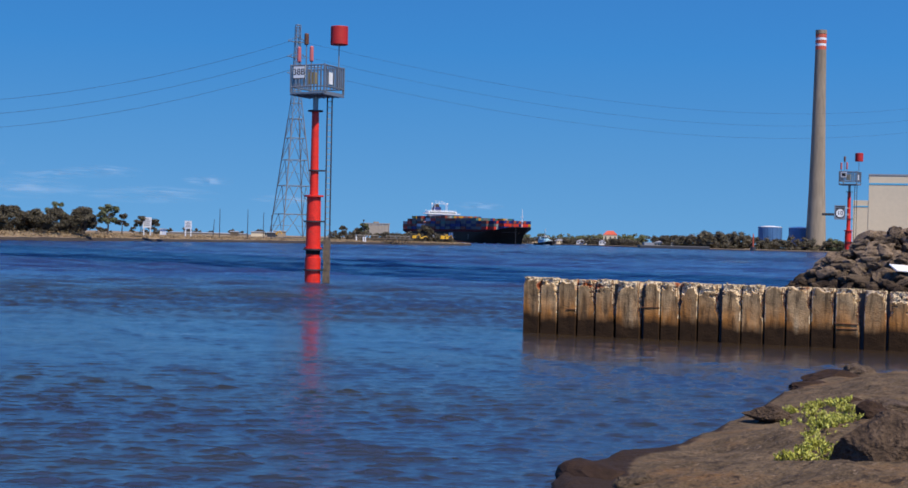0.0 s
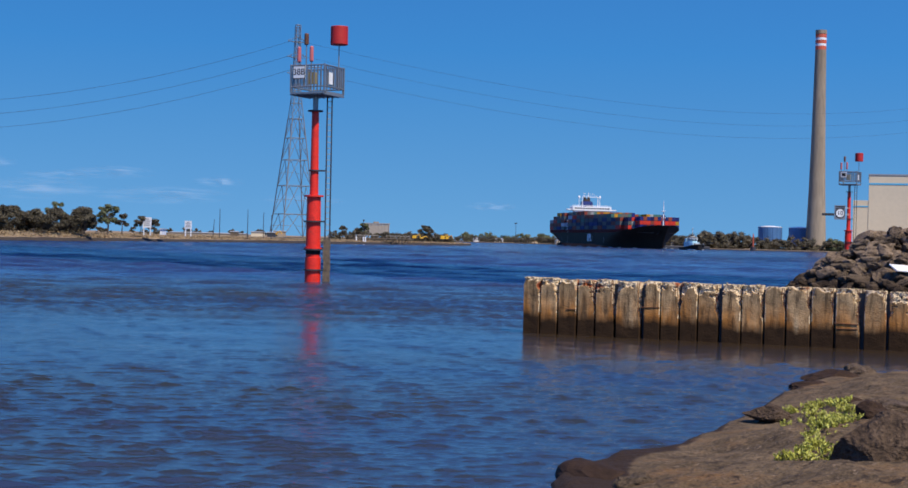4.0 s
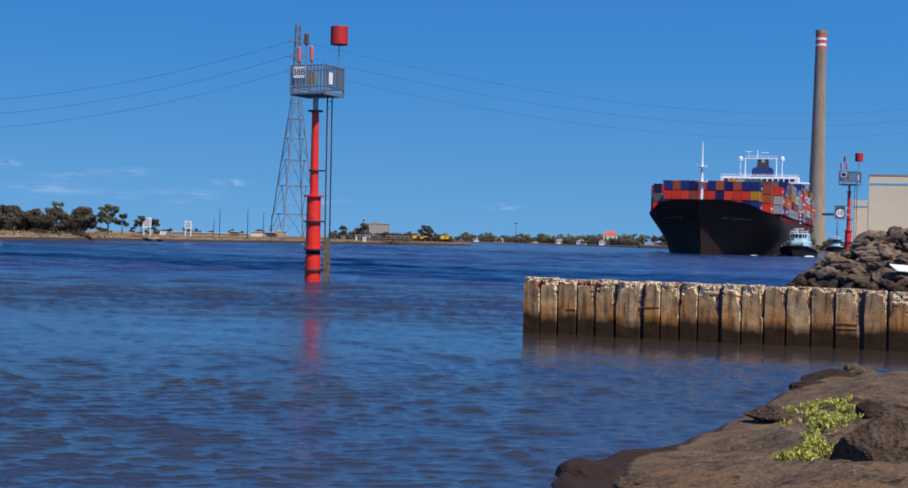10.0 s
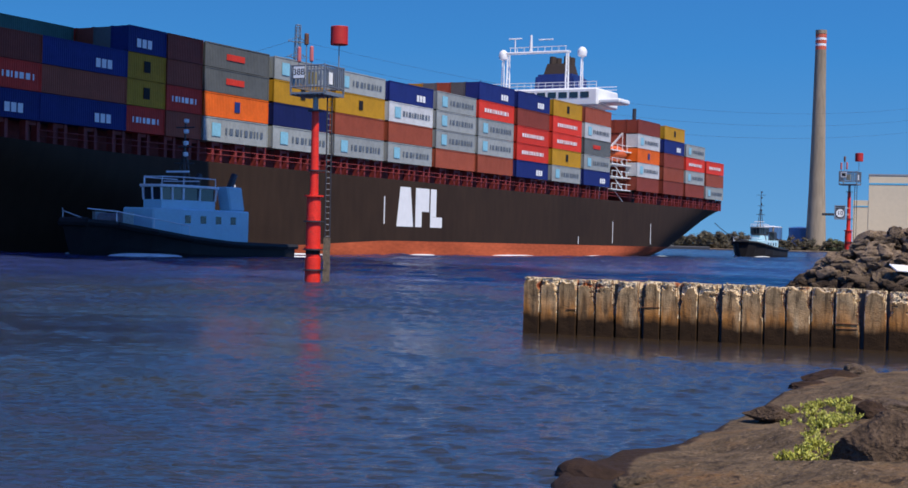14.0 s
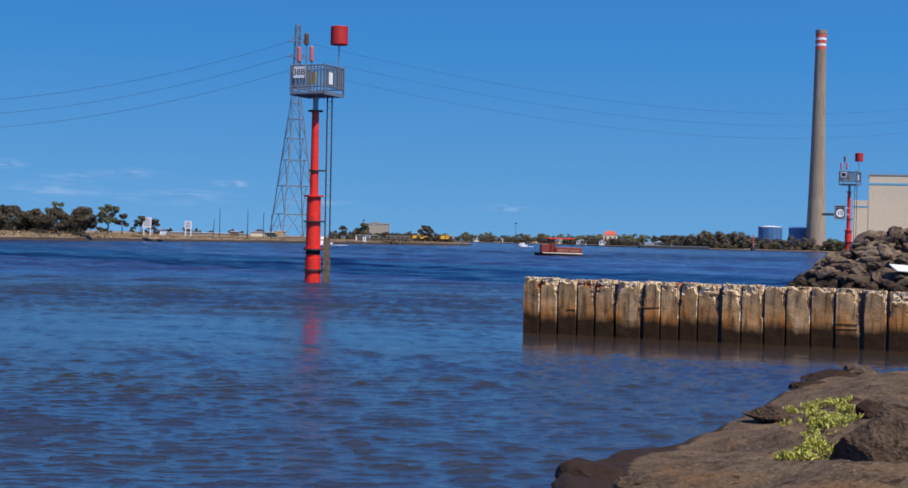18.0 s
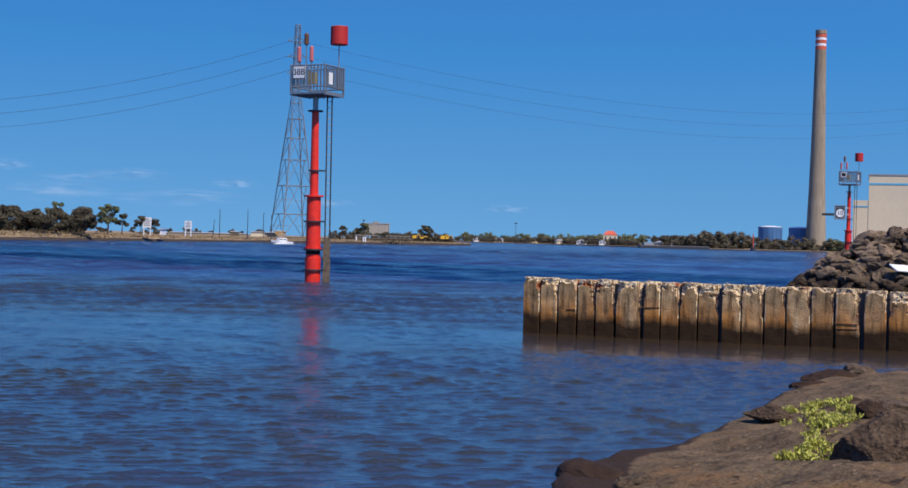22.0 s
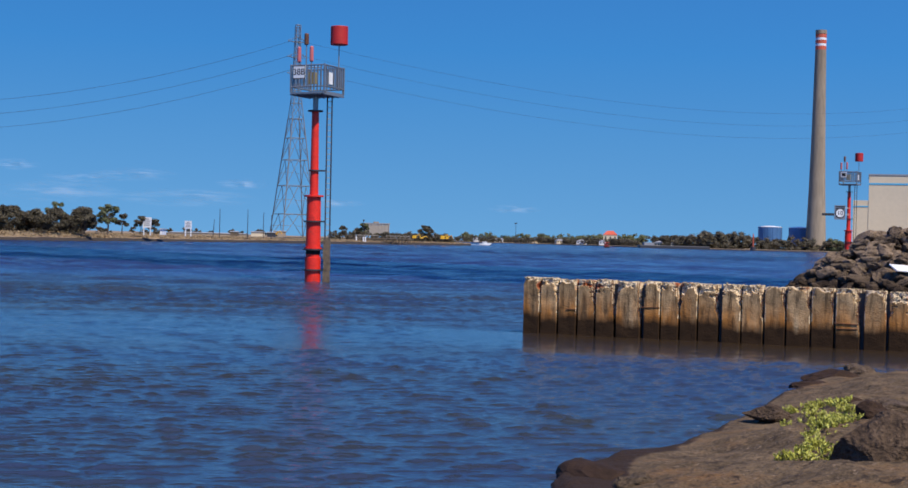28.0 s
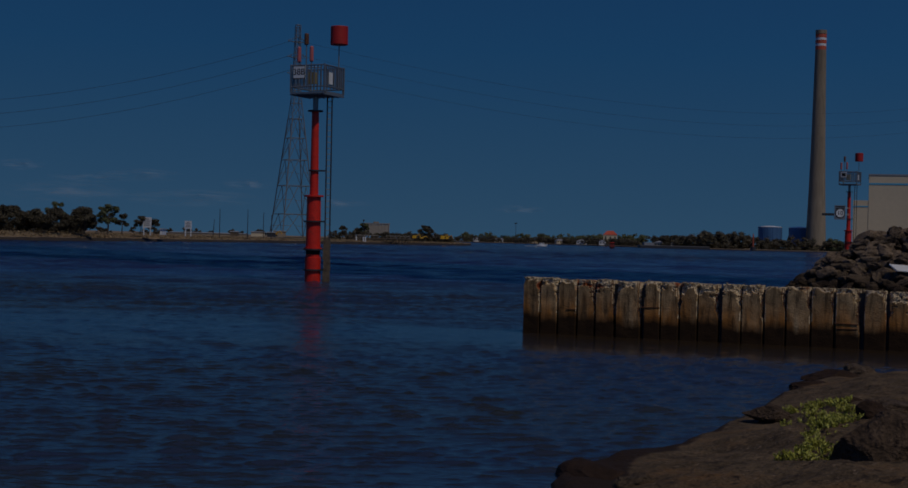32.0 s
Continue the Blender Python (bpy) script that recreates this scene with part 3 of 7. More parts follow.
def build_water():
    ys = [11.0]
    while ys[-1] < 420:
        ys.append(ys[-1] * (1.0032 if ys[-1] < 60 else 1.006))
    ys = np.array(ys)
    u = np.linspace(-1, 1, 641)
    x = u[None, :] * (0.33 * ys[:, None] + 6)
    y = np.repeat(ys[:, None], len(u), 1)
    gust = gust_field(x, y)
    z = wave_field(x, y, gust)
    z[0, :] = z[-1, :] = -0.1
    z[:, 0] = z[:, -1] = -0.1
    nr, nc = x.shape
    co = np.stack([x, y, z], -1).reshape(-1, 3)
    i = np.arange(nr - 1)[:, None] * nc + np.arange(nc - 1)[None, :]
    f = np.stack([i, i + 1, i + nc + 1, i + nc], -1).reshape(-1, 4)
    n = len(co)
    # beyond the ruffled reach the river lies as one flat sheet
    co = np.concatenate([co, [(-4600, -700, -0.13), (4600, -700, -0.13), (4600, 4700, -0.13), (-4600, 4700, -0.13)]])
    f = np.concatenate([f, [(n, n + 1, n + 2, n + 3)]])
    me = bpy.data.meshes.new("water")
    me.vertices.add(len(co))
    me.vertices.foreach_set("co", co.astype(np.float32).reshape(-1))
    me.loops.add(4 * len(f))
    me.loops.foreach_set("vertex_index", f.astype(np.int32).reshape(-1))
    me.polygons.add(len(f))
    me.polygons.foreach_set("loop_start", np.arange(0, 4 * len(f), 4, dtype=np.int32))
    me.update(calc_edges=True)
    me.materials.append(WATER)
    me.polygons.foreach_set("use_smooth", [True] * len(me.polygons))
    wind = me.attributes.new("wind", "FLOAT", "POINT")
    wind.data.foreach_set("value", np.concatenate([gust.reshape(-1), np.full(4, 0.7)]).astype(np.float32))
    w = new("water", me)
    tagged(w, "blue-brown river water ruffled by wind", "water", kind="structure")
    return w


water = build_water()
sheet("ground", [[(x, y, -4.0) for x in (-4900, -500, 500, 4900)] for y in (-900, 500, 2000, 4900)], BED, "muddy river bed under the water", "ground")

# the opposite bank: a spit on the inside of the bend, and the shore across the channel behind it
SHORE = [(-420, 60), (-190, 170), (-110, 228), (-86.4, 272), (-81.5, 297), (-75.8, 324), (-70, 366), (-61, 394), (-48, 469), (-34.6, 526), (-19.6, 583), (5, 640), (8, 672), (5, 720)]
FAR_SHORE = [(-900, 1500), (-160, 1640), (20, 1665), (98, 1645), (134, 1520), (162, 1300), (190, 1165), (228, 1150), (300, 1200), (326, 1225), (470, 1240), (900, 1260), (2200, 1300)]


def build_bank():
    rng = random.Random(4)
    for shore, label in ((SHORE, "dry grassy river bank with a low earth edge"), (FAR_SHORE, "low grassy far bank behind the channel")):
        pts = []
        for (x0, y0), (x1, y1) in zip(shore, shore[1:]):
            for k in range(6):
                f = k / 6
                pts.append((x0 + (x1 - x0) * f, y0 + (y1 - y0) * f))
        rows = []
        for x, y in pts:
            near = max(0.0, min(1.0, (700 - y) / 500))
            ox, oy = -0.8 * near, 1 - 0.45 * near
            j = rng.uniform(-0.8, 0.8)
            h = 0.8 + 1.2 * near
            row = [(x - ox * 3, y - oy * 3, -4.1), (x + ox * j, y + oy * j, -0.2), (x + ox * (1.6 + j), y + oy * (1.6 + j), 0.68 + 0.1 * j)]
            spit = shore is SHORE and y > 480
            for d, z in ((6, 0.7 * h), (14, 0.85 * h), (30, h + 0.1), (90, h + 0.2 * near), (160 if spit else 400, h + 0.25 * near)):
                d = d * max(0.25, (760 - y) / 200) if spit and y > 640 else d
                row.append((x + ox * d, y + oy * d, z + rng.uniform(-0.15, 0.15)))
            row.append((row[-1][0], row[-1][1] + 6, -4.1) if spit else (x * 3.2 + ox * 600, 4850, h + 0.3))
            rows.append(row)
        ob = sheet("riverbank", rows, LAND, label, "river bank", smooth=False)
        ob.data.materials.append(MUD)
        n = len(rows[0]) - 1
        ob.data.polygons.foreach_set("material_index", [1 if k % n < 2 else 0 for k in range(len(ob.data.polygons))])


build_bank()


# ---- the road bridge overhead, whose shade lies across the river ----
def build_bridge():
    t = thing("road_bridge", pose(-13.7, 141.4, 55, 0, 0, -45), "high grey concrete road bridge crossing over the river", "bridge")
    bm = B()
    box(bm, -700, 700, -37, 0, 0, 1.2)
    part("deck", bm, CHIMNEY, t)
    bm = B()
    box(bm, -700, 700, -31, -6, -4.0, -0.01)
    part("girder", bm, CHIMNEY, t)
    for x in (-560, -330, 330, 560):
        bm = B()
        box(bm, x - 3, x + 3, -28, -9, -59, -4.01)
        part("pier", bm, CHIMNEY, t)


build_bridge()


# ---- foreshore rock ----
EDGE_X = [0.9, 1.0, 1.09, 1.28, 1.46, 1.69, 1.92, 2.37, 2.67, 3.02, 3.29, 3.63, 4.14, 4.56, 5.29, 6.28, 6.84, 7.69, 8.86, 12, 20]
EDGE_Y = [13.0, 14.13, 14.52, 15.07, 15.37, 15.58, 16.21, 16.6, 17.03, 17.75, 18.23, 19.1, 20.08, 21.29, 23.2, 25.2, 26.15, 26.94, 27.98, 30, 32]
SHELF = 1.2


def fbm(x, y, f, seed):
    return noise.noise(Vector((x * f, y * f, seed)))


def slab_inside(x, y):
    """Distance from the waterline, inland."""
    d = float(np.interp(x, EDGE_X, EDGE_Y)) - y + 0.16 * fbm(x, y, 1.3, 3.0) + 0.08 * fbm(x, y, 4.0, 5.0) - 0.12
    left = (x - 0.95 + 0.10 * fbm(0.0, y, 1.7, 7.0)) * 2.0
    if y < 12.5:
        left = max(left, (11.0 - y) * 1.5)
        d = max(d, 3.0)
    return min(d, left)


def slab_height(x, y):
    """A wet shelf at the waterline, then a dry bed that climbs gently inland."""
    d = slab_inside(x, y)
    if d < 0:
        return max(-3.0, d * 0.9 - 0.01)
    lump = max(0.0, min(1.0, d / 0.5))
    z = 0.07 * min(1.0, d / 0.35) + 0.04 * min(d, SHELF) / SHELF + 0.04 * lump * (0.6 + fbm(x, y, 1.6, 1.0))
    if d > SHELF:
        z += float(np.interp(x, [1.0, 2.0, 3.5], [0.10, 0.25, 0.50])) * (1 - math.exp(-(d - SHELF) / 4.0))
        dry = min(1.0, (d - SHELF) / 0.5)
        z += dry * (0.030 * fbm(x, y, 0.9, 0.0) + 0.022 * fbm(x, y * 0.6, 2.8, 1.5) + 0.022 * fbm(x, y, 7, 2.0) + 0.010 * fbm(x, y, 15, 4.0))
        z -= dry * 0.035 * max(0.0, fbm(x, y * 0.7, 4.2, 6.0) - 0.2)
        # bedding edges, and the crack along the foot of the outer bed
        st = fbm(x * 0.5 + y * 0.3, y * 0.25, 1.0, 9.0)
        z += dry * (0.018 * math.tanh((st - 0.05) * 40) + 0.014 * math.tanh((st - 0.3) * 40))
        if x > 4.3:
            e = y - (19.55 - 0.30 * (x - 4.4)) - 0.15 * fbm(x, 0.0, 2.0, 8.0)
            z += 0.035 * math.tanh(e * 14) * min(1.0, (x - 4.3) / 0.3) * math.exp(-max(0.0, e) / 2.0) * math.exp(min(0.0, e) / 0.5)
        # hollow beside the large boulder
        z -= 0.12 * math.exp(-((x - 3.52) ** 2 / 0.03 + (y - 13.5) ** 2 / 0.10))
    else:
        z += 0.012 * lump * fbm(x, y, 6, 2.0)
    return z


def build_slab():
    xs = [-12, -8, -5, -3, -2, -1, 0, 0.5] + [0.8 + 0.04 * i for i in range(186)] + [8.3, 8.7, 9.2, 10, 11.5, 14, 18, 30, 60]
    ys = [-60, -30, -15, -6, 0, 4, 7, 9] + [10.0 + 0.05 * i for i in range(181)] + [19.1 + 0.085 * i for i in range(115)] + [29.2, 30.5, 32, 34]
    rows = [[(x, y, min(2.2, slab_height(x, max(y, -6)))) for x in xs] for y in ys]
    ob = sheet("foreshore_rock", rows, SLAB, "brown weathered rock shelf, wet and dark at the waterline", "rock shelf")
    # splash line
    wet = ob.data.attributes.new("wet", "FLOAT", "POINT")
    val = []
    for r in rows:
        for x, y, z in r:
            lim = float(np.interp(x, [1.3, 1.9, 2.6, 4.5, 8.0], [1.75, 1.35, 0.62, 0.42, 0.42])) + 0.30 * fbm(x, y, 0.9, 12.0) + 0.22 * fbm(x, y, 3.1, 14.0) + 0.10 * fbm(x, y, 11, 15.0)
            val.append(max(0.0, min(1.0, (lim - slab_inside(x, y)) / 0.12 + 0.5)))
    wet.data.foreach_set("value", val)


build_slab()


def rock_mesh(name, seed, mat, sub=2, rough=0.35):
    bm = B()
    bmesh.ops.create_icosphere(bm, subdivisions=sub, radius=1.0)
    rng = random.Random(seed)
    off = Vector((rng.uniform(0, 50), rng.uniform(0, 50), rng.uniform(0, 50)))
    planes = [Vector((rng.gauss(0, 1), rng.gauss(0, 1), rng.gauss(0, 1))).normalized() for _ in range(9)]
    cut = [rng.uniform(0.55, 0.85) for _ in planes]
    for v in bm.verts:
        p = v.co.copy()
        for n, c in zip(planes, cut):
            e = p.dot(n) - c
            if e > 0:
                p -= n * e * 0.9
        p *= 1 + rough * 0.5 * noise.noise(p * 1.3 + off) + rough * 0.25 * noise.noise(p * 3.5 + off) + rough * 0.13 * noise.noise(p * 9 + off) + rough * 0.07 * noise.noise(p * 20 + off)
        v.co = p
    return mesh_of(name, bm, mat)


def build_boulders():
    # x, y, z, half sizes, turn
    data = [(5.42, 18.1, 0.40, 0.30, 0.3, 0.11, 20, "rounded grey-brown boulder lying on the rock shelf"),
            (4.04, 18.35, 0.22, 0.29, 0.35, 0.14, 10, "dark flat boulder at the edge of the plant"),
            (4.02, 13.35, 0.50, 0.60, 0.46, 0.37, 50, "large dark boulder beside the green plant"),
            (4.90, 16.75, 0.42, 0.22, 0.28, 0.18, -30, "broken dark boulder on the rock shelf"),
            (5.40, 17.1, 0.44, 0.46, 0.35, 0.17, 15, "brown boulder on the rock shelf"),
            (7.52, 26.55, 0.03, 0.33, 0.35, 0.24, 0, "grey boulder standing at the water's edge"),
            (6.85, 25.7, 0.02, 0.60, 0.5, 0.24, 25, "dark wet boulder in the shallow water"),
            (6.1, 24.3, 0.0, 0.55, 0.5, 0.15, 70, "dark boulder at the water's edge"),
            (1.78, 13.35, 0.12, 0.23, 0.3, 0.13, -12, "pale brown boulder on the rock shelf"),
            (5.22, 18.9, 0.34, 0.22, 0.25, 0.10, 0, "dark upright boulder on the rock shelf"),
            (2.6, 14.2, 0.13, 0.25, 0.25, 0.05, 30, "flat brown stone on the rock shelf"),
            (2.05, 15.1, 0.07, 0.20, 0.3, 0.06, 5, "rough brown stone at the splash line"),
            (1.52, 14.4, 0.02, 0.44, 0.7, 0.17, 8, "smooth dark wet boulder at the waterline")]
    for i, (x, y, z, a, b, c, turn, label) in enumerate(data):
        # boulder 3, a dark stone, also stands in for a shaded cavity
        ob = new("boulder", rock_mesh("boulder", 60 + i, DARK_ROCK if i in (1, 2) else WET_ROCK if i in (3, 6, 7, 9, 12) else SLAB if i in (8, 10, 11) else ROCK, 4, 0.22 if i in (2, 12) else 0.4))
        ob.matrix_basis = pose(x, y, z, 0, 0, turn)
        ob.scale = (a, b, c)
        tagged(ob, label, "boulder", "boulders on the foreshore")


build_boulders()


def build_plant():
    rng = random.Random(8)
    t = thing("succulent_plant", pose(4.2, 16.0, 0.35), "yellow-green succulent ground cover growing in a rock crevice", "plant")
    # x, y, half width, sprigs
    patches = [(4.47, 19.35, 0.10, 11), (4.55, 18.96, 0.12, 16), (4.81, 19.22, 0.13, 20), (4.90, 18.82, 0.13, 18), (5.00, 18.5, 0.13, 22), (4.86, 17.6, 0.12, 26), (4.44, 17.44, 0.12, 22),
               (4.42, 16.72, 0.13, 26), (4.49, 16.32, 0.12, 26), (4.16, 16.07, 0.12, 22), (3.89, 15.64, 0.09, 8), (4.26, 15.87, 0.11, 22), (3.86, 16.59, 0.05, 5), (3.77, 14.79, 0.12, 24), (3.98, 15.16, 0.12, 26), (3.66, 14.4, 0.10, 18), (4.05, 15.5, 0.11, 22),
               (3.56, 14.06, 0.10, 20), (3.62, 13.73, 0.09, 14), (3.21, 14.0, 0.06, 9), (3.26, 13.75, 0.08, 14), (3.37, 13.66, 0.09, 18), (3.43, 13.99, 0.08, 14)]
    for ax, ay, r, n in patches:
        verts, faces = [], []
        for _ in range(int(n * 1.0)):
            # a sprig: a lying stem set with fleshy leaves
            a, d = rng.uniform(0, 6.283), r * math.sqrt(rng.random())
            x, y = ax + d * math.cos(a), ay + d * math.sin(a) * 2.0
            q = Vector((x - 4.2, y - 16.0, slab_height(x, y) - 0.35 + rng.uniform(-0.005, 0.05)))
            way = Vector((rng.uniform(-1, 1), rng.uniform(-1, 1), rng.uniform(0.1, 1.0))).normalized()
            for j in range(7):
                p = q + way * (0.013 * j)
                size = rng.uniform(0.011, 0.019) * (1.15 - 0.06 * j)
                up = (way + Vector((rng.uniform(-1, 1), rng.uniform(-1, 1), rng.uniform(-0.2, 1.0)))).normalized()
                side = up.cross(Vector((rng.uniform(-1, 1), rng.uniform(-1, 1), 0.1))).normalized()
                fwd = up.cross(side)
                i = len(verts)
                verts.extend([p, p + up * size * 1.6 - side * size * 0.8, p + up * size * 1.6 + fwd * size * 0.5, p + up * size * 1.6 + side * size * 0.8, p + up * size * 3.4])
                faces.extend([(i, i + 2, i + 1), (i, i + 3, i + 2), (i + 1, i + 2, i + 4), (i + 2, i + 3, i + 4)])
        tagged(tri_soup("leaf_clump", verts, faces, PLANT, t), kind="stuff")


build_plant()

# ---- pile wall ----
WALL_A, WALL_B = Vector((1.9, 37.2, 0)), Vector((10.7, 33.8, 0))


def build_wall():
    rng = random.Random(12)
    along = (WALL_B - WALL_A).normalized()
    turn = math.degrees(math.atan2(along.y, along.x))
    t = thing("pile_wall", pose(WALL_A.x, WALL_A.y, 0, 0, 0, turn), "weathered concrete pile wall, rust-stained with a broken top", "wall", kind="structure")
    # start along the wall, gap before it, depth broken off the top, then down the near and the far joint
    piles = [(-0.09, 0.0, 0.07, 0.05, 0.22), (0.37, 0.0, 0.13, 0.05, 0.30), (0.83, 0.01, 0.10, 0.12, 0.20), (1.34, 0.01, 0.13, 0.04, 0.48), (1.83, 0.0, 0.28, 0.10, 0.75), (2.34, 0.02, 0.16, 0.45, 0.85),
             (3.02, 0.06, 0.10, 0.70, 0.08), (3.51, 0.0, 0.12, 0.03, 0.50), (3.98, 0.01, 0.22, 0.35, 0.10), (4.44, 0.0, 0.26, 0.06, 0.55), (4.97, 0.06, 0.24, 0.60, 0.30), (5.51, 0.0, 0.20, 0.10, 0.52),
             (6.05, 0.01, 0.06, 0.03, 0.40), (6.58, 0.0, 0.07, 0.05, 0.40), (7.17, 0.0, 0.08, 0.10, 0.62), (7.73, 0.01, 0.10, 0.04, 0.80), (8.33, 0.07, 0.10, 0.70, 0.45), (8.93, 0.03, 0.34, 0.55, 0.2)]
    while piles[-1][0] < 14:
        piles.append((piles[-1][0] + rng.uniform(0.52, 0.60), rng.choice((0.0, 0.01, 0.04)), rng.uniform(0.05, 0.25), rng.uniform(0.03, 0.5), rng.uniform(0.05, 0.6)))
    for k, (x, lead, cap, near_joint, far_joint) in enumerate(piles[:-1]):
        near_joint, far_joint = 1.1 * near_joint + 0.06, 1.15 * far_joint + 0.12
        cap *= 0.8
        w = piles[k + 1][0] - x
        top = 1.44 - 0.003 * x + rng.uniform(-0.02, 0.02)
        off = rng.uniform(-0.035, 0.035)
        nx, nz = 26, 84
        reach_a, reach_b = rng.uniform(0.09, 0.17), rng.uniform(0.09, 0.17)
        lo, hi = x + 0.014 + lead, x + w - 0.014
        bm = B()
        lay = bm.verts.layers.float.new("spall")
        grid = []
        for j in range(nz + 1):
            row = []
            z = -1.2 + 1.2 * j / 14 if j < 14 else top * (j - 14) / (nz - 14)
            for i in range(nx + 1):
                u = lo + (hi - lo) * i / nx
                e0, e1 = u - x, x + w - u
                y = off + (0.035 + rng.uniform(0.0, 0.02) if i in (0, nx) else 0.0) + 0.012 * noise.noise(Vector((u * 4, z * 4, k * 2.0)))
                # concrete broken away along the top and down the joints, with ragged edges
                d = noise.noise(Vector((u * 5, z * 5, 40 + k))) + 0.6 * noise.noise(Vector((u * 13, z * 13, 40 + k))) + 0.35 * noise.noise(Vector((u * 31, z * 31, 40 + k)))
                extent = cap * (1 + 0.5 * d) + 0.05 * d + near_joint * max(0.0, 1 - e0 / (reach_a * (1 + 0.4 * d))) + far_joint * max(0.0, 1 - e1 / (reach_b * (1 + 0.4 * d)))
                b = max(0.0, min(1.0, (z - top + extent) / 0.035 + 0.5))
                notch = max(near_joint * max(0.0, 1 - e0 / reach_a), far_joint * max(0.0, 1 - e1 / reach_b))
                y += b * (0.050 + 0.07 * d + 0.04 * noise.noise(Vector((u * 45, z * 45, k))) + 0.16 * min(1.0, notch * 1.6))
                zz = z - (0.035 * abs(noise.noise(Vector((u * 7, k * 1.7, 5)))) + 0.04 * max(0.0, noise.noise(Vector((u * 19, k, 8)))) if j == nz else 0.0)
                row.append(bm.verts.new((u, y, zz)))
                edge = min(i, nx - i)
                row[-1][lay] = max(b, 0.62 - 0.2 * edge + 0.5 * d if edge < 2 and z > 0.55 else 0.0)
            grid.append(row)
        for a, b in zip(grid, grid[1:]):
            for i in range(nx):
                bm.faces.new((a[i], a[i + 1], b[i + 1], b[i]))
        back = [[bm.verts.new((lo + (hi - lo) * i / nx, off + 0.38, grid[j][i].co.z)) for i in range(nx + 1)] for j in (0, nz)]
        for i in range(nx):
            bm.faces.new((grid[nz][i], grid[nz][i + 1], back[1][i + 1], back[1][i]))
            bm.faces.new((back[0][i + 1], back[0][i], back[1][i], back[1][i + 1]))
        for i in (0, nx):
            bm.faces.new([g[i] for g in grid] + [back[1][i], back[0][i]])
        bmesh.ops.recalc_face_normals(bm, faces=bm.faces)
        pile = part("pile", bm, WALL, t)
        # broken, pale concrete along the top
        cb = B()
        for q in range(rng.randint(5, 9)):
            cx = x + rng.uniform(0.04, w - 0.04)
            r = rng.uniform(0.012, 0.042)
            m = Matrix.Translation((cx, off + rng.uniform(0.02, 0.3), top - rng.uniform(0.01, 0.06))) @ Euler((rng.random() * 6, rng.random() * 6, rng.random() * 6)).to_matrix().to_4x4() @ Matrix.Diagonal((r * rng.uniform(0.7, 1.8), r, r * 0.7, 1))
            bmesh.ops.create_icosphere(cb, subdivisions=1, radius=1.0, matrix=m)
        for v in cb.verts:
            v.co += Vector((noise.noise(v.co * 25), noise.noise(v.co * 25 + Vector((9, 0, 0))), noise.noise(v.co * 25 + Vector((0, 9, 0))))) * 0.02
        tagged(part("broken_concrete", cb, CONCRETE_PALE, pile, "pale spalled concrete"), kind="stuff")
        # reinforcement laid bare
        bars = {6: ((0.78, 0.0, 0.95),), 15: ((0.60, 0.0, 0.9), (0.47, 0.1, 0.9)), 2: ((0.66, 0.5, 1.0),)}.get(k, ())
        for zr, f0, f1 in bars:
            rb = B()
            rod(rb, (x + w * f0, off - 0.012, zr), (x + w * f1, off - 0.010, zr + rng.uniform(-0.02, 0.02)), 0.012, n=6)
            part("reinforcing_bar", rb, RUST, pile, "rusty bare reinforcing bar")
        if far_joint > 0.5:
            for du in (0.05, 0.09):
                rb = B()
                rod(rb, (x + w - du, off + 0.02, top - 0.02), (x + w - du + rng.uniform(-0.02, 0.02), off + 0.012, top - far_joint * rng.uniform(0.6, 0.95)), 0.009, n=6)
                part("reinforcing_bar", rb, RUST, pile, "rusty bare reinforcing bar")
    # dark sheet added behind the piles so that their gaps look shaded
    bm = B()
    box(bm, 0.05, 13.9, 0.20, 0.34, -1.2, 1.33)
    part("gap_shade", bm, DARK_STEEL, t)


build_wall()


# ---- rubble mound ----
def mound_height(x, y):
    """Crest rises to the right; the toe runs out to the left behind the wall."""
    e = float(np.interp(x, [11.9, 13.0, 14.7, 16.5, 18, 24, 40], [-0.8, 0.2, 1.65, 2.7, 3.1, 3.9, 4.6]))
    return e - max(0.0, 56.5 - y) * 0.42 - max(0.0, y - 58) * 0.3


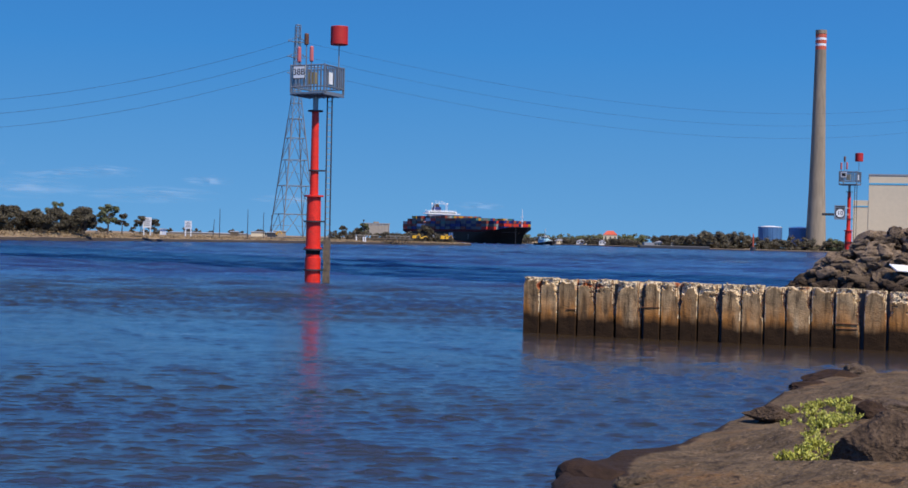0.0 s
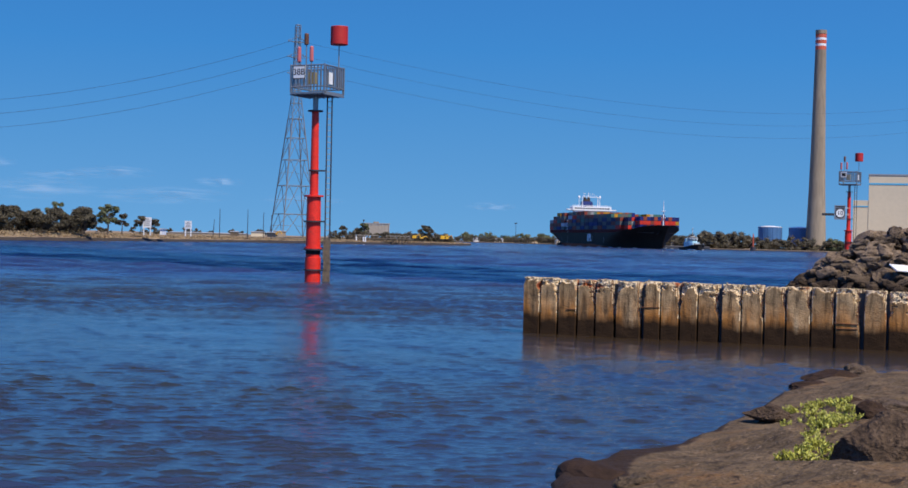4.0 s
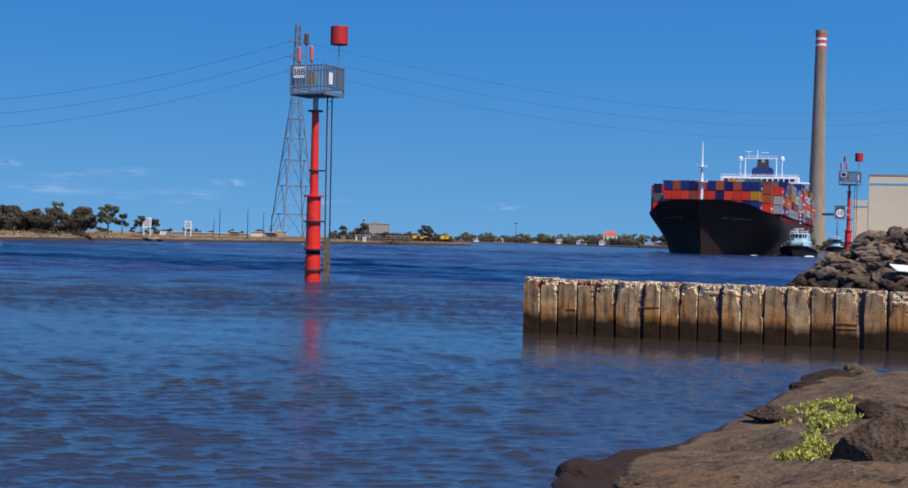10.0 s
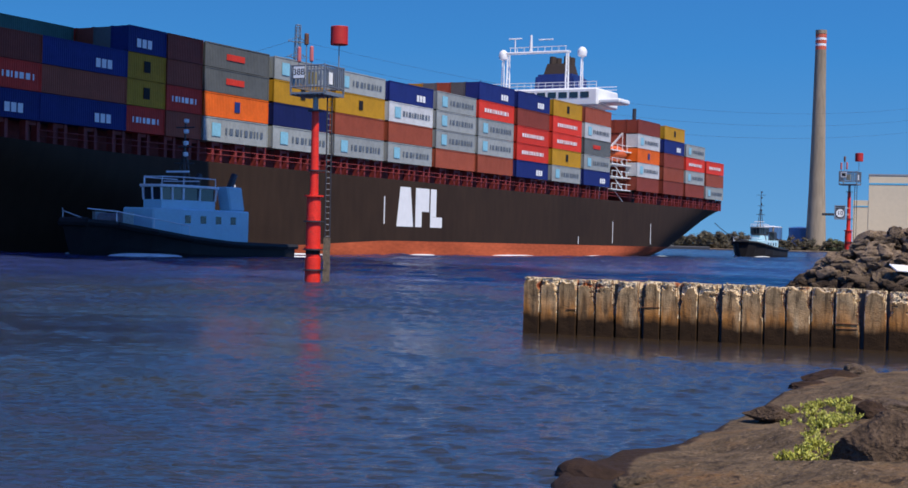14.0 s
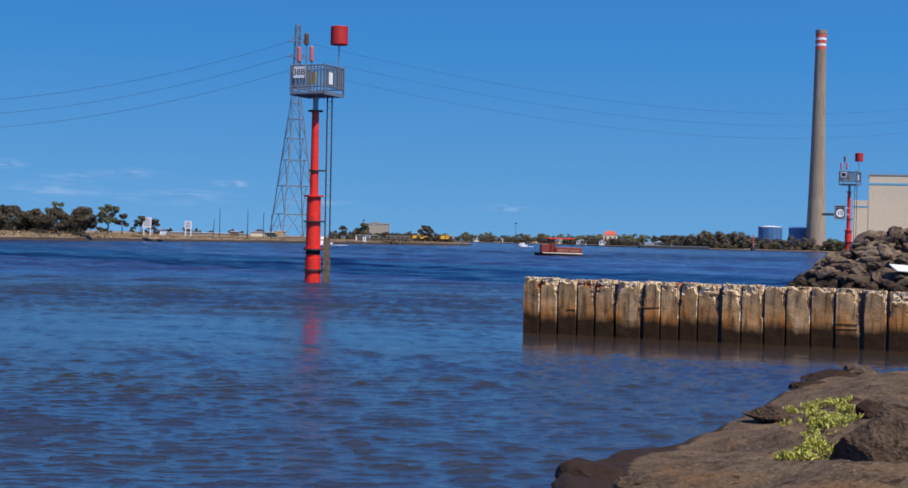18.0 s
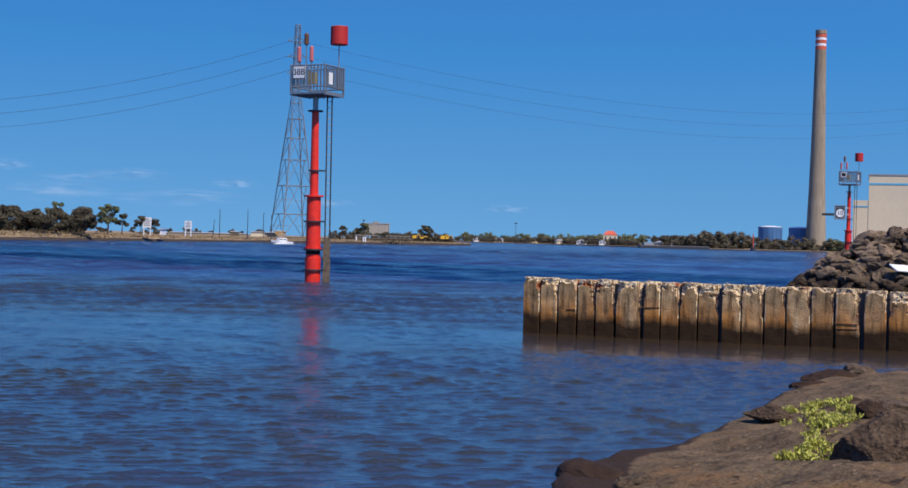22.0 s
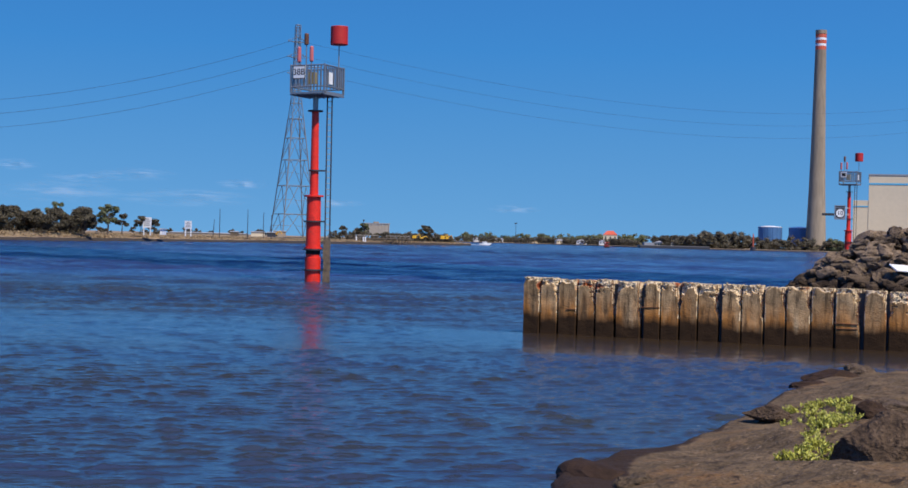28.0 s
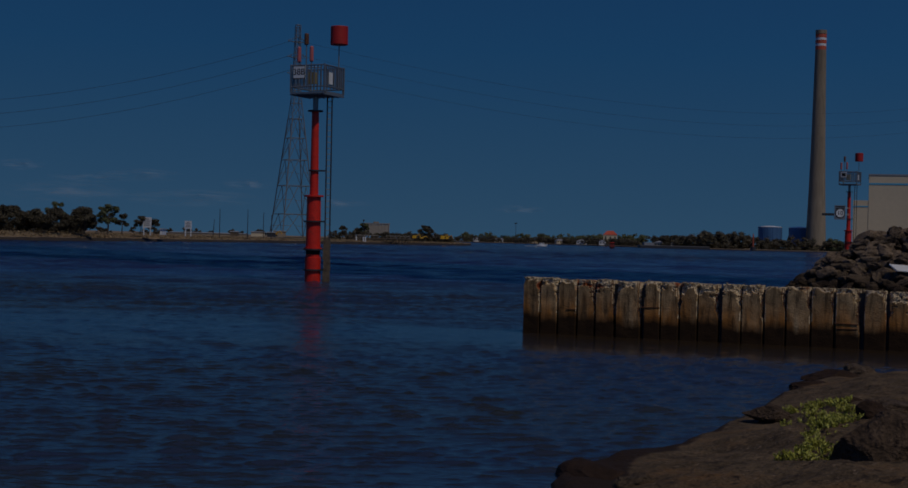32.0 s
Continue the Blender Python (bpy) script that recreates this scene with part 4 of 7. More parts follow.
def build_mound():
    rng = random.Random(5)
    t = thing("rubble_mound", pose(0, 0, 0), "heap of dark brown basalt boulders at the water's edge", "rock heap", kind="structure")
    xs = [11 + 0.8 * i for i in range(40)]
    ys = [47 + 0.8 * i for i in range(32)]
    bm = B()
    vs = [[bm.verts.new((x, y, max(-3, mound_height(x, y) - 0.35))) for x in xs] for y in ys]
    for j in range(len(ys) - 1):
        for i in range(len(xs) - 1):
            bm.faces.new((vs[j][i], vs[j][i + 1], vs[j + 1][i + 1], vs[j + 1][i]))
    part("core", bm, MOUND_ROCK, t)
    meshes = [rock_mesh("stone", 200 + i, MOUND_ROCK, 3, 0.5) for i in range(10)]
    low = [rock_mesh("stone", 300 + i, MOUND_ROCK, 2, 0.45) for i in range(6)]
    n, verts, faces = 0, [], []
    while n < 1500:
        x, y = rng.uniform(12.0, 30), rng.uniform(49.5, 66)
        near = n < 300
        if near:
            x, y = rng.uniform(12.2, 20), rng.uniform(51.5, 57.5)
        h = mound_height(x, y)
        if h < -0.7:
            continue
        s = rng.uniform(0.15, 0.38) * (1.4 if rng.random() < 0.15 else 1)
        m = pose(x, y, h + rng.uniform(-0.16, 0.16), rng.uniform(-30, 30), rng.uniform(-30, 30), rng.uniform(0, 360))
        size = (s * rng.uniform(1.0, 1.7), s, s * rng.uniform(0.45, 0.8))
        if near:
            ob = new("stone", meshes[rng.randrange(10)])
            ob.parent = t
            ob.matrix_basis = m
            ob.scale = size
        else:
            me = low[rng.randrange(6)]
            k = len(verts)
            mm = m @ Matrix.Diagonal((*size, 1))
            verts.extend([mm @ v.co for v in me.vertices])
            faces.extend([tuple(i + k for i in p.vertices) for p in me.polygons])
        n += 1
    rest = tri_soup("stones", verts, faces, MOUND_ROCK, t)
    tagged(rest, kind="stuff")


build_mound()


def build_white_panel():
    bm = B()
    box(bm, -0.45, 0.45, -0.32, 0.32, -0.03, 0.03)
    bevel(bm, 0.015)
    ob = new("white_panel", mesh_of("white_panel", bm, WHITE))
    ob.matrix_basis = pose(16.6, 53.2, 1.72, 20, 3, 12)
    tagged(ob, "white sheet panel lying on the dark boulders", "panel")


build_white_panel()


# ---- channel markers ----
def build_marker(m, number, bar_sign):
    t = thing("channel_marker", m, "red steel channel marker post with a grey railed platform", "channel marker", "channel markers in the river")
    bm = B()
    lathe(bm, [(0.40, -4.5), (0.40, 1.25), (0.36, 1.26), (0.36, 1.66), (0.38, 1.68), (0.36, 4.35), (0.50, 4.36), (0.50, 4.44), (0.225, 4.45), (0.18, 8.72)], 32)
    part("post", bm, RED, t, "", True)
    bm = B()
    lathe(bm, [(0.368, 1.42), (0.372, 1.44), (0.372, 1.62), (0.368, 1.64)], 28)
    part("black_band", bm, BLACK, t, "black band under the flange")
    bm = B()
    lathe(bm, [(0.36, 1.70), (0.47, 1.70), (0.47, 1.76), (0.36, 1.76)], 28)
    part("flange", bm, RED, t)
    bm = B()
    rod(bm, (0, 0, 8.7), (0, 0, 9.5), 0.14, n=14)
    part("post_head", bm, STEEL, t)
    for z, r in ((0.62, 0.42), (1.66, 0.44), (3.1, 0.42), (5.7, 0.22), (8.75, 0.30)):
        bm = B()
        lathe(bm, [(r - 0.06, z - 0.035), (r + 0.09, z - 0.035), (r + 0.09, z + 0.035), (r - 0.06, z + 0.035)], 28)
        if z < 8:
            box(bm, r - 0.02, 0.62, -0.03, 0.03, z - 0.04, z + 0.04)
        part("collar", bm, DARK_STEEL, t, "dark steel collar clamp")
    # ladder and the timber fender pile below it
    bm = B()
    for x in (0.60, 0.84):
        rod(bm, (x, 0.0, 2.2), (x, 0.0, 9.6), 0.036, n=6)
    part("ladder_rail", bm, DARK_STEEL, t)
    for k in range(24):
        bm = B()
        rod(bm, (0.60, 0, 2.35 + 0.3 * k), (0.84, 0, 2.35 + 0.3 * k), 0.018, n=6)
        part("rung", bm, STEEL, t)
    bm = B()
    for k in range(12):
        z0, z1 = -4.5 + 0.565 * k, -3.93 + 0.565 * k
        a = 0.02 * math.sin(k * 2.3)
        box(bm, 0.53 + a, 0.88 + 0.6 * a, -0.15, 0.15, z0, z1, 0.96)
    part("fender_pile", bm, TIMBER, t, "grey-brown weathered timber pile")
    # platform
    h = 0.98
    plat = new("platform")
    plat.parent = t
    plat.matrix_basis = pose(0.06, 0.1, 9.5, 0, 0, -25)
    bm = B()
    for k in range(8):
        a = -h + 2 * h * k / 7
        box(bm, a - 0.05, a + 0.05, -h, h, 0.0, 0.05)
    for s in (-h, h):
        box(bm, -h, h, s - 0.05, s + 0.05, 0.051, 0.14)
    for s in (-h, h):
        box(bm, s - 0.04, s + 0.04, -h + 0.06, h - 0.06, 0.052, 0.18)
    part("floor_frame", bm, STEEL, plat)
    bm = B()
    box(bm, -h + 0.06, h - 0.06, -h + 0.06, h - 0.06, 0.054, 0.066)
    part("floor_grating", bm, DARK_STEEL, plat)
    for cx, cy in ((-h, -h), (h, -h), (h, h), (-h, h)):
        bm = B()
        box(bm, cx - 0.04, cx + 0.04, cy - 0.04, cy + 0.04, 0.145, 1.55)
        part("corner_post", bm, STEEL, plat)
    for z in (0.42, 1.5):
        bm = B()
        for s in (-h, h):
            rod(bm, (-h, s, z), (h, s, z), 0.035, n=6)
            rod(bm, (s, -h, z), (s, h, z), 0.035, n=6)
        part("rail", bm, STEEL, plat)
    for k in range(1, 10):
        a = -h + 2 * h * k / 10
        for p in ((a, -h), (a, h), (-h, a), (h, a)):
            bm = B()
            box(bm, p[0] - 0.03, p[0] + 0.03, p[1] - 0.02, p[1] + 0.02, 0.43, 1.49)
            part("baluster", bm, STEEL, plat)
    # number board
    bm = B()
    box(bm, -0.36, 0.36, -0.03, 0.0, -0.33, 0.33)
    board = part("number_board", bm, WHITE, plat, "white board with black characters")
    board.matrix_basis = pose(-0.46, -h - 0.06, 1.15)
    bm = B()
    for s in (-0.36, 0.33):
        box(bm, s, s + 0.03, -0.035, -0.031, -0.33, 0.33)
    for s in (-0.33, 0.30):
        box(bm, -0.329, 0.329, -0.035, -0.031, s, s + 0.03)
    part("board_edge", bm, BLACK, board)
    if number:
        letters("board_text", number, 0.44, BLACK, board, pose(0, -0.036, 0.0, 90, 0, 0))
    else:
        bm = B()
        box(bm, -0.22, 0.22, -0.036, -0.032, -0.18, 0.18)
        part("board_bar", bm, BLACK, board)
    bm = B()
    box(bm, h + 0.02, h + 0.06, -0.6, -0.25, 0.55, 1.15)
    part("battery_box", bm, WHITE, plat)
    bm = B()
    box(bm, -0.25, 0.15, -0.6, -0.3, 0.6, 1.2)
    part("equipment_case", bm, material("khaki_case", (0.25, 0.22, 0.12), 0.6), plat)
    # square topmark
    top = new("topmark")
    top.parent = t
    top.matrix_basis = pose(1.10, 0.55, 11.05, 0, 0, -8)
    bm = B()
    rod(bm, (0, 0, -1.2), (0, 0, 2.2), 0.03, n=8)
    part("topmark_post", bm, STEEL, top)
    bm = B()
    lathe(bm, [(0.44, 1.18), (0.45, 1.20), (0.45, 2.10), (0.44, 2.12)], 28)
    part("topmark_can", bm, TOPMARK_RED, top, "square red can topmark")
    # lantern and aerials
    for x, z0, z1, r, mat, label in ((-0.92, 11.25, 12.05, 0.10, "pink", "pale red aerial"), (-0.28, 11.3, 12.1, 0.10, "pink", "pale red aerial"), (-0.55, 12.15, 12.75, 0.12, "amber", "brown lantern")):
        bm = B()
        rod(bm, (x, 0.25, 10.9), (x, 0.25, z0), 0.03, n=6)
        part("aerial_stem", bm, STEEL, t)
        bm = B()
        lathe(bm, [(r * 0.6, z0), (r, z0 + 0.05), (r, z1 - 0.05), (r * 0.7, z1)], 14, x, 0.25)
        part("lantern" if mat == "amber" else "aerial", bm, PINK if mat == "pink" else BROWN, t, label)
    bm = B()
    rod(bm, (-0.95, 0.25, 11.02), (0.2, 0.25, 11.02), 0.03, n=6)
    part("aerial_bar", bm, STEEL, t)
    if bar_sign:
        s = new("speed_sign")
        s.parent = t
        s.matrix_basis = pose(-0.95, -0.4, 6.6)
        bm = B()
        box(bm, -0.72, 0.5, -0.04, 0.0, -1.0, 0.6)
        part("sign_board", bm, STEEL, s, "grey speed limit board")
        bm = B()
        lathe(bm, [(0.56, 0.0), (0.56, 0.02)], 28)
        ring = part("sign_ring", bm, BLACK, s)
        ring.matrix_basis = pose(-0.1, -0.045, -0.28, 90)
        bm = B()
        lathe(bm, [(0.46, 0.0), (0.46, 0.02)], 28)
        disc = part("sign_disc", bm, WHITE, s)
        disc.matrix_basis = pose(-0.1, -0.068, -0.28, 90)
        letters("sign_number", "10", 0.68, BLACK, s, pose(-0.1, -0.095, -0.28, 90, 0, 0))
        for k in range(2):
            bm = B()
            box(bm, -0.6, 0.38, -0.05, -0.041, 0.38 - 0.22 * k, 0.5 - 0.22 * k)
            part("sign_bar", bm, BLACK, s)
        bm = B()
        box(bm, -2.1, -0.75, -0.03, 0.0, -0.58, -0.30)
        part("arm_board", bm, DARK_STEEL, s)
        bm = B()
        rod(bm, (-2.1, 0.03, -0.44), (0.95, 0.03, -0.44), 0.03, n=6)
        rod(bm, (-0.3, 0.03, 0.3), (0.95, 0.03, 0.3), 0.03, n=6)
        part("sign_arm", bm, STEEL, s)
    return t


TOPMARK_RED = material("topmark_red", (0.46, 0.018, 0.016), rough=0.6, dark=0.75, light=1.2, scale=2, fine=14)
PINK = material("faded_pink_red", (0.55, 0.14, 0.14), rough=0.5)
BROWN = material("brown_lantern", (0.14, 0.06, 0.03), rough=0.4)
build_marker(pose(-7.2, 73.9, 0, 0, -0.4, 0), "38B", False)
build_marker(pose(53.2, 195.0, -0.3, 0, 0.0, -4), "", True).scale = (1.2, 1.2, 1.2)


# ---- chimney and power station ----
def build_chimney():
    t = thing("chimney", pose(318, 1270, 2.5), "tall tapered concrete chimney with red and white bands at its top", "chimney")
    bm = B()
    lathe(bm, [(9.0, -2), (8.8, 5), (7.2, 50), (6.1, 95), (4.75, 175)], 40)
    part("shaft", bm, CHIMNEY, t, "", True)
    z = 175
    for k, (dz, mat) in enumerate(((3.4, ROOF_RED), (2.0, WHITE), (3.2, ROOF_RED), (2.0, WHITE), (3.4, ROOF_RED), (3.4, CHIMNEY))):
        bm = B()
        lathe(bm, [(4.74, z), (4.72, z + dz)] if k < 5 else [(4.9, z), (4.9, z + dz)], 40)
        part("band" if k < 5 else "rim", bm, mat, t)
        z += dz


build_chimney()


def build_station():
    t = thing("power_station", pose(366, 1320, 0.8, 0, 0, -15.9), "large pale cream clad power station block with a blue stripe", "power station")
    bm = B()
    box(bm, 11.5, 140, 0, 80, -0.5, 70.2)
    part("main_hall", bm, BRICK_PALE, t)
    bm = B()
    box(bm, -2, 11.4, 0.4, 70, -0.5, 47.2)
    part("annexe", bm, BRICK_PALE, t)
    bm = B()
    box(bm, 11.4, 140, -0.3, -0.02, 61.7, 63.2)
    part("stripe", bm, SIGN_BLUE, t, "blue stripe")
    bm = B()
    box(bm, -2, 11.3, 0.1, 0.37, 41.2, 42.2)
    part("stripe", bm, SIGN_BLUE, t, "blue stripe")
    bm = B()
    box(bm, 11, 140.5, -0.5, 80.5, 70.21, 71.4)
    part("parapet", bm, ROOF_GREY, t)


build_station()


def build_tank(x, y, r, h, mat, label):
    t = thing("storage_tank", pose(x, y, 0.8), label, "storage tank", "storage tanks on the far bank")
    bm = B()
    lathe(bm, [(r, 0), (r, h)], 40)
    part("shell", bm, mat, t)
    bm = B()
    lathe(bm, [(r + 0.15, h + 0.01), (r + 0.1, h + 0.4), (r * 0.3, h + 1.2)], 40)
    part("roof", bm, WHITE, t)
    for k in range(16):
        a = 2 * math.pi * k / 16
        bm = B()
        rod(bm, ((r + 0.15) * math.cos(a), (r + 0.15) * math.sin(a), 0), ((r + 0.15) * math.cos(a), (r + 0.15) * math.sin(a), h), 0.12, n=5)
        part("rib", bm, mat, t)


build_tank(276, 1262, 10.2, 19.7, TANK_BLUE, "blue cylindrical storage tank with a white roof")
build_tank(309, 1292, 9.5, 19.9, TANK_BLUE, "blue cylindrical storage tank behind bushes")


# ---- pylon and cables ----
def build_pylon():
    t = thing("lattice_pylon", pose(-62.6, 560, 1.6, 0, 0, 28), "tall grey steel lattice transmission tower", "pylon")
    def half(z):
        return 7.0 - (7.0 - 1.35) * min(1.0, z / 56.0) if z < 56 else 1.35 - 0.5 * (z - 56) / 25

    levels = [0, 9, 20, 30, 38.5, 46, 52, 57, 61.5, 66, 70.5, 76, 82.4]
    corners = ((-1, -1), (1, -1), (1, 1), (-1, 1))
    for cx, cy in corners:
        bm = B()
        for a, b in zip(levels, levels[1:]):
            rod(bm, (cx * half(a), cy * half(a), a), (cx * half(b), cy * half(b), b), 0.21 if a < 40 else 0.13, n=5)
        part("leg", bm, PYLON_STEEL, t)
    for a, b in zip(levels, levels[1:]):
        bm = B()
        ha, hb = half(a), half(b)
        for k in range(4):
            (x0, y0), (x1, y1) = corners[k], corners[(k + 1) % 4]
            mid = ((x0 + x1) / 2 * hb, (y0 + y1) / 2 * hb, b)
            rod(bm, (x0 * hb, y0 * hb, b), (x1 * hb, y1 * hb, b), 0.11, n=4)
            if a < 40:
                rod(bm, (x0 * ha, y0 * ha, a), mid, 0.11, n=4)
                rod(bm, (x1 * ha, y1 * ha, a), mid, 0.11, n=4)
                hm = (ha + hb) / 2
                rod(bm, (x0 * hm, y0 * hm, (a + b) / 2), ((x0 * ha + mid[0]) / 2, (y0 * ha + mid[1]) / 2, (a + b) / 2), 0.07, n=4)
                rod(bm, (x1 * hm, y1 * hm, (a + b) / 2), ((x1 * ha + mid[0]) / 2, (y1 * ha + mid[1]) / 2, (a + b) / 2), 0.07, n=4)
            else:
                rod(bm, (x0 * ha, y0 * ha, a), (x1 * hb, y1 * hb, b), 0.08, n=4)
                rod(bm, (x1 * ha, y1 * ha, a), (x0 * hb, y0 * hb, b), 0.08, n=4)
        tagged(part("bracing", bm, PYLON_STEEL, t), kind="stuff")
    for z in (63, 69.5, 75.5):
        bm = B()
        for s in (-1, 1):
            for e in (-0.9, 0.9):
                rod(bm, (0, e, z), (s * 4.2, 0, z + 0.6), 0.09, n=4)
                rod(bm, (0, e, z + 2.2), (s * 4.2, 0, z + 0.6), 0.08, n=4)
        part("crossarm", bm, PYLON_STEEL, t)


build_pylon()


def build_cable(a, b, sag, radius=0.055):
    bm = B()
    a, b = Vector(a), Vector(b)
    n = 28
    pts = [a.lerp(b, k / n) - Vector((0, 0, 4 * sag * (k / n) * (1 - k / n))) for k in range(n + 1)]
    for p, q in zip(pts, pts[1:]):
        rod(bm, p, q, radius, n=4, caps=False)
    ob = new("power_cable", mesh_of("power_cable", bm, DARK_STEEL))
    tagged(ob, "thin dark overhead power cable strung from the pylon", "cable", "power cables over the river")


for k in range(3):
    z = 78.0 - 5.6 * k
    build_cable((-64.5, 560, z), (-330, 640, 62 - 6 * k), 15)
    build_cable((-62.5, 560, z), (470, 1050, 142 - 8 * k), 32, 0.04)


# ---- the opposite shore ----
def build_shore_trees():
    dark = "dark brown-green scrubby tree on the dry bank"
    # row of low dark trees, then a tall gum and two small ones
    spots = [(-94.5, 296, 3.6, 5.5), (-90, 304, 3.6, 5.0), (-86.3, 303, 3.4, 5.0), (-83.2, 312, 3.6, 4.5), (-97, 292, 5.2, 6.5), (-92.5, 300, 5.0, 6.5), (-96, 306, 4.5, 5), (-88, 302, 4.4, 5.5), (-84.5, 306, 4.6, 5), (-82.0, 318, 5.6, 6.5), (-80.0, 312, 5.2, 6.0), (-101, 288, 4.8, 6.5), (-99, 300, 5.0, 6.5), (-94, 308, 5.2, 6), (-90, 312, 4.4, 6), (-86.5, 314, 5.0, 5.5), (-84, 320, 4.6, 5.5), (-103, 294, 5.2, 6)]
    for i, (x, y, h, w) in enumerate(spots):
        tree(x, y, 1.8, h, w, LEAF_DARK, dark, 100 + i, 2.0, 0.12, 0.26)
    tree(-89.2, 322, 2.0, 6.4, 4.6, LEAF_GREEN, "thin-crowned tree above the scrub on the bank", 150, 0.6, 0.36, 0.24, oval=13)
    tree(-79.7, 332, 1.8, 7.0, 5.4, LEAF_GREEN, "tall green gum tree standing alone on the bank", 158, 1.0, 0.27, 0.24, oval=26)
    tree(-77.6, 337, 2.0, 4.2, 3.2, LEAF_DARK, "small dark round tree on the bank", 152, 0.9, 0.35, 0.22)
    tree(-74.5, 343, 2.0, 3.9, 3.2, LEAF_DARK, "small dark tree behind the white sign", 153, 0.9, 0.3, 0.22)
    tree(-71.8, 345, 2.0, 3.4, 3.6, LEAF_DARK, "small dark tree beside the white sign", 154, 0.9, 0.25, 0.22)
    # middle distance
    tree(-42.0, 545, 1.6, 5.2, 3.4, LEAF_DARK, "dark tree behind the jetty shore", 160, 1.0, 0.3, 0.4)
    tree(-37.5, 600, 1.6, 6.4, 5, LEAF_GREEN, "broad tree beside the grey building", 161, 1.1, 0.25, 0.4)
    tree(-40.5, 605, 1.6, 4.2, 5, LEAF_DARK, "dark tree beside the grey building", 162, 1.0, 0.25, 0.4)
    tree(-12.5, 640, 1.6, 6.4, 7.4, LEAF_DARK, "dark tree among the sheds by the jetty", 163, 1.3, 0.22, 0.36)


build_shore_trees()


def build_signs():
    for x, y, w, h, leg in ((-73.0, 343, 2.1, 2.5, 1.3), (-63.6, 345, 1.75, 1.9, 1.3)):
        t = thing("shore_sign", pose(x, y, 2.0, 0, 0, -8), "white notice board on white legs by the river", "sign", "notice boards on the bank")
        for s in (-w * 0.38, w * 0.38):
            bm = B()
            box(bm, s - 0.12, s + 0.12, -0.1, 0.1, -0.5, leg)
            part("leg", bm, WHITE, t)
        bm = B()
        box(bm, -w / 2, w / 2, -0.12, 0.0, leg + 0.01, leg + h)
        part("board", bm, WHITE, t)
        for k in range(4):
            bm = B()
            e = (0.2, 0.36, 0.3, 0.36)[k] * w
            box(bm, -e, e, -0.14, -0.121, leg + h * (0.78 - 0.19 * k), leg + h * (0.87 - 0.19 * k))
            part("text_bar", bm, ROOF_GREY, t)
    for x, y, h, lean in ((-63.5, 380, 4.4, 3), (-62.6, 385, 7.2, 0), (-57.0, 398, 7.5, 0), (-54.5, 412, 7.0, 0), (-53.5, 422, 6.6, 0)):
        bm = B()
        rod(bm, (0, 0, -0.5), (lean * 0.1, 0, h), 0.11, 0.07, n=6)
        ob = new("mast_pole", mesh_of("mast_pole", bm, DARK_STEEL))
        ob.matrix_basis = pose(x, y, 1.7)
        tagged(ob, "thin dark mooring pole standing on the bank", "pole", "poles on the bank")


build_signs()


def build_house(x, y, z, w, d, h, wall, roof, label, turn=0, windows=2, pitch=0.28, category="house"):
    t = thing("house" if category == "house" else "shed", pose(x, y, z, 0, 0, turn), label, category, "buildings on the far shore")
    bm = B()
    box(bm, -w / 2, w / 2, -d / 2, d / 2, -1, h)
    part("wall", bm, wall, t)
    bm = B()
    e = 0.4
    r = h + pitch * d / 2 + 0.3
    v = [bm.verts.new(p) for p in ((-w / 2 - e, -d / 2 - e, h), (w / 2 + e, -d / 2 - e, h), (w / 2 + e, d / 2 + e, h), (-w / 2 - e, d / 2 + e, h), (-w / 2 + d * 0.3, 0, r), (w / 2 - d * 0.3, 0, r))]
    for f in ((0, 1, 5, 4), (2, 3, 4, 5), (1, 2, 5), (3, 0, 4), (3, 2, 1, 0)):
        bm.faces.new([v[i] for i in f])
    part("roof", bm, roof, t)
    for k in range(windows):
        cx = -w / 2 + w * (k + 0.5) / windows
        bm = B()
        box(bm, cx - 0.7, cx + 0.7, -d / 2 - 0.06, -d / 2 + 0.02, h * 0.35, h * 0.75)
        part("window", bm, GLASS, t)
    return t


GREY_RENDER = material("pale_grey_render", (0.38, 0.35, 0.31), rough=0.9, dark=0.8, light=1.1, scale=0.2, fine=1.5, bump=0.1)


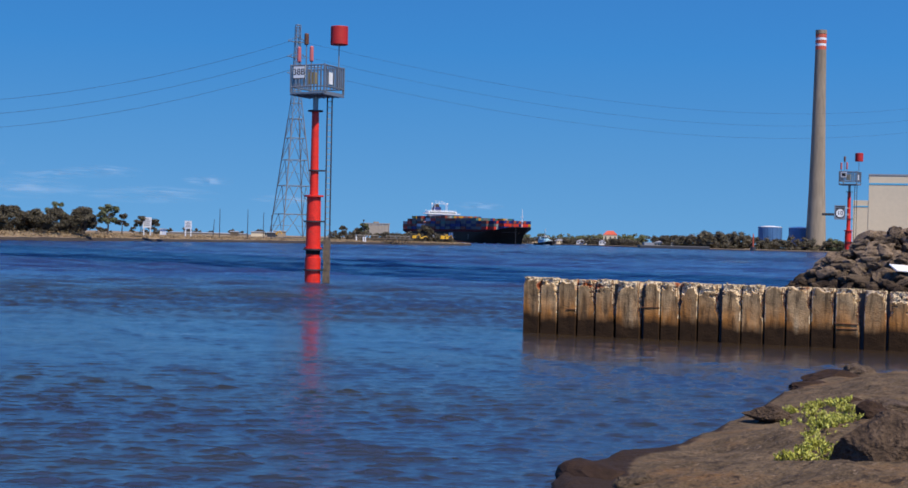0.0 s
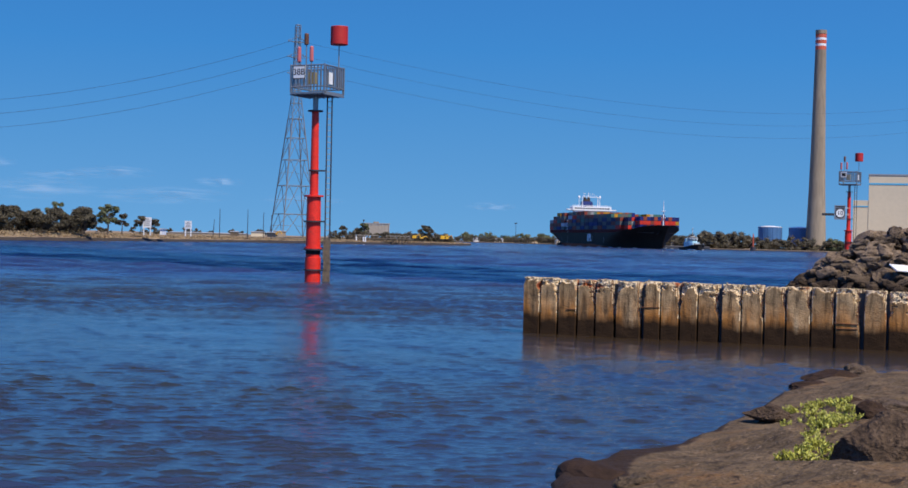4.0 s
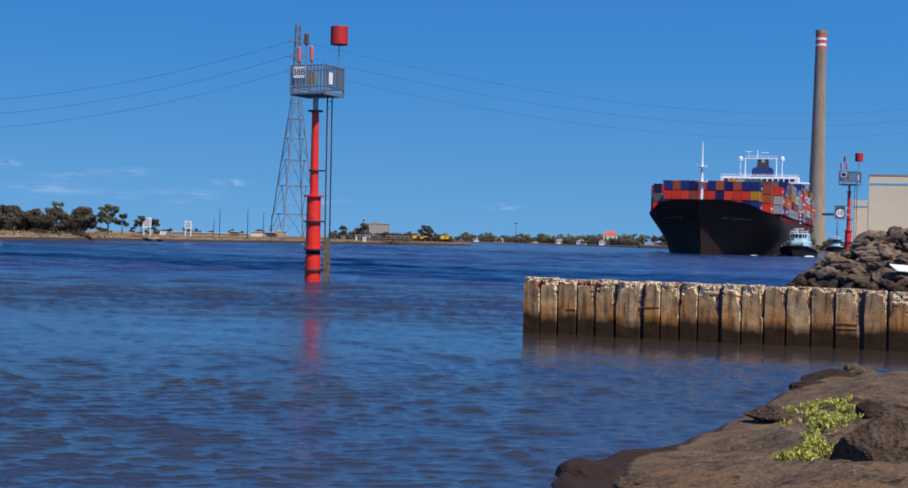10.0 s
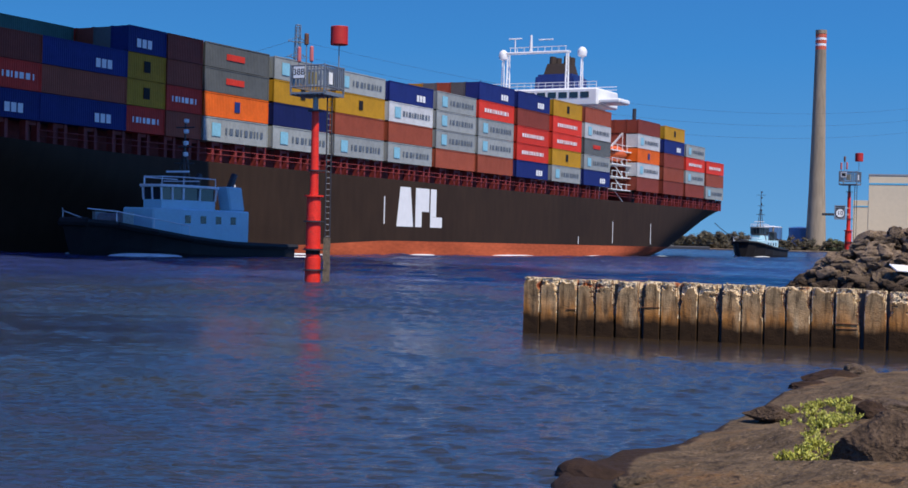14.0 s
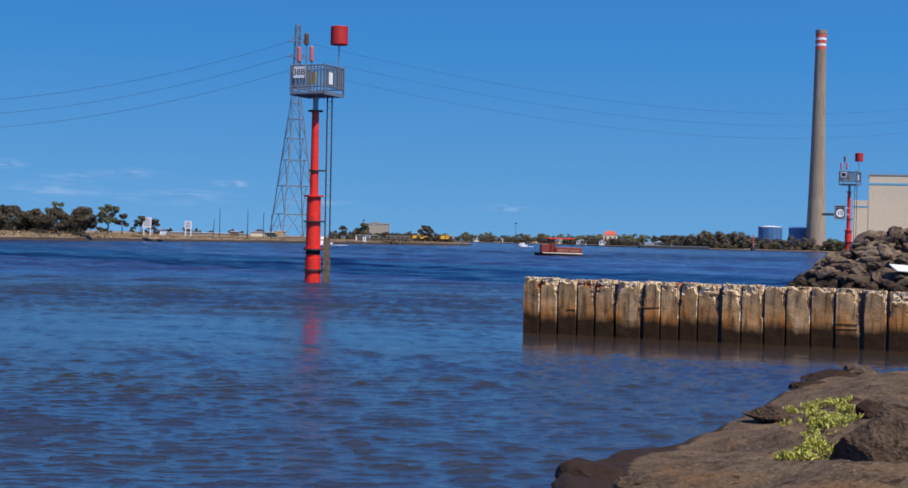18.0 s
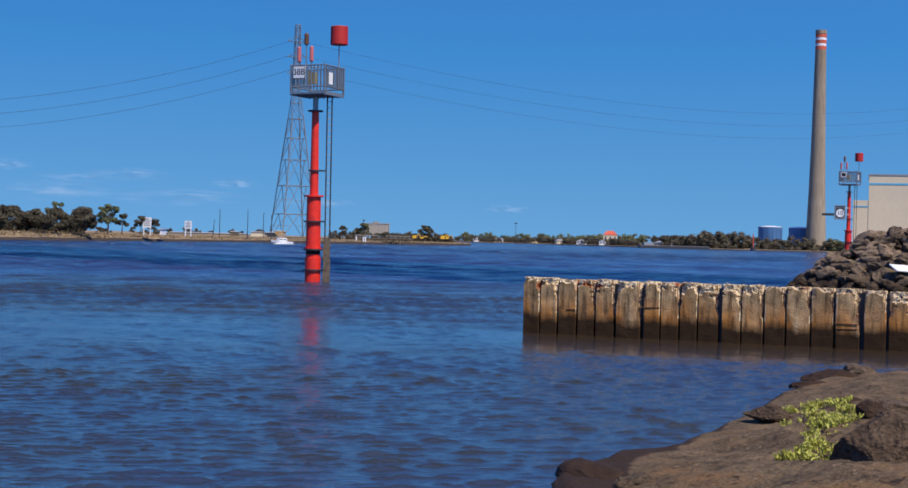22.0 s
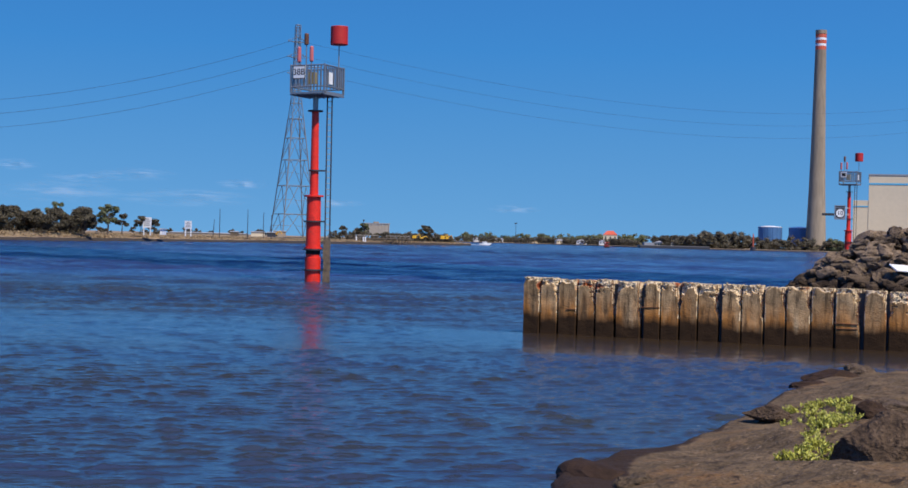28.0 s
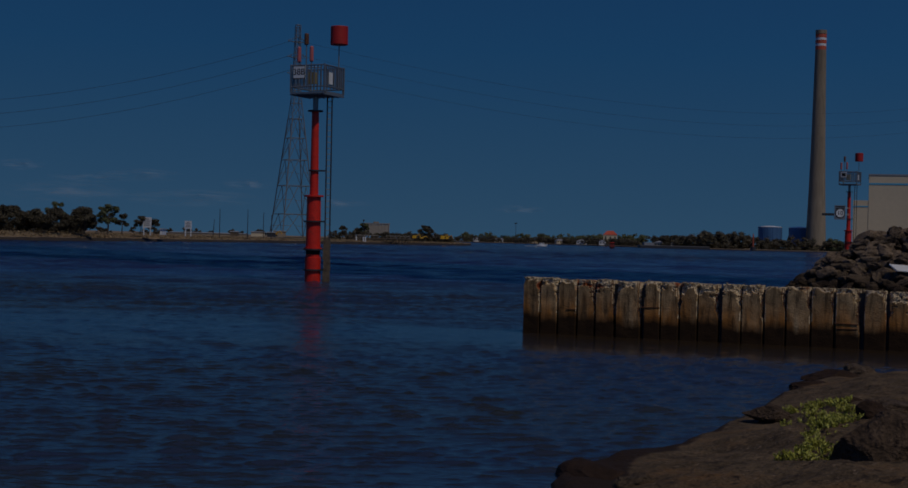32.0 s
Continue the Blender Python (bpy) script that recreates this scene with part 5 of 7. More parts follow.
def build_far_shore():
    rng = random.Random(21)
    # grey block with a flat roof and rows of windows
    t = thing("grey_building", pose(-34.2, 640, 3.2, 0, 0, 6), "grey concrete warehouse building with a flat roof", "building")
    bm = B()
    box(bm, -5.4, 5.4, 0, 9, 0, 5.3)
    part("wall", bm, GREY_RENDER, t)
    for k in range(8):
        bm = B()
        box(bm, -5.15 + 1.45 * k, -4.85 + 1.45 * k, -0.35, -0.003, 0, 5.29)
        part("pilaster", bm, GREY_RENDER, t)
    bm = B()
    box(bm, -5.6, 5.6, -0.2, 9.2, 5.31, 5.65)
    part("roof", bm, ROOF_GREY, t)
    bm = B()
    box(bm, -1.6, 0.8, 2, 6, 5.66, 6.3)
    part("plant_room", bm, CHIMNEY, t)
    for k in range(6):
        bm = B()
        box(bm, -4.75 + 1.45 * k, -3.55 + 1.45 * k, -0.05, 0.04, 4.5, 4.9)
        part("window", bm, ROOF_GREY, t)
    # low timber jetty with piles
    j = thing("jetty", pose(-28.0, 560, 0, 0, 0, 55), "low dark timber jetty on many piles", "jetty")
    bm = B()
    box(bm, -19, 19, -1.5, 1.5, 1.95, 2.25)
    part("deck", bm, TIMBER, j)
    for a, b in ((-18, -4), (1, 16)):
        bm = B()
        rod(bm, (a, -1.3, 3.2), (b, -1.3, 3.2), 0.09, n=5)
        for q in range(6):
            rod(bm, (a + (b - a) * q / 5, -1.3, 2.25), (a + (b - a) * q / 5, -1.3, 3.2), 0.08, n=5)
        part("hand_rail", bm, GREY_RENDER, j, "pale grey timber hand rail")
    bm = B()
    for q in range(9):
        rod(bm, (-18.6 + 3.92 * q, -1.35, 0.1), (-14.7 + 3.92 * q, -1.35, 1.9), 0.09, n=5)
    tagged(part("cross_brace", bm, TIMBER, j), kind="stuff")
    for k in range(20):
        for s in (-1.3, 1.3):
            bm = B()
            rod(bm, (-18.6 + 1.96 * k, s, -3), (-18.6 + 1.96 * k, s, 2.5 + 0.5 * (k % 3 == 0)), 0.17, n=6)
            part("pile", bm, TIMBER, j)
    for x, y in ((-36.3, 536), (-33.7, 536), (-33.0, 537)):
        bm = B()
        rod(bm, (0, 0, -3), (0, 0, 2.6), 0.25, n=8)
        ob = new("mooring_post", mesh_of("mooring_post", bm, WHITE))
        ob.matrix_basis = pose(x, y, 0)
        tagged(ob, "white mooring post standing in the water", "post", "mooring posts")
    # yellow plant and sheds by the jetty
    for x, y, w, h in ((-16.5, 600, 1.5, 1.7), (-13.8, 604, 1.3, 1.0), (-5.2, 640, 1.9, 2.0), (-3.2, 645, 1.3, 1.7), (-62.5, 500, 2.0, 1.2)):
        t = thing("excavator", pose(x, y, 2.0, 0, 0, rng.uniform(-20, 20)), "yellow digging machine parked by the shore", "excavator", "yellow machines on the shore")
        bm = B()
        box(bm, -w / 2, w / 2, -1, 1, 0.5, h, 0.85)
        bevel(bm, 0.12)
        part("body", bm, YELLOW, t)
        bm = B()
        box(bm, -w / 2, w / 2, -1.1, 1.1, 0, 0.49)
        bevel(bm, 0.1)
        part("track", bm, RUBBER, t)
        bm = B()
        rod(bm, (w / 2 - 0.2, 0, h * 0.8), (w / 2 + 1.3, 0, h + 0.6), 0.2, 0.15, 6)
        rod(bm, (w / 2 + 1.3, 0, h + 0.6), (w / 2 + 2.0, 0, 0.8), 0.15, 0.12, 6)
        part("boom", bm, YELLOW, t)
    # light mast with a dark head, and tall lamp posts
    for x, y, h, head in ((34.0, 800, 12, 0.7), (-37.0, 588, 9, 0.35)):
        t = thing("light_mast", pose(x, y, 0.0), "thin dark light mast by the shore", "mast")
        bm = B()
        rod(bm, (0, 0, -3), (0, 0, h), 0.16, 0.1, 6)
        part("mast", bm, DARK_STEEL, t)
        bm = B()
        box(bm, -head, head, -head, head, h, h + 0.6)
        part("head", bm, DARK_STEEL, t)
    # houses among the trees
    n = 0
    for x, y, w, wall, roof, label in (
            (-10, 700, 6, BRICK_PALE, ROOF_GREY, "cream house with a grey roof"), (-17, 668, 6, BRICK_PALE, ROOF_GREY, "low pale shed by the jetty"),
            (-22, 650, 9, TIMBER, ROOF_GREY, "low brown shed by the jetty"), (26, 1700, 9, WHITE, ROOF_GREY, "white house with a grey roof"),
            (54, 1712, 13, WHITE, ROOF_GREY, "long white house among trees"), (84, 1700, 12, WHITE, ROOF_GREY, "white house with a grey roof"),
            (97, 1720, 14, BRICK_PALE, ROOF_GREY, "pale house among trees"), (125, 1640, 10, WHITE, ROOF_GREY, "white house among trees"),
            (140, 1560, 15, WHITE, ROOF_GREY, "white house among trees"), (118, 1600, 12, BRICK_PALE, ROOF_GREY, "pale house among trees"),
            (160, 1480, 19, BRICK_PALE, ROOF_RED, "house with a bright terracotta roof"), (152, 1450, 12, WHITE, ROOF_GREY, "white house among trees"),
            (178, 1238, 8, BRICK_PALE, ROOF_GREY, "low white boat shed on the shore"), (187, 1226, 7, WHITE, ROOF_GREY, "low white boat shed on the shore"),
            (345, 1290, 12, WHITE, ROOF_GREY, "low white building by the chimney")):
        h = 1.9 if y < 1000 else 3.4
        w *= 0.75
        if roof is ROOF_RED:
            build_house(x, y, 5.0, w, 13, 6.5, wall, roof, label, rng.uniform(-12, 12), 3, 0.6)
        else:
            build_house(x, y if y < 1000 else y + 14, 1.2, w, 7 if y < 1000 else 9, h, wall, roof, label, rng.uniform(-20, 20), 3)
        n += 1
    build_house(353, 1255, 2.2, 14, 7, 5.5, SIGN_BLUE, WHITE, "bright blue shed behind the rubble mound", 0, 3, category="shed")
    # dark barge moored under the trees
    t = thing("moored_barge", pose(170, 1118, 0, 0, 0, 8), "dark low barge moored along the far bank", "barge")
    bm = B()
    box(bm, -28, 28, -4, 4, -1, 2.2)
    bevel(bm, 0.5)
    part("hull", bm, DARK_STEEL, t)
    bm = B()
    box(bm, -24, -16, -2.5, 2.5, 2.21, 4.2)
    part("cabin", bm, ROOF_GREY, t)
    t = thing("channel_beacon", pose(232, 1120, 0), "rusty red channel beacon on a dark pile cluster", "beacon")
    bm = B()
    rod(bm, (0, 0, -3), (0, 0, 3), 2.2, 2.0, 10)
    part("base", bm, DARK_STEEL, t)
    bm = B()
    rod(bm, (0, 0, 3.01), (0, 0, 13), 0.6, 0.4, 8)
    part("column", bm, ROOF_RED, t)


build_far_shore()


def build_woods(name, rng, span, count, hmin, hmax, leaf, mats, per, label):
    """A far belt of trees, in one mesh."""
    verts, faces = [], []
    for _ in range(count):
        f = rng.random()
        x, y = span(f)
        h = rng.uniform(hmin, hmax)
        cs, rs = [], []
        for k in range(6):
            cs.append((x + rng.gauss(0, h * 0.3), y + rng.gauss(0, h * 0.25), 0.9 + h * rng.uniform(0.06, 0.85)))
            rs.append(h * rng.uniform(0.14, 0.27))
        clump_leaves(rng, cs, rs, per, leaf, verts, faces)
    ob = tri_soup(name, verts, faces, mats)
    tagged(ob, label, "woodland", kind="stuff")


def build_all_woods():
    rng = random.Random(33)

    def along(pts, depth):
        def f(t):
            k = t * (len(pts) - 1)
            i = min(int(k), len(pts) - 2)
            u = k - i
            return (pts[i][0] + (pts[i + 1][0] - pts[i][0]) * u, pts[i][1] + (pts[i + 1][1] - pts[i][1]) * u + rng.uniform(0, depth))
        return f

    build_woods("far_woods", rng, along([(-46, 540), (-22, 604), (-2, 655)], 35), 75, 2.2, 4.6, 0.42, LEAF_DARK, 24, "dark scrub and low trees on the spit")
    build_woods("far_woods", rng, along([(-60, 1685), (30, 1695), (100, 1680), (142, 1545), (170, 1330)], 60), 290, 3.5, 8.5, 0.75, LEAF_DARK, 17, "dark scrub and low trees along the far shore")
    build_woods("far_woods", rng, along([(10, 1730), (100, 1730), (158, 1580), (182, 1380)], 60), 130, 6, 13, 1.0, LEAF_GREEN, 18, "green trees among houses on the far shore")
    build_woods("far_woods", rng, along([(178, 1260), (200, 1195), (262, 1215)], 35), 80, 6, 12, 0.8, LEAF_DARK, 34, "dense dark trees along the far bank")
    build_woods("far_woods", rng, along([(205, 1180), (255, 1205)], 20), 22, 11, 17, 0.8, LEAF_DARK, 34, "dense dark trees along the far bank")
    build_woods("far_woods", rng, along([(262, 1225), (300, 1240), (345, 1250)], 15), 30, 7, 13, 0.7, LEAF_DARK, 30, "dark bushes below the chimney")
    build_woods("far_woods", rng, along([(255, 1216), (290, 1236)], 8), 14, 8, 12, 0.7, LEAF_DARK, 30, "dark bushes before the storage tanks")
    build_woods("far_woods", rng, along([(325, 1238), (350, 1245)], 10), 6, 9, 13, 0.7, LEAF_GREEN, 36, "green trees beside the chimney")
    build_woods("far_woods", rng, along([(-110, 300), (-98, 312), (-89, 321), (-85, 326)], 4), 50, 1.6, 3.0, 0.26, LEAF_DARK, 26, "low dark undergrowth below the trees on the bank")
    build_woods("far_woods", rng, along([(-260, 420), (-140, 500), (-75, 640)], 60), 30, 2.5, 4.0, 0.5, LEAF_DARK, 16, "low scrub on the far flats")


build_all_woods()


def build_bank_stones():
    """Loose stones along the water's edge of the opposite bank."""
    rng = random.Random(41)
    me = rock_mesh("bank_stone", 400, ROCK, 1, 0.5)
    verts, faces = [], []
    shore = SHORE[2:13]
    for _ in range(1500):
        i = rng.randrange(len(shore) - 1)
        f = rng.random()
        x, y = shore[i][0] + (shore[i + 1][0] - shore[i][0]) * f, shore[i][1] + (shore[i + 1][1] - shore[i][1]) * f
        near = max(0.0, min(1.0, (700 - y) / 500))
        ox, oy = -0.8 * near, 1 - 0.45 * near
        d = 2.0 + abs(rng.gauss(1.0, 2.5))
        h = 0.8 + 1.2 * near
        z = float(np.interp(d, [0, 1.6, 6, 14], [-0.2, 0.6, 0.7 * h, 0.85 * h]))
        s = rng.uniform(0.08, 0.3)
        mm = pose(x + ox * d, y + oy * d, z, rng.uniform(0, 360), rng.uniform(0, 360), 0) @ Matrix.Diagonal((s * 1.3, s, s * 0.8, 1))
        k = len(verts)
        verts.extend([mm @ v.co for v in me.vertices])
        faces.extend([tuple(q + k for q in p.vertices) for p in me.polygons])
    ob = tri_soup("bank_stones", verts, faces, PEBBLE)
    tagged(ob, "reddish brown stones scattered along the far bank", "stones", kind="stuff")


PEBBLE = material("reddish_stone", (0.19, 0.13, 0.09), rough=0.9, dark=0.5, light=1.4, scale=0.4, fine=3, bump=0.3)
build_bank_stones()


def build_tufts():
    """Dry grass and low weeds over the slope of the opposite bank."""
    rng = random.Random(17)
    shore = SHORE[2:12]
    for mat, count, hmin, hmax, label in ((STRAW, 5200, 0.15, 0.5, "dry straw-coloured grass on the far bank"), (LEAF_DARK, 700, 0.15, 0.4, "low dark weeds on the far bank")):
        verts, faces = [], []
        for _ in range(count):
            i = rng.randrange(len(shore) - 1)
            f = rng.random()
            x, y = shore[i][0] + (shore[i + 1][0] - shore[i][0]) * f, shore[i][1] + (shore[i + 1][1] - shore[i][1]) * f
            near = max(0.0, min(1.0, (700 - y) / 500))
            d = rng.uniform(2.2, 22)
            h = 0.8 + 1.2 * near
            z = float(np.interp(d, [1.6, 6, 14, 30], [0.66, 0.7 * h, 0.85 * h, h + 0.1]))
            p = Vector((x - 0.8 * near * d, y + (1 - 0.45 * near) * d, z))
            for _ in range(4):
                a, s = rng.uniform(0, 6.283), rng.uniform(0.1, 0.4)
                q = Vector((math.cos(a) * s, math.sin(a) * s, 0))
                o = Vector((rng.uniform(-0.6, 0.6), rng.uniform(-0.6, 0.6), 0))
                k = len(verts)
                verts.extend([p + o - q, p + o + q, p + o + Vector((rng.uniform(-0.2, 0.2), rng.uniform(-0.2, 0.2), rng.uniform(hmin, hmax)))])
                faces.append((k, k + 1, k + 2))
        tagged(tri_soup("bank_grass", verts, faces, mat), label, "grass", kind="stuff")


STRAW = material("dry_straw", (0.34, 0.25, 0.145), rough=0.95, dark=0.5, light=1.4, scale=0.3, fine=2, bump=0.0)
build_tufts()


# low buildings and walls on the left flats
def build_flats():
    rng = random.Random(2)
    for x, y, w, h, mat, label in ((-80, 470, 26, 0.2, CHIMNEY, "long low grey wall on the flats"), (-63.0, 520, 4.5, 1.5, CHIMNEY, "low cream shed under the pylon"), (-68, 500, 4, 1.0, BRICK_PALE, "small cream hut under the pylon"), (-71.0, 352, 0.5, 0.8, WHITE, "small white cabinet by the sign"), (-67.0, 440, 2.2, 0.8, TIMBER, "small brown hut on the bank"), (-59.5, 470, 2.6, 0.9, DARK_STEEL, "dark parked utility box on the bank")):
        bm = B()
        box(bm, -w / 2, w / 2, -2, 2, -0.5, h, 0.97)
        t = thing("hut", pose(x, y, 2.2, 0, 0, rng.uniform(-5, 5)), label, "hut")
        part("wall", bm, mat, t)
        bm = B()
        box(bm, -w / 2 - 0.2, w / 2 + 0.2, -2.2, 2.2, h + 0.01, h + 0.25, 0.9)
        part("roof", bm, ROOF_GREY, t)


build_flats()


# ---- the container ship ----
SHIP_B = 20.0


def ship_hull(t):
    levels = [-2.0, -0.5, 1.0, 2.0, 4.0, 6.0, 8.0, 9.4, 10.4]
    n = 72

    def top(s):
        return float(np.interp(s, [0, 205, 225, 240, 247, 255, 261, 269, 276], [10.4, 10.4, 11.0, 12.4, 12.95, 14.5, 15.2, 15.5, 15.25]))

    def outline(k):
        """Stern and stem place at a level."""
        f = k / (len(levels) - 1)
        z = levels[k]
        sa = float(np.interp(z, [-2, 0, 4, 8, 10.4], [36, 21, 13.5, 6.5, 2.2]))
        sf = float(np.interp(z, [-2, 0, 2, 6, 10.4], [262, 262.5, 263.5, 267, 275.8]))
        return sa, sf, f

    grid = []
    for k, z0 in enumerate(levels):
        sa, sf, f = outline(k)
        entry = 106 - 51 * f
        power = 1.15 + 1.15 * f
        row = []
        for i in range(n + 1):
            u = i / n
            u = 0.5 - 0.5 * math.cos(math.pi * u)
            s = sa + (sf - sa) * u
            b = SHIP_B
            e = (s - (sf - entry)) / entry
            if e > 0:
                b *= max(0.0, 1 - e ** power)
            e = 1 - (s - sa) / (48 - 30 * f)
            if e > 0:
                b *= 1 - (0.55 - 0.5 * f) * e ** 1.8
            z = z0 if z0 < 4 else 4 + (z0 - 4) * (top(s) - 4) / 6.4
            if k in (2, 3):
                z = float(np.interp(s, [150, 205], [z0, -0.45 + 0.1 * k]))
            if i == n:
                b = 0.25
            row.append((s - 138, b, z))
        grid.append(row)
    for name, k0, k1, mat, label in (("lower_hull", 0, 3, BOOT, "weathered red antifouling along the waterline"), ("upper_hull", 3, len(levels) - 1, HULL, "black painted steel hull")):
        bm = B()
        port = [[bm.verts.new((x, b, z)) for x, b, z in grid[k]] for k in range(k0, k1 + 1)]
        star = [[bm.verts.new((x, -b, z)) for x, b, z in grid[k]] for k in range(k0, k1 + 1)]
        for a, b in zip(port, port[1:]):
            for i in range(n):
                bm.faces.new((a[i + 1], a[i], b[i], b[i + 1]))
        for a, b in zip(star, star[1:]):
            for i in range(n):
                bm.faces.new((a[i], a[i + 1], b[i + 1], b[i]))
        for k in range(len(port) - 1):
            bm.faces.new((port[k][0], star[k][0], star[k + 1][0], port[k + 1][0]))
            bm.faces.new((star[k][n], port[k][n], port[k + 1][n], star[k + 1][n]))
        if mat is HULL:
            for i in range(n):
                bm.faces.new((port[-1][i], star[-1][i], star[-1][i + 1], port[-1][i + 1]))
        part(name, bm, mat, t, label, True).data.shade_smooth()
    return top


def bow_side(s, z, top):
    """Half-breadth of the fore ship at a height, and how it changes upwards and forwards."""
    def half(s, z):
        z0 = 4 + (z - 4) * 6.4 / (top(s) - 4)
        f = float(np.interp(z0, [4.0, 6.0, 8.0, 9.4, 10.4], [0.5, 0.625, 0.75, 0.875, 1.0]))
        sf = float(np.interp(z0, [2, 6, 10.4], [263.5, 267, 275.8]))
        return SHIP_B * (1 - max(0.0, (s - sf) / (106 - 51 * f) + 1) ** (1.15 + 1.15 * f))

    b = half(s, z)
    return b, (half(s, z + 0.3) - b) / 0.3, (half(s + 0.3, z) - b) / 0.3


def box_mesh(length, mat):
    """A shipping container: frame posts and rails stand proud of the panels."""
    bm = B()
    L2, W2, H = length / 2, 1.22, 2.72
    box(bm, -L2 + 0.06, L2 - 0.06, -W2 + 0.05, W2 - 0.05, 0.12, H - 0.05)
    for x in (-L2, L2 - 0.16):
        for y in (-W2, W2 - 0.16):
            box(bm, x, x + 0.16, y, y + 0.16, 0, H)
    for y in (-W2, W2 - 0.12):
        for z in (0, H - 0.12):
            box(bm, -L2 + 0.16, L2 - 0.16, y, y + 0.12, z, z + 0.12)
    return mesh_of("container", bm, mat)


BAYS_PORT = [  # aft edge, length, columns of colours from the bottom up
    (1.4, 1, "grey rust red"), (14.9, 1, "brown grey red grey"), (28.4, 1, "brown rust brown blue yellow"), (43.2, 1, "brown white orange white brown"),
    (69.3, 1, "blue grey dark white rust"), (83.0, 1, "grey yellow red red yellow"), (96.8, 1, "blue red red brown blue"), (110.4, 1, "rust grey grey red blue"),
    (123.6, 1, "rust grey grey grey"), (137.0, 1, "grey rust white blue"), (150.4, 1, "grey rust yellow grey"), (163.9, 1, "grey navy yellow grey"),
    (177.2, 1, "grey orange dark dark"), (189.8, 2, "rust red rust brown|red yellow yellow blue"), (202.2, 1, "blue rust blue"),
    (214.4, 2, "blue red brown|grey grey red"), (226.4, 1, "red rust rust")]
BAYS_STAR = ["red brown grey", "dark brown red brown", "blue brown green dark yellow", "dark white brown dark brown", "navy dark brown white dark", "brown dark blue red dark",
             "dark navy brown dark brown", "blue dark green dark brown", "dark navy dark brown", "navy blue dark brown", "dark blue navy dark", "brown navy dark dark", "navy dark blue dark",
             "dark navy dark green", "dark brown navy", "red dark brown", "red dark navy"]


NAME_GREY = material("faded_name_paint", (0.15, 0.125, 0.105), rough=0.7, scale=2, fine=12)
LOGO_DARK = material("faded_dark_lettering", (0.10, 0.13, 0.17), rough=0.6)


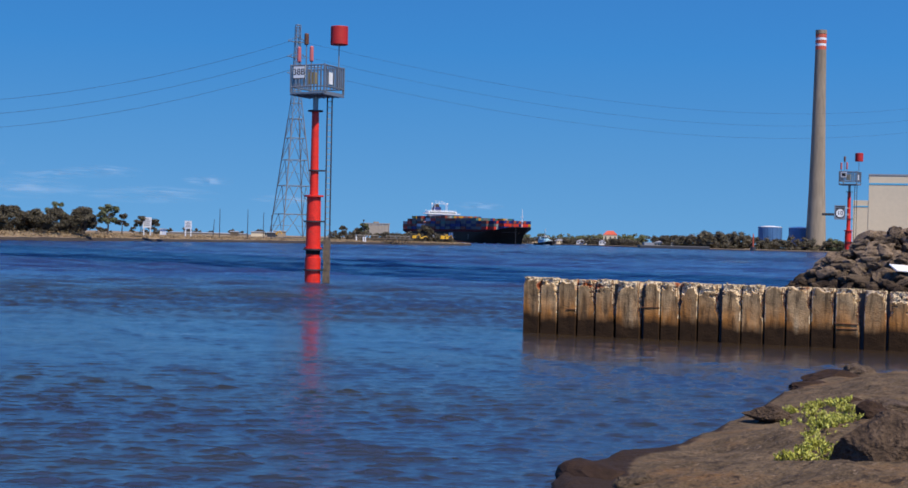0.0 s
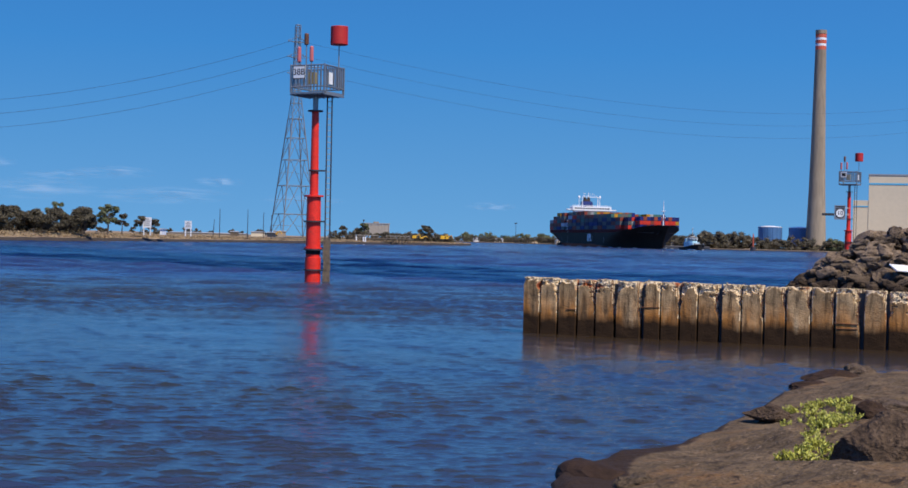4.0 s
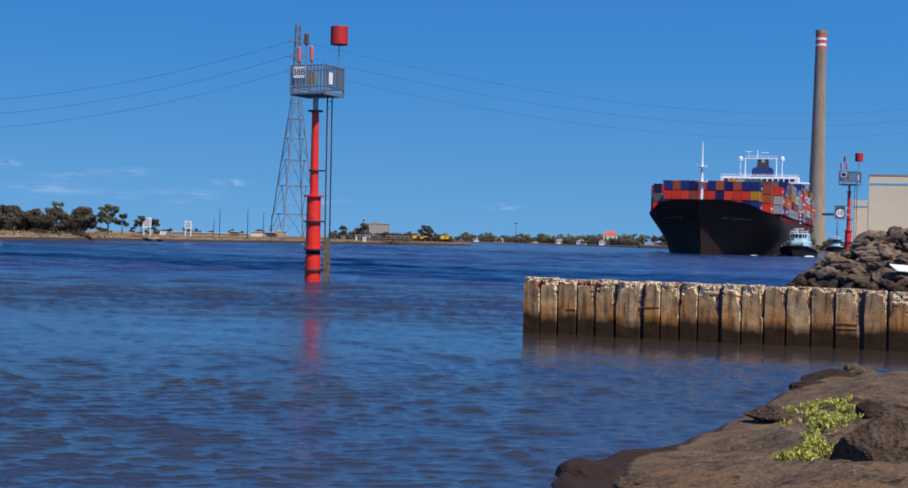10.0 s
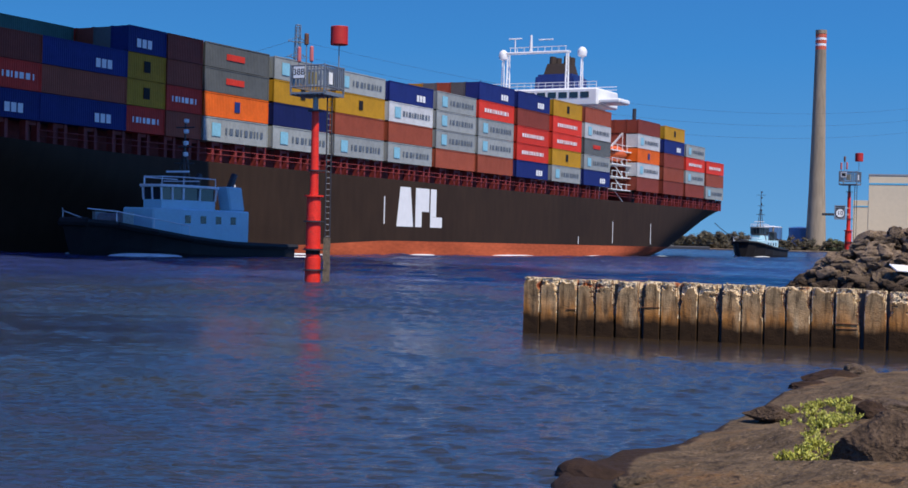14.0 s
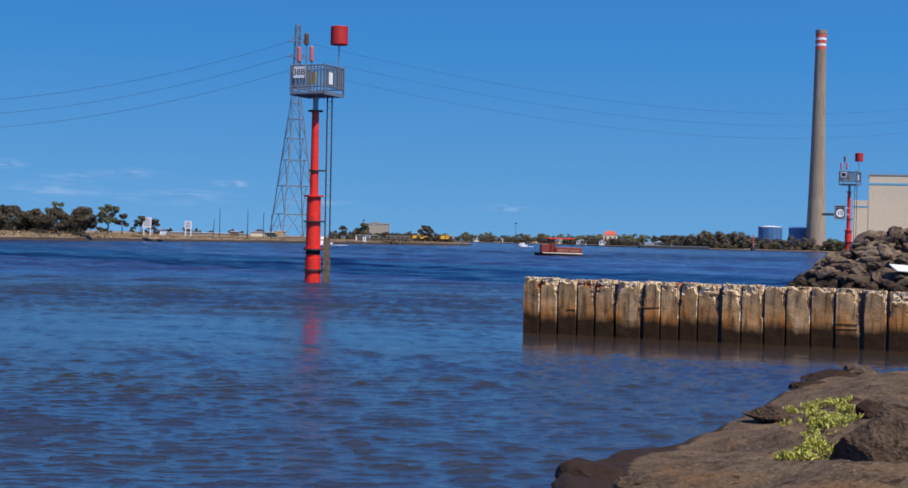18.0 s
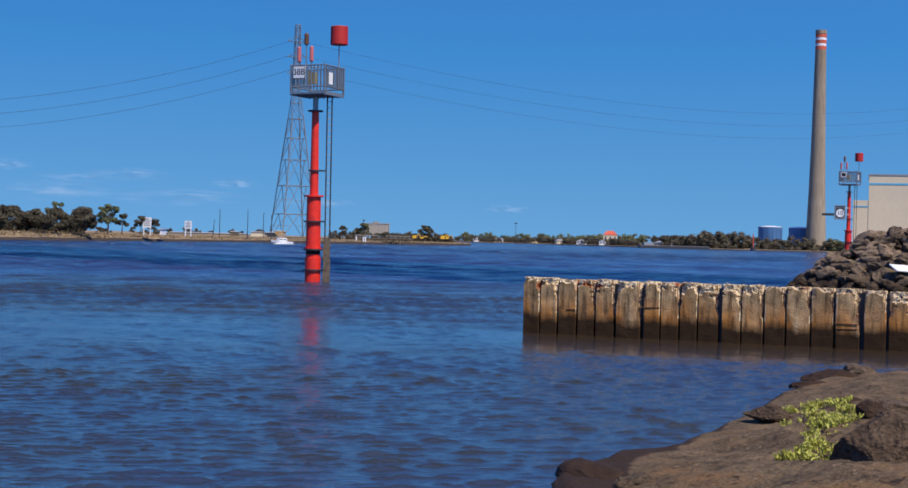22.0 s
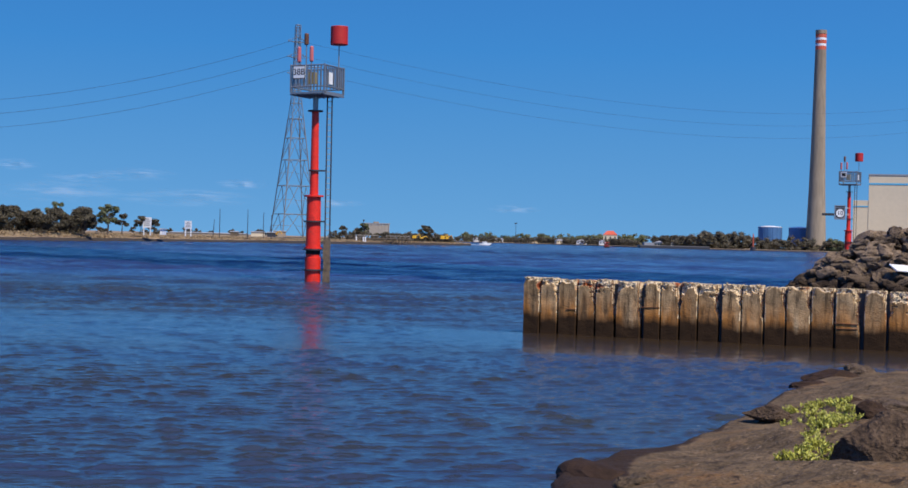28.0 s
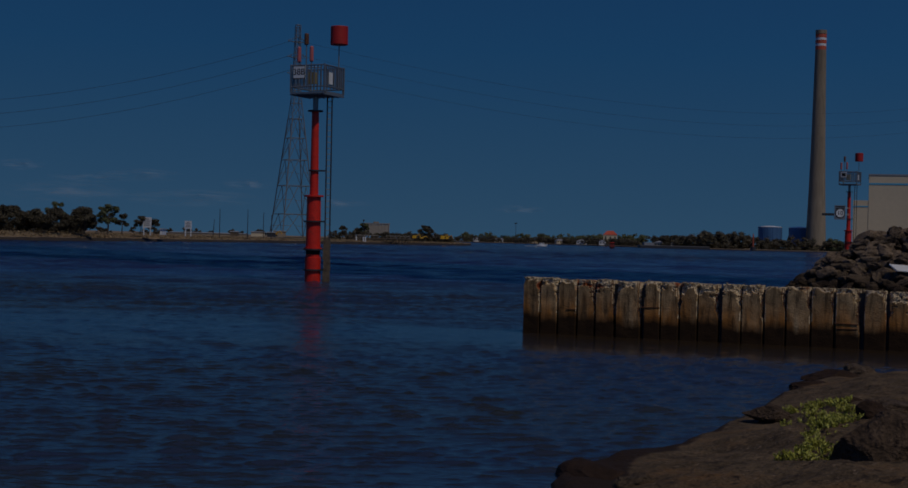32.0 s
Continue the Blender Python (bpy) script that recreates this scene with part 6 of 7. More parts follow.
def build_ship():
    rng = random.Random(77)
    t = thing("container_ship", pose(14.4, 1446.2, 0, 0, 0, -67.6), "large black-hulled container ship loaded with coloured containers", "container ship")
    top = ship_hull(t)
    meshes = {}

    def container(s0, p, z, colour, length=12.19, group_label=""):
        key = (colour, length)
        if key not in meshes:
            meshes[key] = box_mesh(length, BOX_MATS[colour])
        ob = new("container", meshes[key])
        ob.parent = t
        ob.matrix_basis = pose(s0 + length / 2 - 138, p, z)
        return ob

    logo_meshes = {}

    def logo(ob, colour, side, length):
        """Plain marks in the colours of the painted signs."""
        key = (colour, side, length)
        if key not in logo_meshes:
            y = 1.235 * side
            lo, hi = min(y, y + 0.02 * side), max(y, y + 0.02 * side)
            pieces = []
            L2 = length / 2
            fw = 1 if side > 0 else -1
            if colour in ("grey", "white"):
                bm = B()
                x = (L2 - 2.3) * fw
                box(bm, x - 0.8, x + 0.8, lo, hi, 0.6, 2.1)
                pieces.append((mesh_of("logo_square", bm, LOGO_BLUE), "logo_square"))
                bm = B()
                x0, x1 = -L2 + 1.0, L2 - 3.9
                a = x0
                while a < x1:
                    b = a + rng.choice([0.28, 0.5, 0.62])
                    box(bm, min(a * fw, b * fw), max(a * fw, b * fw), lo, hi, 0.95, 1.65)
                    a = b + rng.choice([0.3, 0.4, 0.5])
                pieces.append((mesh_of("lettering", bm, LOGO_DARK), "lettering"))
            elif colour == "red":
                bm = B()
                a = -L2 + length * 0.17
                while a < L2 - length * 0.17:
                    b = a + rng.choice([0.2, 0.4, 0.55])
                    box(bm, a, b, lo, hi, 1.0, 1.6)
                    a = b + rng.choice([0.2, 0.28, 0.34])
                pieces.append((mesh_of("lettering", bm, WHITE), "lettering"))
            elif colour == "blue":
                bm = B()
                a = (-L2 + 3.6) * fw
                for q in range(3):
                    box(bm, a - 1.2 + q * 0.85, a - 0.55 + q * 0.85, lo, hi, 0.55, 1.45)
                pieces.append((mesh_of("lettering", bm, WHITE), "lettering"))
            elif colour == "dark":
                bm = B()
                box(bm, -1.2, 2.2, lo, hi, 1.05, 1.75)
                pieces.append((mesh_of("lettering", bm, BOX_MATS["red"]), "lettering"))
            elif colour in ("yellow", "orange"):
                bm = B()
                box(bm, -0.5, 0.5, lo, hi, 0.8, 2.0)
                pieces.append((mesh_of("lettering", bm, BLACK if colour == "yellow" else FUNNEL_BLUE), "lettering"))
            logo_meshes[key] = pieces
        for me, nm in logo_meshes[key]:
            o = new(nm, me)
            o.parent = ob
            if nm == "lettering":
                tagged(o, kind="stuff")

    TIER, BASE = 2.78, 12.75
    inner_cols = ["brown", "rust", "red", "blue", "dark", "grey", "brown", "green", "yellow"]
    for i, (s0, split, text) in enumerate(BAYS_PORT):
        columns = text.split("|")
        outer = SHIP_B - 1.3 if i < 16 else SHIP_B - 3.79
        length = 12.19 if split == 1 else 6.06
        tiers = 0
        for c, col in enumerate(columns):
            for k, colour in enumerate(col.split()):
                ob = container(s0 + 0.5 + c * 6.3, outer, BASE + TIER * k, colour, length)
                logo(ob, colour, 1, length)
                tiers = max(tiers, k + 1)
        for k, colour in enumerate(BAYS_STAR[i].split()):
            container(s0 + 0.5, -outer, BASE + TIER * k, colour)
        # rows between the outer ones
        for r in range(14 if i < 16 else 12):
            p = -outer + 2.49 * (r + 1)
            hi = tiers if i in (0, 1) else max(tiers, 4 if i > 12 and i < 14 else tiers)
            for k in (range(hi - 1, hi) if i < 16 else range(0, hi)):
                if i == 14 and 8 <= r <= 11:
                    k = hi
                container(s0 + 0.5, p, BASE + TIER * k, rng.choice(inner_cols))
        if i < 16:
            bm = B()
            box(bm, s0 + 0.6 - 138, s0 + 12.5 - 138, -SHIP_B + 2.7, SHIP_B - 2.7, BASE, BASE + TIER * (tiers - 1) - 0.05)
            part("container_block", bm, BOX_MATS["brown"], t)
    # narrower front bay
    front = ["blue red blue", "navy red rust", "brown red blue", "blue brown navy", "red red rust", "brown red blue", "rust navy rust", "blue red navy", "red red rust", "navy red blue", "blue yellow blue"]
    for r, col in enumerate(front):
        p = -11.3 + 2.51 * r
        for k, colour in enumerate(col.split()):
            ob = container(238.6, p, 13.15 + TIER * k, colour)
            if r == len(front) - 1:
                logo(ob, colour, 1, 12.19)
    # hatch coaming and red lashing posts
    bm = B()
    box(bm, 2 - 138, 54 - 138, -SHIP_B + 2.4, SHIP_B - 2.4, 10.3, 12.7)
    box(bm, 69 - 138, 226 - 138, -SHIP_B + 2.4, SHIP_B - 2.4, 10.3, 12.7)
    box(bm, 226.1 - 138, 239 - 138, -SHIP_B + 4.4, SHIP_B - 4.4, 10.3, 12.7)
    part("hatch_coaming", bm, DECK_RED, t)
    bm = B()
    box(bm, 237.5 - 138, 251 - 138, -11.0, 11.0, 11.5, 13.1)
    part("forward_hatch", bm, DECK_RED, t)
    post_me = None
    for i, (s0, split, text) in enumerate(BAYS_PORT):
        for side in (1, -1):
            for ds in (0.4, 4.6, 8.9):
                if post_me is None:
                    b2 = B()
                    box(b2, -0.95, -0.55, -0.5, 0.3, 0, 2.35)
                    box(b2, 0.55, 0.95, -0.5, 0.3, 0, 2.35)
                    box(b2, -0.54, 0.54, -0.4, 0.2, 1.95, 2.34)
                    post_me = mesh_of("lashing_post", b2, DECK_RED)
                ob = new("lashing_post", post_me)
                ob.parent = t
                ob.matrix_basis = pose(s0 + ds + 0.6 - 138, side * (SHIP_B - 0.9 - (2.4 if i == 16 else 0)), 10.38)
    bm = B()
    for side in (1, -1):
        for z in (11.3, 11.85):
            rod(bm, (4 - 138, side * (SHIP_B - 0.15), z), (215 - 138, side * (SHIP_B - 0.15), z), 0.05, n=4)
    part("side_rail", bm, DECK_RED, t)
    # stern frame under the overhanging stack
    bm = B()
    box(bm, 0 - 138, 8 - 138, -SHIP_B + 1, SHIP_B - 1, 12.2, 12.7)
    for p in (-18, -9, 0, 9, 18):
        rod(bm, (4 - 138, p, 10.4), (3 - 138, p, 12.3), 0.25, n=6)
        rod(bm, (7 - 138, p, 10.4), (7 - 138, p, 12.3), 0.25, n=6)
    part("stern_frame", bm, DARK_STEEL, t)
    # accommodation block
    house = new("bridge_house")
    house.parent = t
    house.matrix_basis = pose(-138, 0, 0)
    bm = B()
    box(bm, 56.5, 66.5, -13.5, 13.5, 10.3, 28.3)
    bevel(bm, 0.2)
    part("house_block", bm, WHITE, house, "white accommodation block")
    bm = B()
    box(bm, 57, 67.5, -16, 16, 28.31, 31.6)
    bevel(bm, 0.25)
    part("wheelhouse", bm, WHITE, house)
    for y0, y1 in ((-20.3, -16.01), (16.01, 20.3)):
        bm = B()
        box(bm, 61.5, 66.8, y0, y1, 28.7, 29.6)
        bevel(bm, 0.25)
        part("bridge_wing", bm, WHITE, house, "white open bridge wing")
    for k in range(13):
        bm = B()
        box(bm, 67.46, 67.56, -14.4 + 2.25 * k, -12.7 + 2.25 * k, 29.8, 30.9)
        part("window", bm, GLASS, house)
    bm = B()
    for y in (-12, 12):
        rod(bm, (67, y, 31.7), (67, y, 32.8), 0.06, n=5)
    for z in (32.2, 32.8):
        rod(bm, (67.3, -15.8, z), (67.3, 15.8, z), 0.07, n=5)
        rod(bm, (57.3, -15.8, z), (57.3, 15.8, z), 0.07, n=5)
    for k in range(22):
        rod(bm, (67.3, -15.8 + 1.5 * k, 31.6), (67.3, -15.8 + 1.5 * k, 32.8), 0.05, n=4)
    part("roof_rail", bm, WHITE, house)
    for p in (-8.6, 8.6):
        bm = B()
        for dx in (-0.6, 0.6):
            rod(bm, (57.9 + dx, p, 31.6), (57.9 + dx * 0.5, p, 38.8), 0.14, n=6)
        for q in range(5):
            rod(bm, (57.3 + 0.05 * q, p, 32.4 + 1.4 * q), (58.5 - 0.05 * q, p, 33.1 + 1.4 * q), 0.07, n=4)
        part("dome_stand", bm, WHITE, house)
        bm = B()
        lathe(bm, [(0.4, 38.8), (0.82, 39.0), (0.95, 39.7), (0.82, 40.3), (0.4, 40.7), (0.1, 40.8)], 16, 57.9, p)
        part("radar_dome", bm, WHITE, house, "white radar dome", True)
    bm = B()
    for p in (-6.4, 6.4):
        for dx in (-0.7, 0.7):
            rod(bm, (60 + dx, p, 31.6), (60 + dx * 0.6, p, 39.6), 0.17, n=6)
        for q in range(6):
            rod(bm, (59.4, p, 32.0 + 1.25 * q), (60.6, p, 32.6 + 1.25 * q), 0.08, n=4)
    for dx in (-0.5, 0.5):
        rod(bm, (60 + dx, -6.8, 39.7), (60 + dx, 6.8, 39.7), 0.2, n=6)
    for q in range(12):
        rod(bm, (59.5, -6.6 + 1.1 * q, 39.7), (60.5, -6.05 + 1.1 * q, 39.7), 0.07, n=4)
    rod(bm, (60, -6.2, 40.8), (60, 6.2, 40.8), 0.08, n=5)
    for k in range(9):
        rod(bm, (60, -6 + 1.5 * k, 39.8), (60, -6 + 1.5 * k, 40.8), 0.06, n=4)
    rod(bm, (60, -1.5, 40), (60, -1.5, 43.2), 0.35, 0.2, 6)
    rod(bm, (60, -5, 40), (60, -5, 42.6), 0.12, n=6)
    rod(bm, (60, -6.4, 42.6), (60, -3.6, 42.6), 0.14, n=6)
    rod(bm, (60, 0.2, 42.2), (60, 3.2, 42.2), 0.14, n=6)
    part("radar_mast", bm, WHITE, house, "white gantry radar mast")
    bm = B()
    box(bm, 44.5, 52.5, -4.6, 4.6, 27.0, 36.4, 0.92)
    bevel(bm, 0.5, 2)
    part("funnel", bm, FUNNEL_BLUE, house, "dark blue funnel")
    bm = B()
    soot = material("sooty_exhaust", (0.035, 0.022, 0.016), 0.8)
    box(bm, 45.5, 51.5, -2.6, 2.6, 36.3, 38.6, 0.8)
    part("exhaust_casing", bm, soot, house, "sooty brown exhaust casing")
    for dx, dy in ((47, -1.5), (47, 1.5), (49.5, -1.6), (49.5, 1.6)):
        bm = B()
        rod(bm, (dx, dy, 36.2), (dx - 0.4, dy, 40.2), 0.8, 0.7, 10)
        part("exhaust_pipe", bm, soot, house)
    bm = B()
    box(bm, 43.0, 54.5, -9, 9, 10.3, 27.0)
    part("engine_casing", bm, WHITE, house)
    # lifeboat, ladders and galleries on the port side
    for side in (1, -1):
        boat = new("lifeboat")
        boat.parent = t
        boat.matrix_basis = pose(60.5 - 138, side * 17.2, 19.6)
        bm = B()
        bmesh.ops.create_uvsphere(bm, u_segments=18, v_segments=10, radius=1.0, matrix=Matrix.Diagonal((4.4, 1.5, 1.5, 1)))
        part("lifeboat_hull", bm, ORANGE, boat, "orange enclosed lifeboat", True)
        bm = B()
        for x in (-3.4, 3.4):
            rod(bm, (x, -side * 3.0, 1.0), (x, 0.0, 4.2), 0.22, n=6)
            rod(bm, (x, -side * 3.0, -9), (x, -side * 3.0, 1.0), 0.22, n=6)
            rod(bm, (x, 0, 4.2), (x, 0, 1.2), 0.06, n=4)
        part("davit", bm, WHITE, boat)
        bm = B()
        for z in (-7.0, -4.6, -2.2, 0.4):
            box(bm, -5.2, 5.2, min(-side * 3.2, side * 1.4), max(-side * 3.2, side * 1.4), z, z + 0.18)
            for x in (-5, -2.5, 0, 2.5, 5):
                rod(bm, (x, side * 1.35, z + 0.18), (x, side * 1.35, z + 1.2), 0.06, n=4)
            rod(bm, (-5, side * 1.35, z + 1.2), (5, side * 1.35, z + 1.2), 0.06, n=4)
        for z0, z1 in ((-9.2, -7), (-7, -4.6), (-4.6, -2.2), (-2.2, 0.4)):
            rod(bm, (-3, side * 0.6, z0), (2, side * 0.6, z1), 0.12, n=5)
        part("gallery", bm, WHITE, boat, "white open stair galleries")
    # crane post behind the house
    bm = B()
    rod(bm, (52 - 138, 17.5, 10.4), (52 - 138, 17.5, 29.0), 0.5, 0.4, 8)
    part("crane_post", bm, DARK_STEEL, t)
    # foremast
    mast = new("foremast")
    mast.parent = t
    mast.matrix_basis = pose(263.5 - 138, 0, 0)
    bm = B()
    rod(bm, (0, 0, 14.6), (0, 0, 25.5), 0.46, 0.34, 10)
    rod(bm, (0, 0, 25.5), (0, 0, 32.0), 0.32, 0.14, 8)
    part("mast_tube", bm, WHITE, mast)
    for z, r in ((20.6, 1.7), (24.8, 1.4)):
        bm = B()
        lathe(bm, [(0.4, z - 0.35), (r, z - 0.05), (r, z + 0.12), (0.4, z + 0.12)], 12)
        for a in range(6):
            rod(bm, (r * math.cos(a), r * math.sin(a), z), (r * math.cos(a), r * math.sin(a), z + 0.9), 0.05, n=4)
        part("mast_platform", bm, WHITE, mast)
    bm = B()
    for s, p in ((262, 8.5), (266, 6.5), (270, 4), (258, 10.5), (274, 1.8)):
        for sg in (1, -1):
            z = top(s)
            rod(bm, (s - 263.5, sg * p, z - 0.2), (s - 263.5, sg * p, z + 1.1), 0.07, n=5)
    part("bow_stanchion", bm, DARK_STEEL, mast)
    # anchor hanging at the stem
    for side in (-1,):
        bm = B()
        rod(bm, (0, 0, 0.6), (0, 0, -2.4), 0.42, n=8)
        rod(bm, (-1.3, 0, -1.2), (0, 0, -2.6), 0.5, 0.6, 8)
        rod(bm, (1.3, 0, -1.2), (0, 0, -2.6), 0.5, 0.6, 8)
        a = part("anchor", bm, HULL, t)
        a.matrix_basis = pose(266.2 - 138, side * 3.4, 11.2, side * 35, 0, 0)
    # painted marks on the side: plain white shapes
    for side in (1, -1):
        y0, y1 = (SHIP_B + 0.01, SHIP_B + 0.04) if side > 0 else (-SHIP_B - 0.04, -SHIP_B - 0.01)
        fw = 1 if side > 0 else -1
        c = 140.6 - 138
        for name, pts in (("logo_mark", ((6.6, 4.0), (2.0, 4.0), (2.9, 9.5), (5.7, 9.5))), ("logo_mark", ((1.4, 4.0), (-0.4, 4.0), (-0.4, 9.5), (1.4, 9.5))), ("logo_mark", ((-0.42, 6.2), (-2.5, 6.2), (-2.5, 9.5), (-0.42, 9.5))), ("logo_mark", ((-2.9, 4.0), (-6.4, 4.0), (-6.4, 5.5), (-2.9, 5.5))), ("logo_mark", ((-2.9, 5.52), (-4.6, 5.52), (-4.6, 9.5), (-2.9, 9.5)))):
            bm = B()
            lo = [bm.verts.new((c + x * fw, y0, z)) for x, z in pts]
            hi = [bm.verts.new((c + x * fw, y1, z)) for x, z in pts]
            bm.faces.new(lo)
            bm.faces.new(hi[::-1])
            for i in range(4):
                j = (i + 1) % 4
                bm.faces.new((lo[i], lo[j], hi[j], hi[i]))
            bmesh.ops.recalc_face_normals(bm, faces=bm.faces)
            part(name, bm, WHITE, t)
        for s, z0, z1 in ((150.5, 4.3, 8.0), (68, 2.5, 6.5), (48, 2.5, 6.5), (84, 2.2, 3.5), (184, 3.5, 8)):
            bm = B()
            box(bm, s - 138 - 0.12, s - 138 + 0.12, y0, y1, z0, z1)
            part("draught_mark", bm, WHITE, t)
    # ship's name as plain bars on both bows
    for side in (1, -1):
        for k in range(13):
            if k == 3:
                continue
            s, z = 260.0 - 1.05 * k, 10.5
            bm = B()
            box(bm, -0.30, 0.30, -0.05, 0.05, -0.35, 0.35)
            b, out, back = bow_side(s, z, top)
            o = part("name_bar", bm, NAME_GREY, t)
            o.matrix_basis = pose(s - 138, side * (b + 0.03), z, side * -math.degrees(math.atan(out)), 0, side * math.degrees(math.atan(back)))
    # foam along the waterline
    rng = random.Random(3)
    for s, p, l in ((243, 13.3, 3.5), (222, 18.7, 3.0), (203, 20.1, 5), (172, 20.15, 7), (140, 20.15, 4), (110, 20.15, 8), (75, 20.1, 5), (40, 19.8, 4)):
        for sg in (1, -1):
            bm = B()
            bmesh.ops.create_icosphere(bm, subdivisions=2, radius=1.0, matrix=Matrix.Diagonal((l, 0.5, 0.16, 1)))
            o = part("foam_streak", bm, FOAM, t)
            o.matrix_basis = pose(s - 138, sg * p, 0.04, 0, 0, -sg * (10 if s > 215 else 0))
    return t


ship = build_ship()


# ---- tugs and small boats ----
def loft(bm, stations):
    """Hull from stations of (x, keel half-width, deck half-width, keel z, deck z)."""
    rings = []
    for x, bw, bd, z0, z1 in stations:
        rings.append([bm.verts.new(p) for p in ((x, -bw, z0), (x, -(bw + bd) / 2 * 1.05, (z0 + z1) / 2), (x, -bd, z1), (x, bd, z1), (x, (bw + bd) / 2 * 1.05, (z0 + z1) / 2), (x, bw, z0))])
    for a, b in zip(rings, rings[1:]):
        for i in range(6):
            j = (i + 1) % 6
            bm.faces.new((a[i], b[i], b[j], a[j]))
    bm.faces.new(rings[0])
    bm.faces.new(rings[-1][::-1])
    bmesh.ops.recalc_face_normals(bm, faces=bm.faces)
    return bm


def build_tug(mast_top, label, tall):
    t = thing("tugboat", pose(0, 0, 0), label, "tugboat", "tugboats with the ship")
    bm = B()
    up = 1.1 if tall else 0.0
    loft(bm, [(-15.5, 3.6, 4.4, -1.5, 1.5 + up), (-12, 4.8, 5.3, -1.5, 1.5 + up), (-2, 5.0, 5.5, -1.5, 1.7 + up), (5, 4.8, 5.5, -1.5, 2.2 + up), (10, 3.6, 5.0, -1.5, 2.8 + up), (14, 1.6, 3.6, -1.2, 3.4 + up), (16, 0.4, 1.8, -0.5, 3.6 + up)])
    part("hull", bm, BLACK, t, "black tug hull")
    path = [(x, y, z + up) for x, y, z in ((-15.6, 4.4, 1.2), (-12, 5.4, 1.2), (-2, 5.6, 1.4), (5, 5.6, 1.9), (10, 5.1, 2.5), (14, 3.7, 3.1), (16.1, 1.7, 3.3))]
    for sg in (1, -1):
        for a, b in zip(path, path[1:]):
            bm = B()
            rod(bm, (a[0], sg * a[1], a[2]), (b[0], sg * b[1], b[2]), 0.32, n=6)
            part("fender", bm, RUBBER, t, "black rubber fender")
    bm = B()
    rod(bm, (16.1, -1.7, 3.3 + up), (16.1, 1.7, 3.3 + up), 0.45, n=8)
    part("fender", bm, RUBBER, t, "black rubber fender")
    bm = B()
    nose = 0.0 if tall else 2.2
    prism(bm, [(-7.5, -3.6), (6.5 - nose, -3.6), (9.0 - nose, -2.0), (9.0 - nose, 2.0), (6.5 - nose, 3.6), (-7.5, 3.6)], 1.5, 5.0)
    bevel(bm, 0.15)
    part("deckhouse", bm, TUG_BLUE, t, "pale blue and white deckhouse")
    for sg in (1, -1):
        for k in range(4):
            bm = B()
            box(bm, -5 + 2.6 * k, -4.1 + 2.6 * k, min(sg * 3.58, sg * 3.64), max(sg * 3.58, sg * 3.64), 3.5, 4.3)
            part("porthole", bm, GLASS, t)
    z = 5.0 if not tall else 6.0
    if tall:
        bm = B()
        prism(bm, [(-2.2, -2.0), (2.4, -2.0), (3.4, -1.1), (3.4, 1.1), (2.4, 2.0), (-2.2, 2.0)], 5.01, 6.4)
        bevel(bm, 0.12)
        part("upper_deckhouse", bm, TUG_BLUE, t)
        for x, y in ((-2.4, -2.4), (-2.4, 2.4), (3.0, -2.4), (3.0, 2.4)):
            bm = B()
            rod(bm, (x * 1.5, y * 1.35, 5.0), (x, y, 6.4), 0.12, n=5)
            part("strut", bm, DARK_STEEL, t)
        z = 6.4
    k = 0.78 if tall else 1.0
    outline = [(x * k, y * k) for x, y in ((-2.6, -2.6), (2.8, -2.6), (4.6, -1.2), (4.6, 1.2), (2.8, 2.6), (-2.6, 2.6))]
    bm = B()
    low = 0.45 if tall else 0.9
    prism(bm, outline, z + 0.01, z + low)
    part("wheelhouse_base", bm, DARK_STEEL if tall else TUG_BLUE, t)
    bm = B()
    prism(bm, [(x * 0.97, y * 0.97) for x, y in outline], z + low + 0.01, z + 2.2)
    part("wheelhouse_glazing", bm, GLASS, t, "dark wheelhouse windows all round")
    for i in range(6):
        (x0, y0), (x1, y1) = outline[i], outline[(i + 1) % 6]
        for f in (0, 0.5):
            bm = B()
            x, y = x0 + (x1 - x0) * f, y0 + (y1 - y0) * f
            rod(bm, (x, y, z + low), (x * 1.03, y * 1.03, z + 2.2), 0.12, n=5)
            part("mullion", bm, DARK_STEEL if tall else WHITE, t)
    bm = B()
    prism(bm, [(x * 1.12, y * 1.12) for x, y in outline], z + 2.21, z + 2.5)
    bevel(bm, 0.08)
    part("wheelhouse_roof", bm, ROOF_GREY if tall else WHITE, t)
    bm = B()
    for x, y in outline:
        rod(bm, (x, y, z + 2.5), (x, y, z + 3.3), 0.06, n=4)
    for (x0, y0), (x1, y1) in zip(outline, outline[1:]):
        rod(bm, (x0, y0, z + 3.3), (x1, y1, z + 3.3), 0.06, n=4)
    part("roof_rail", bm, WHITE, t)
    for sg in (1, -1):
        bm = B()
        prism(bm, [(-7.2, sg * 2.4 - 0.8), (-4.6, sg * 2.4 - 0.8), (-4.6, sg * 2.4 + 0.8), (-7.2, sg * 2.4 + 0.8)], 5.01, 7.6)
        bevel(bm, 0.15)
        for v in bm.verts:
            if v.co.z > 6:
                v.co.x += 0.6
        f = part("funnel", bm, DARK_STEEL if tall else TUG_BLUE, t)
        bm = B()
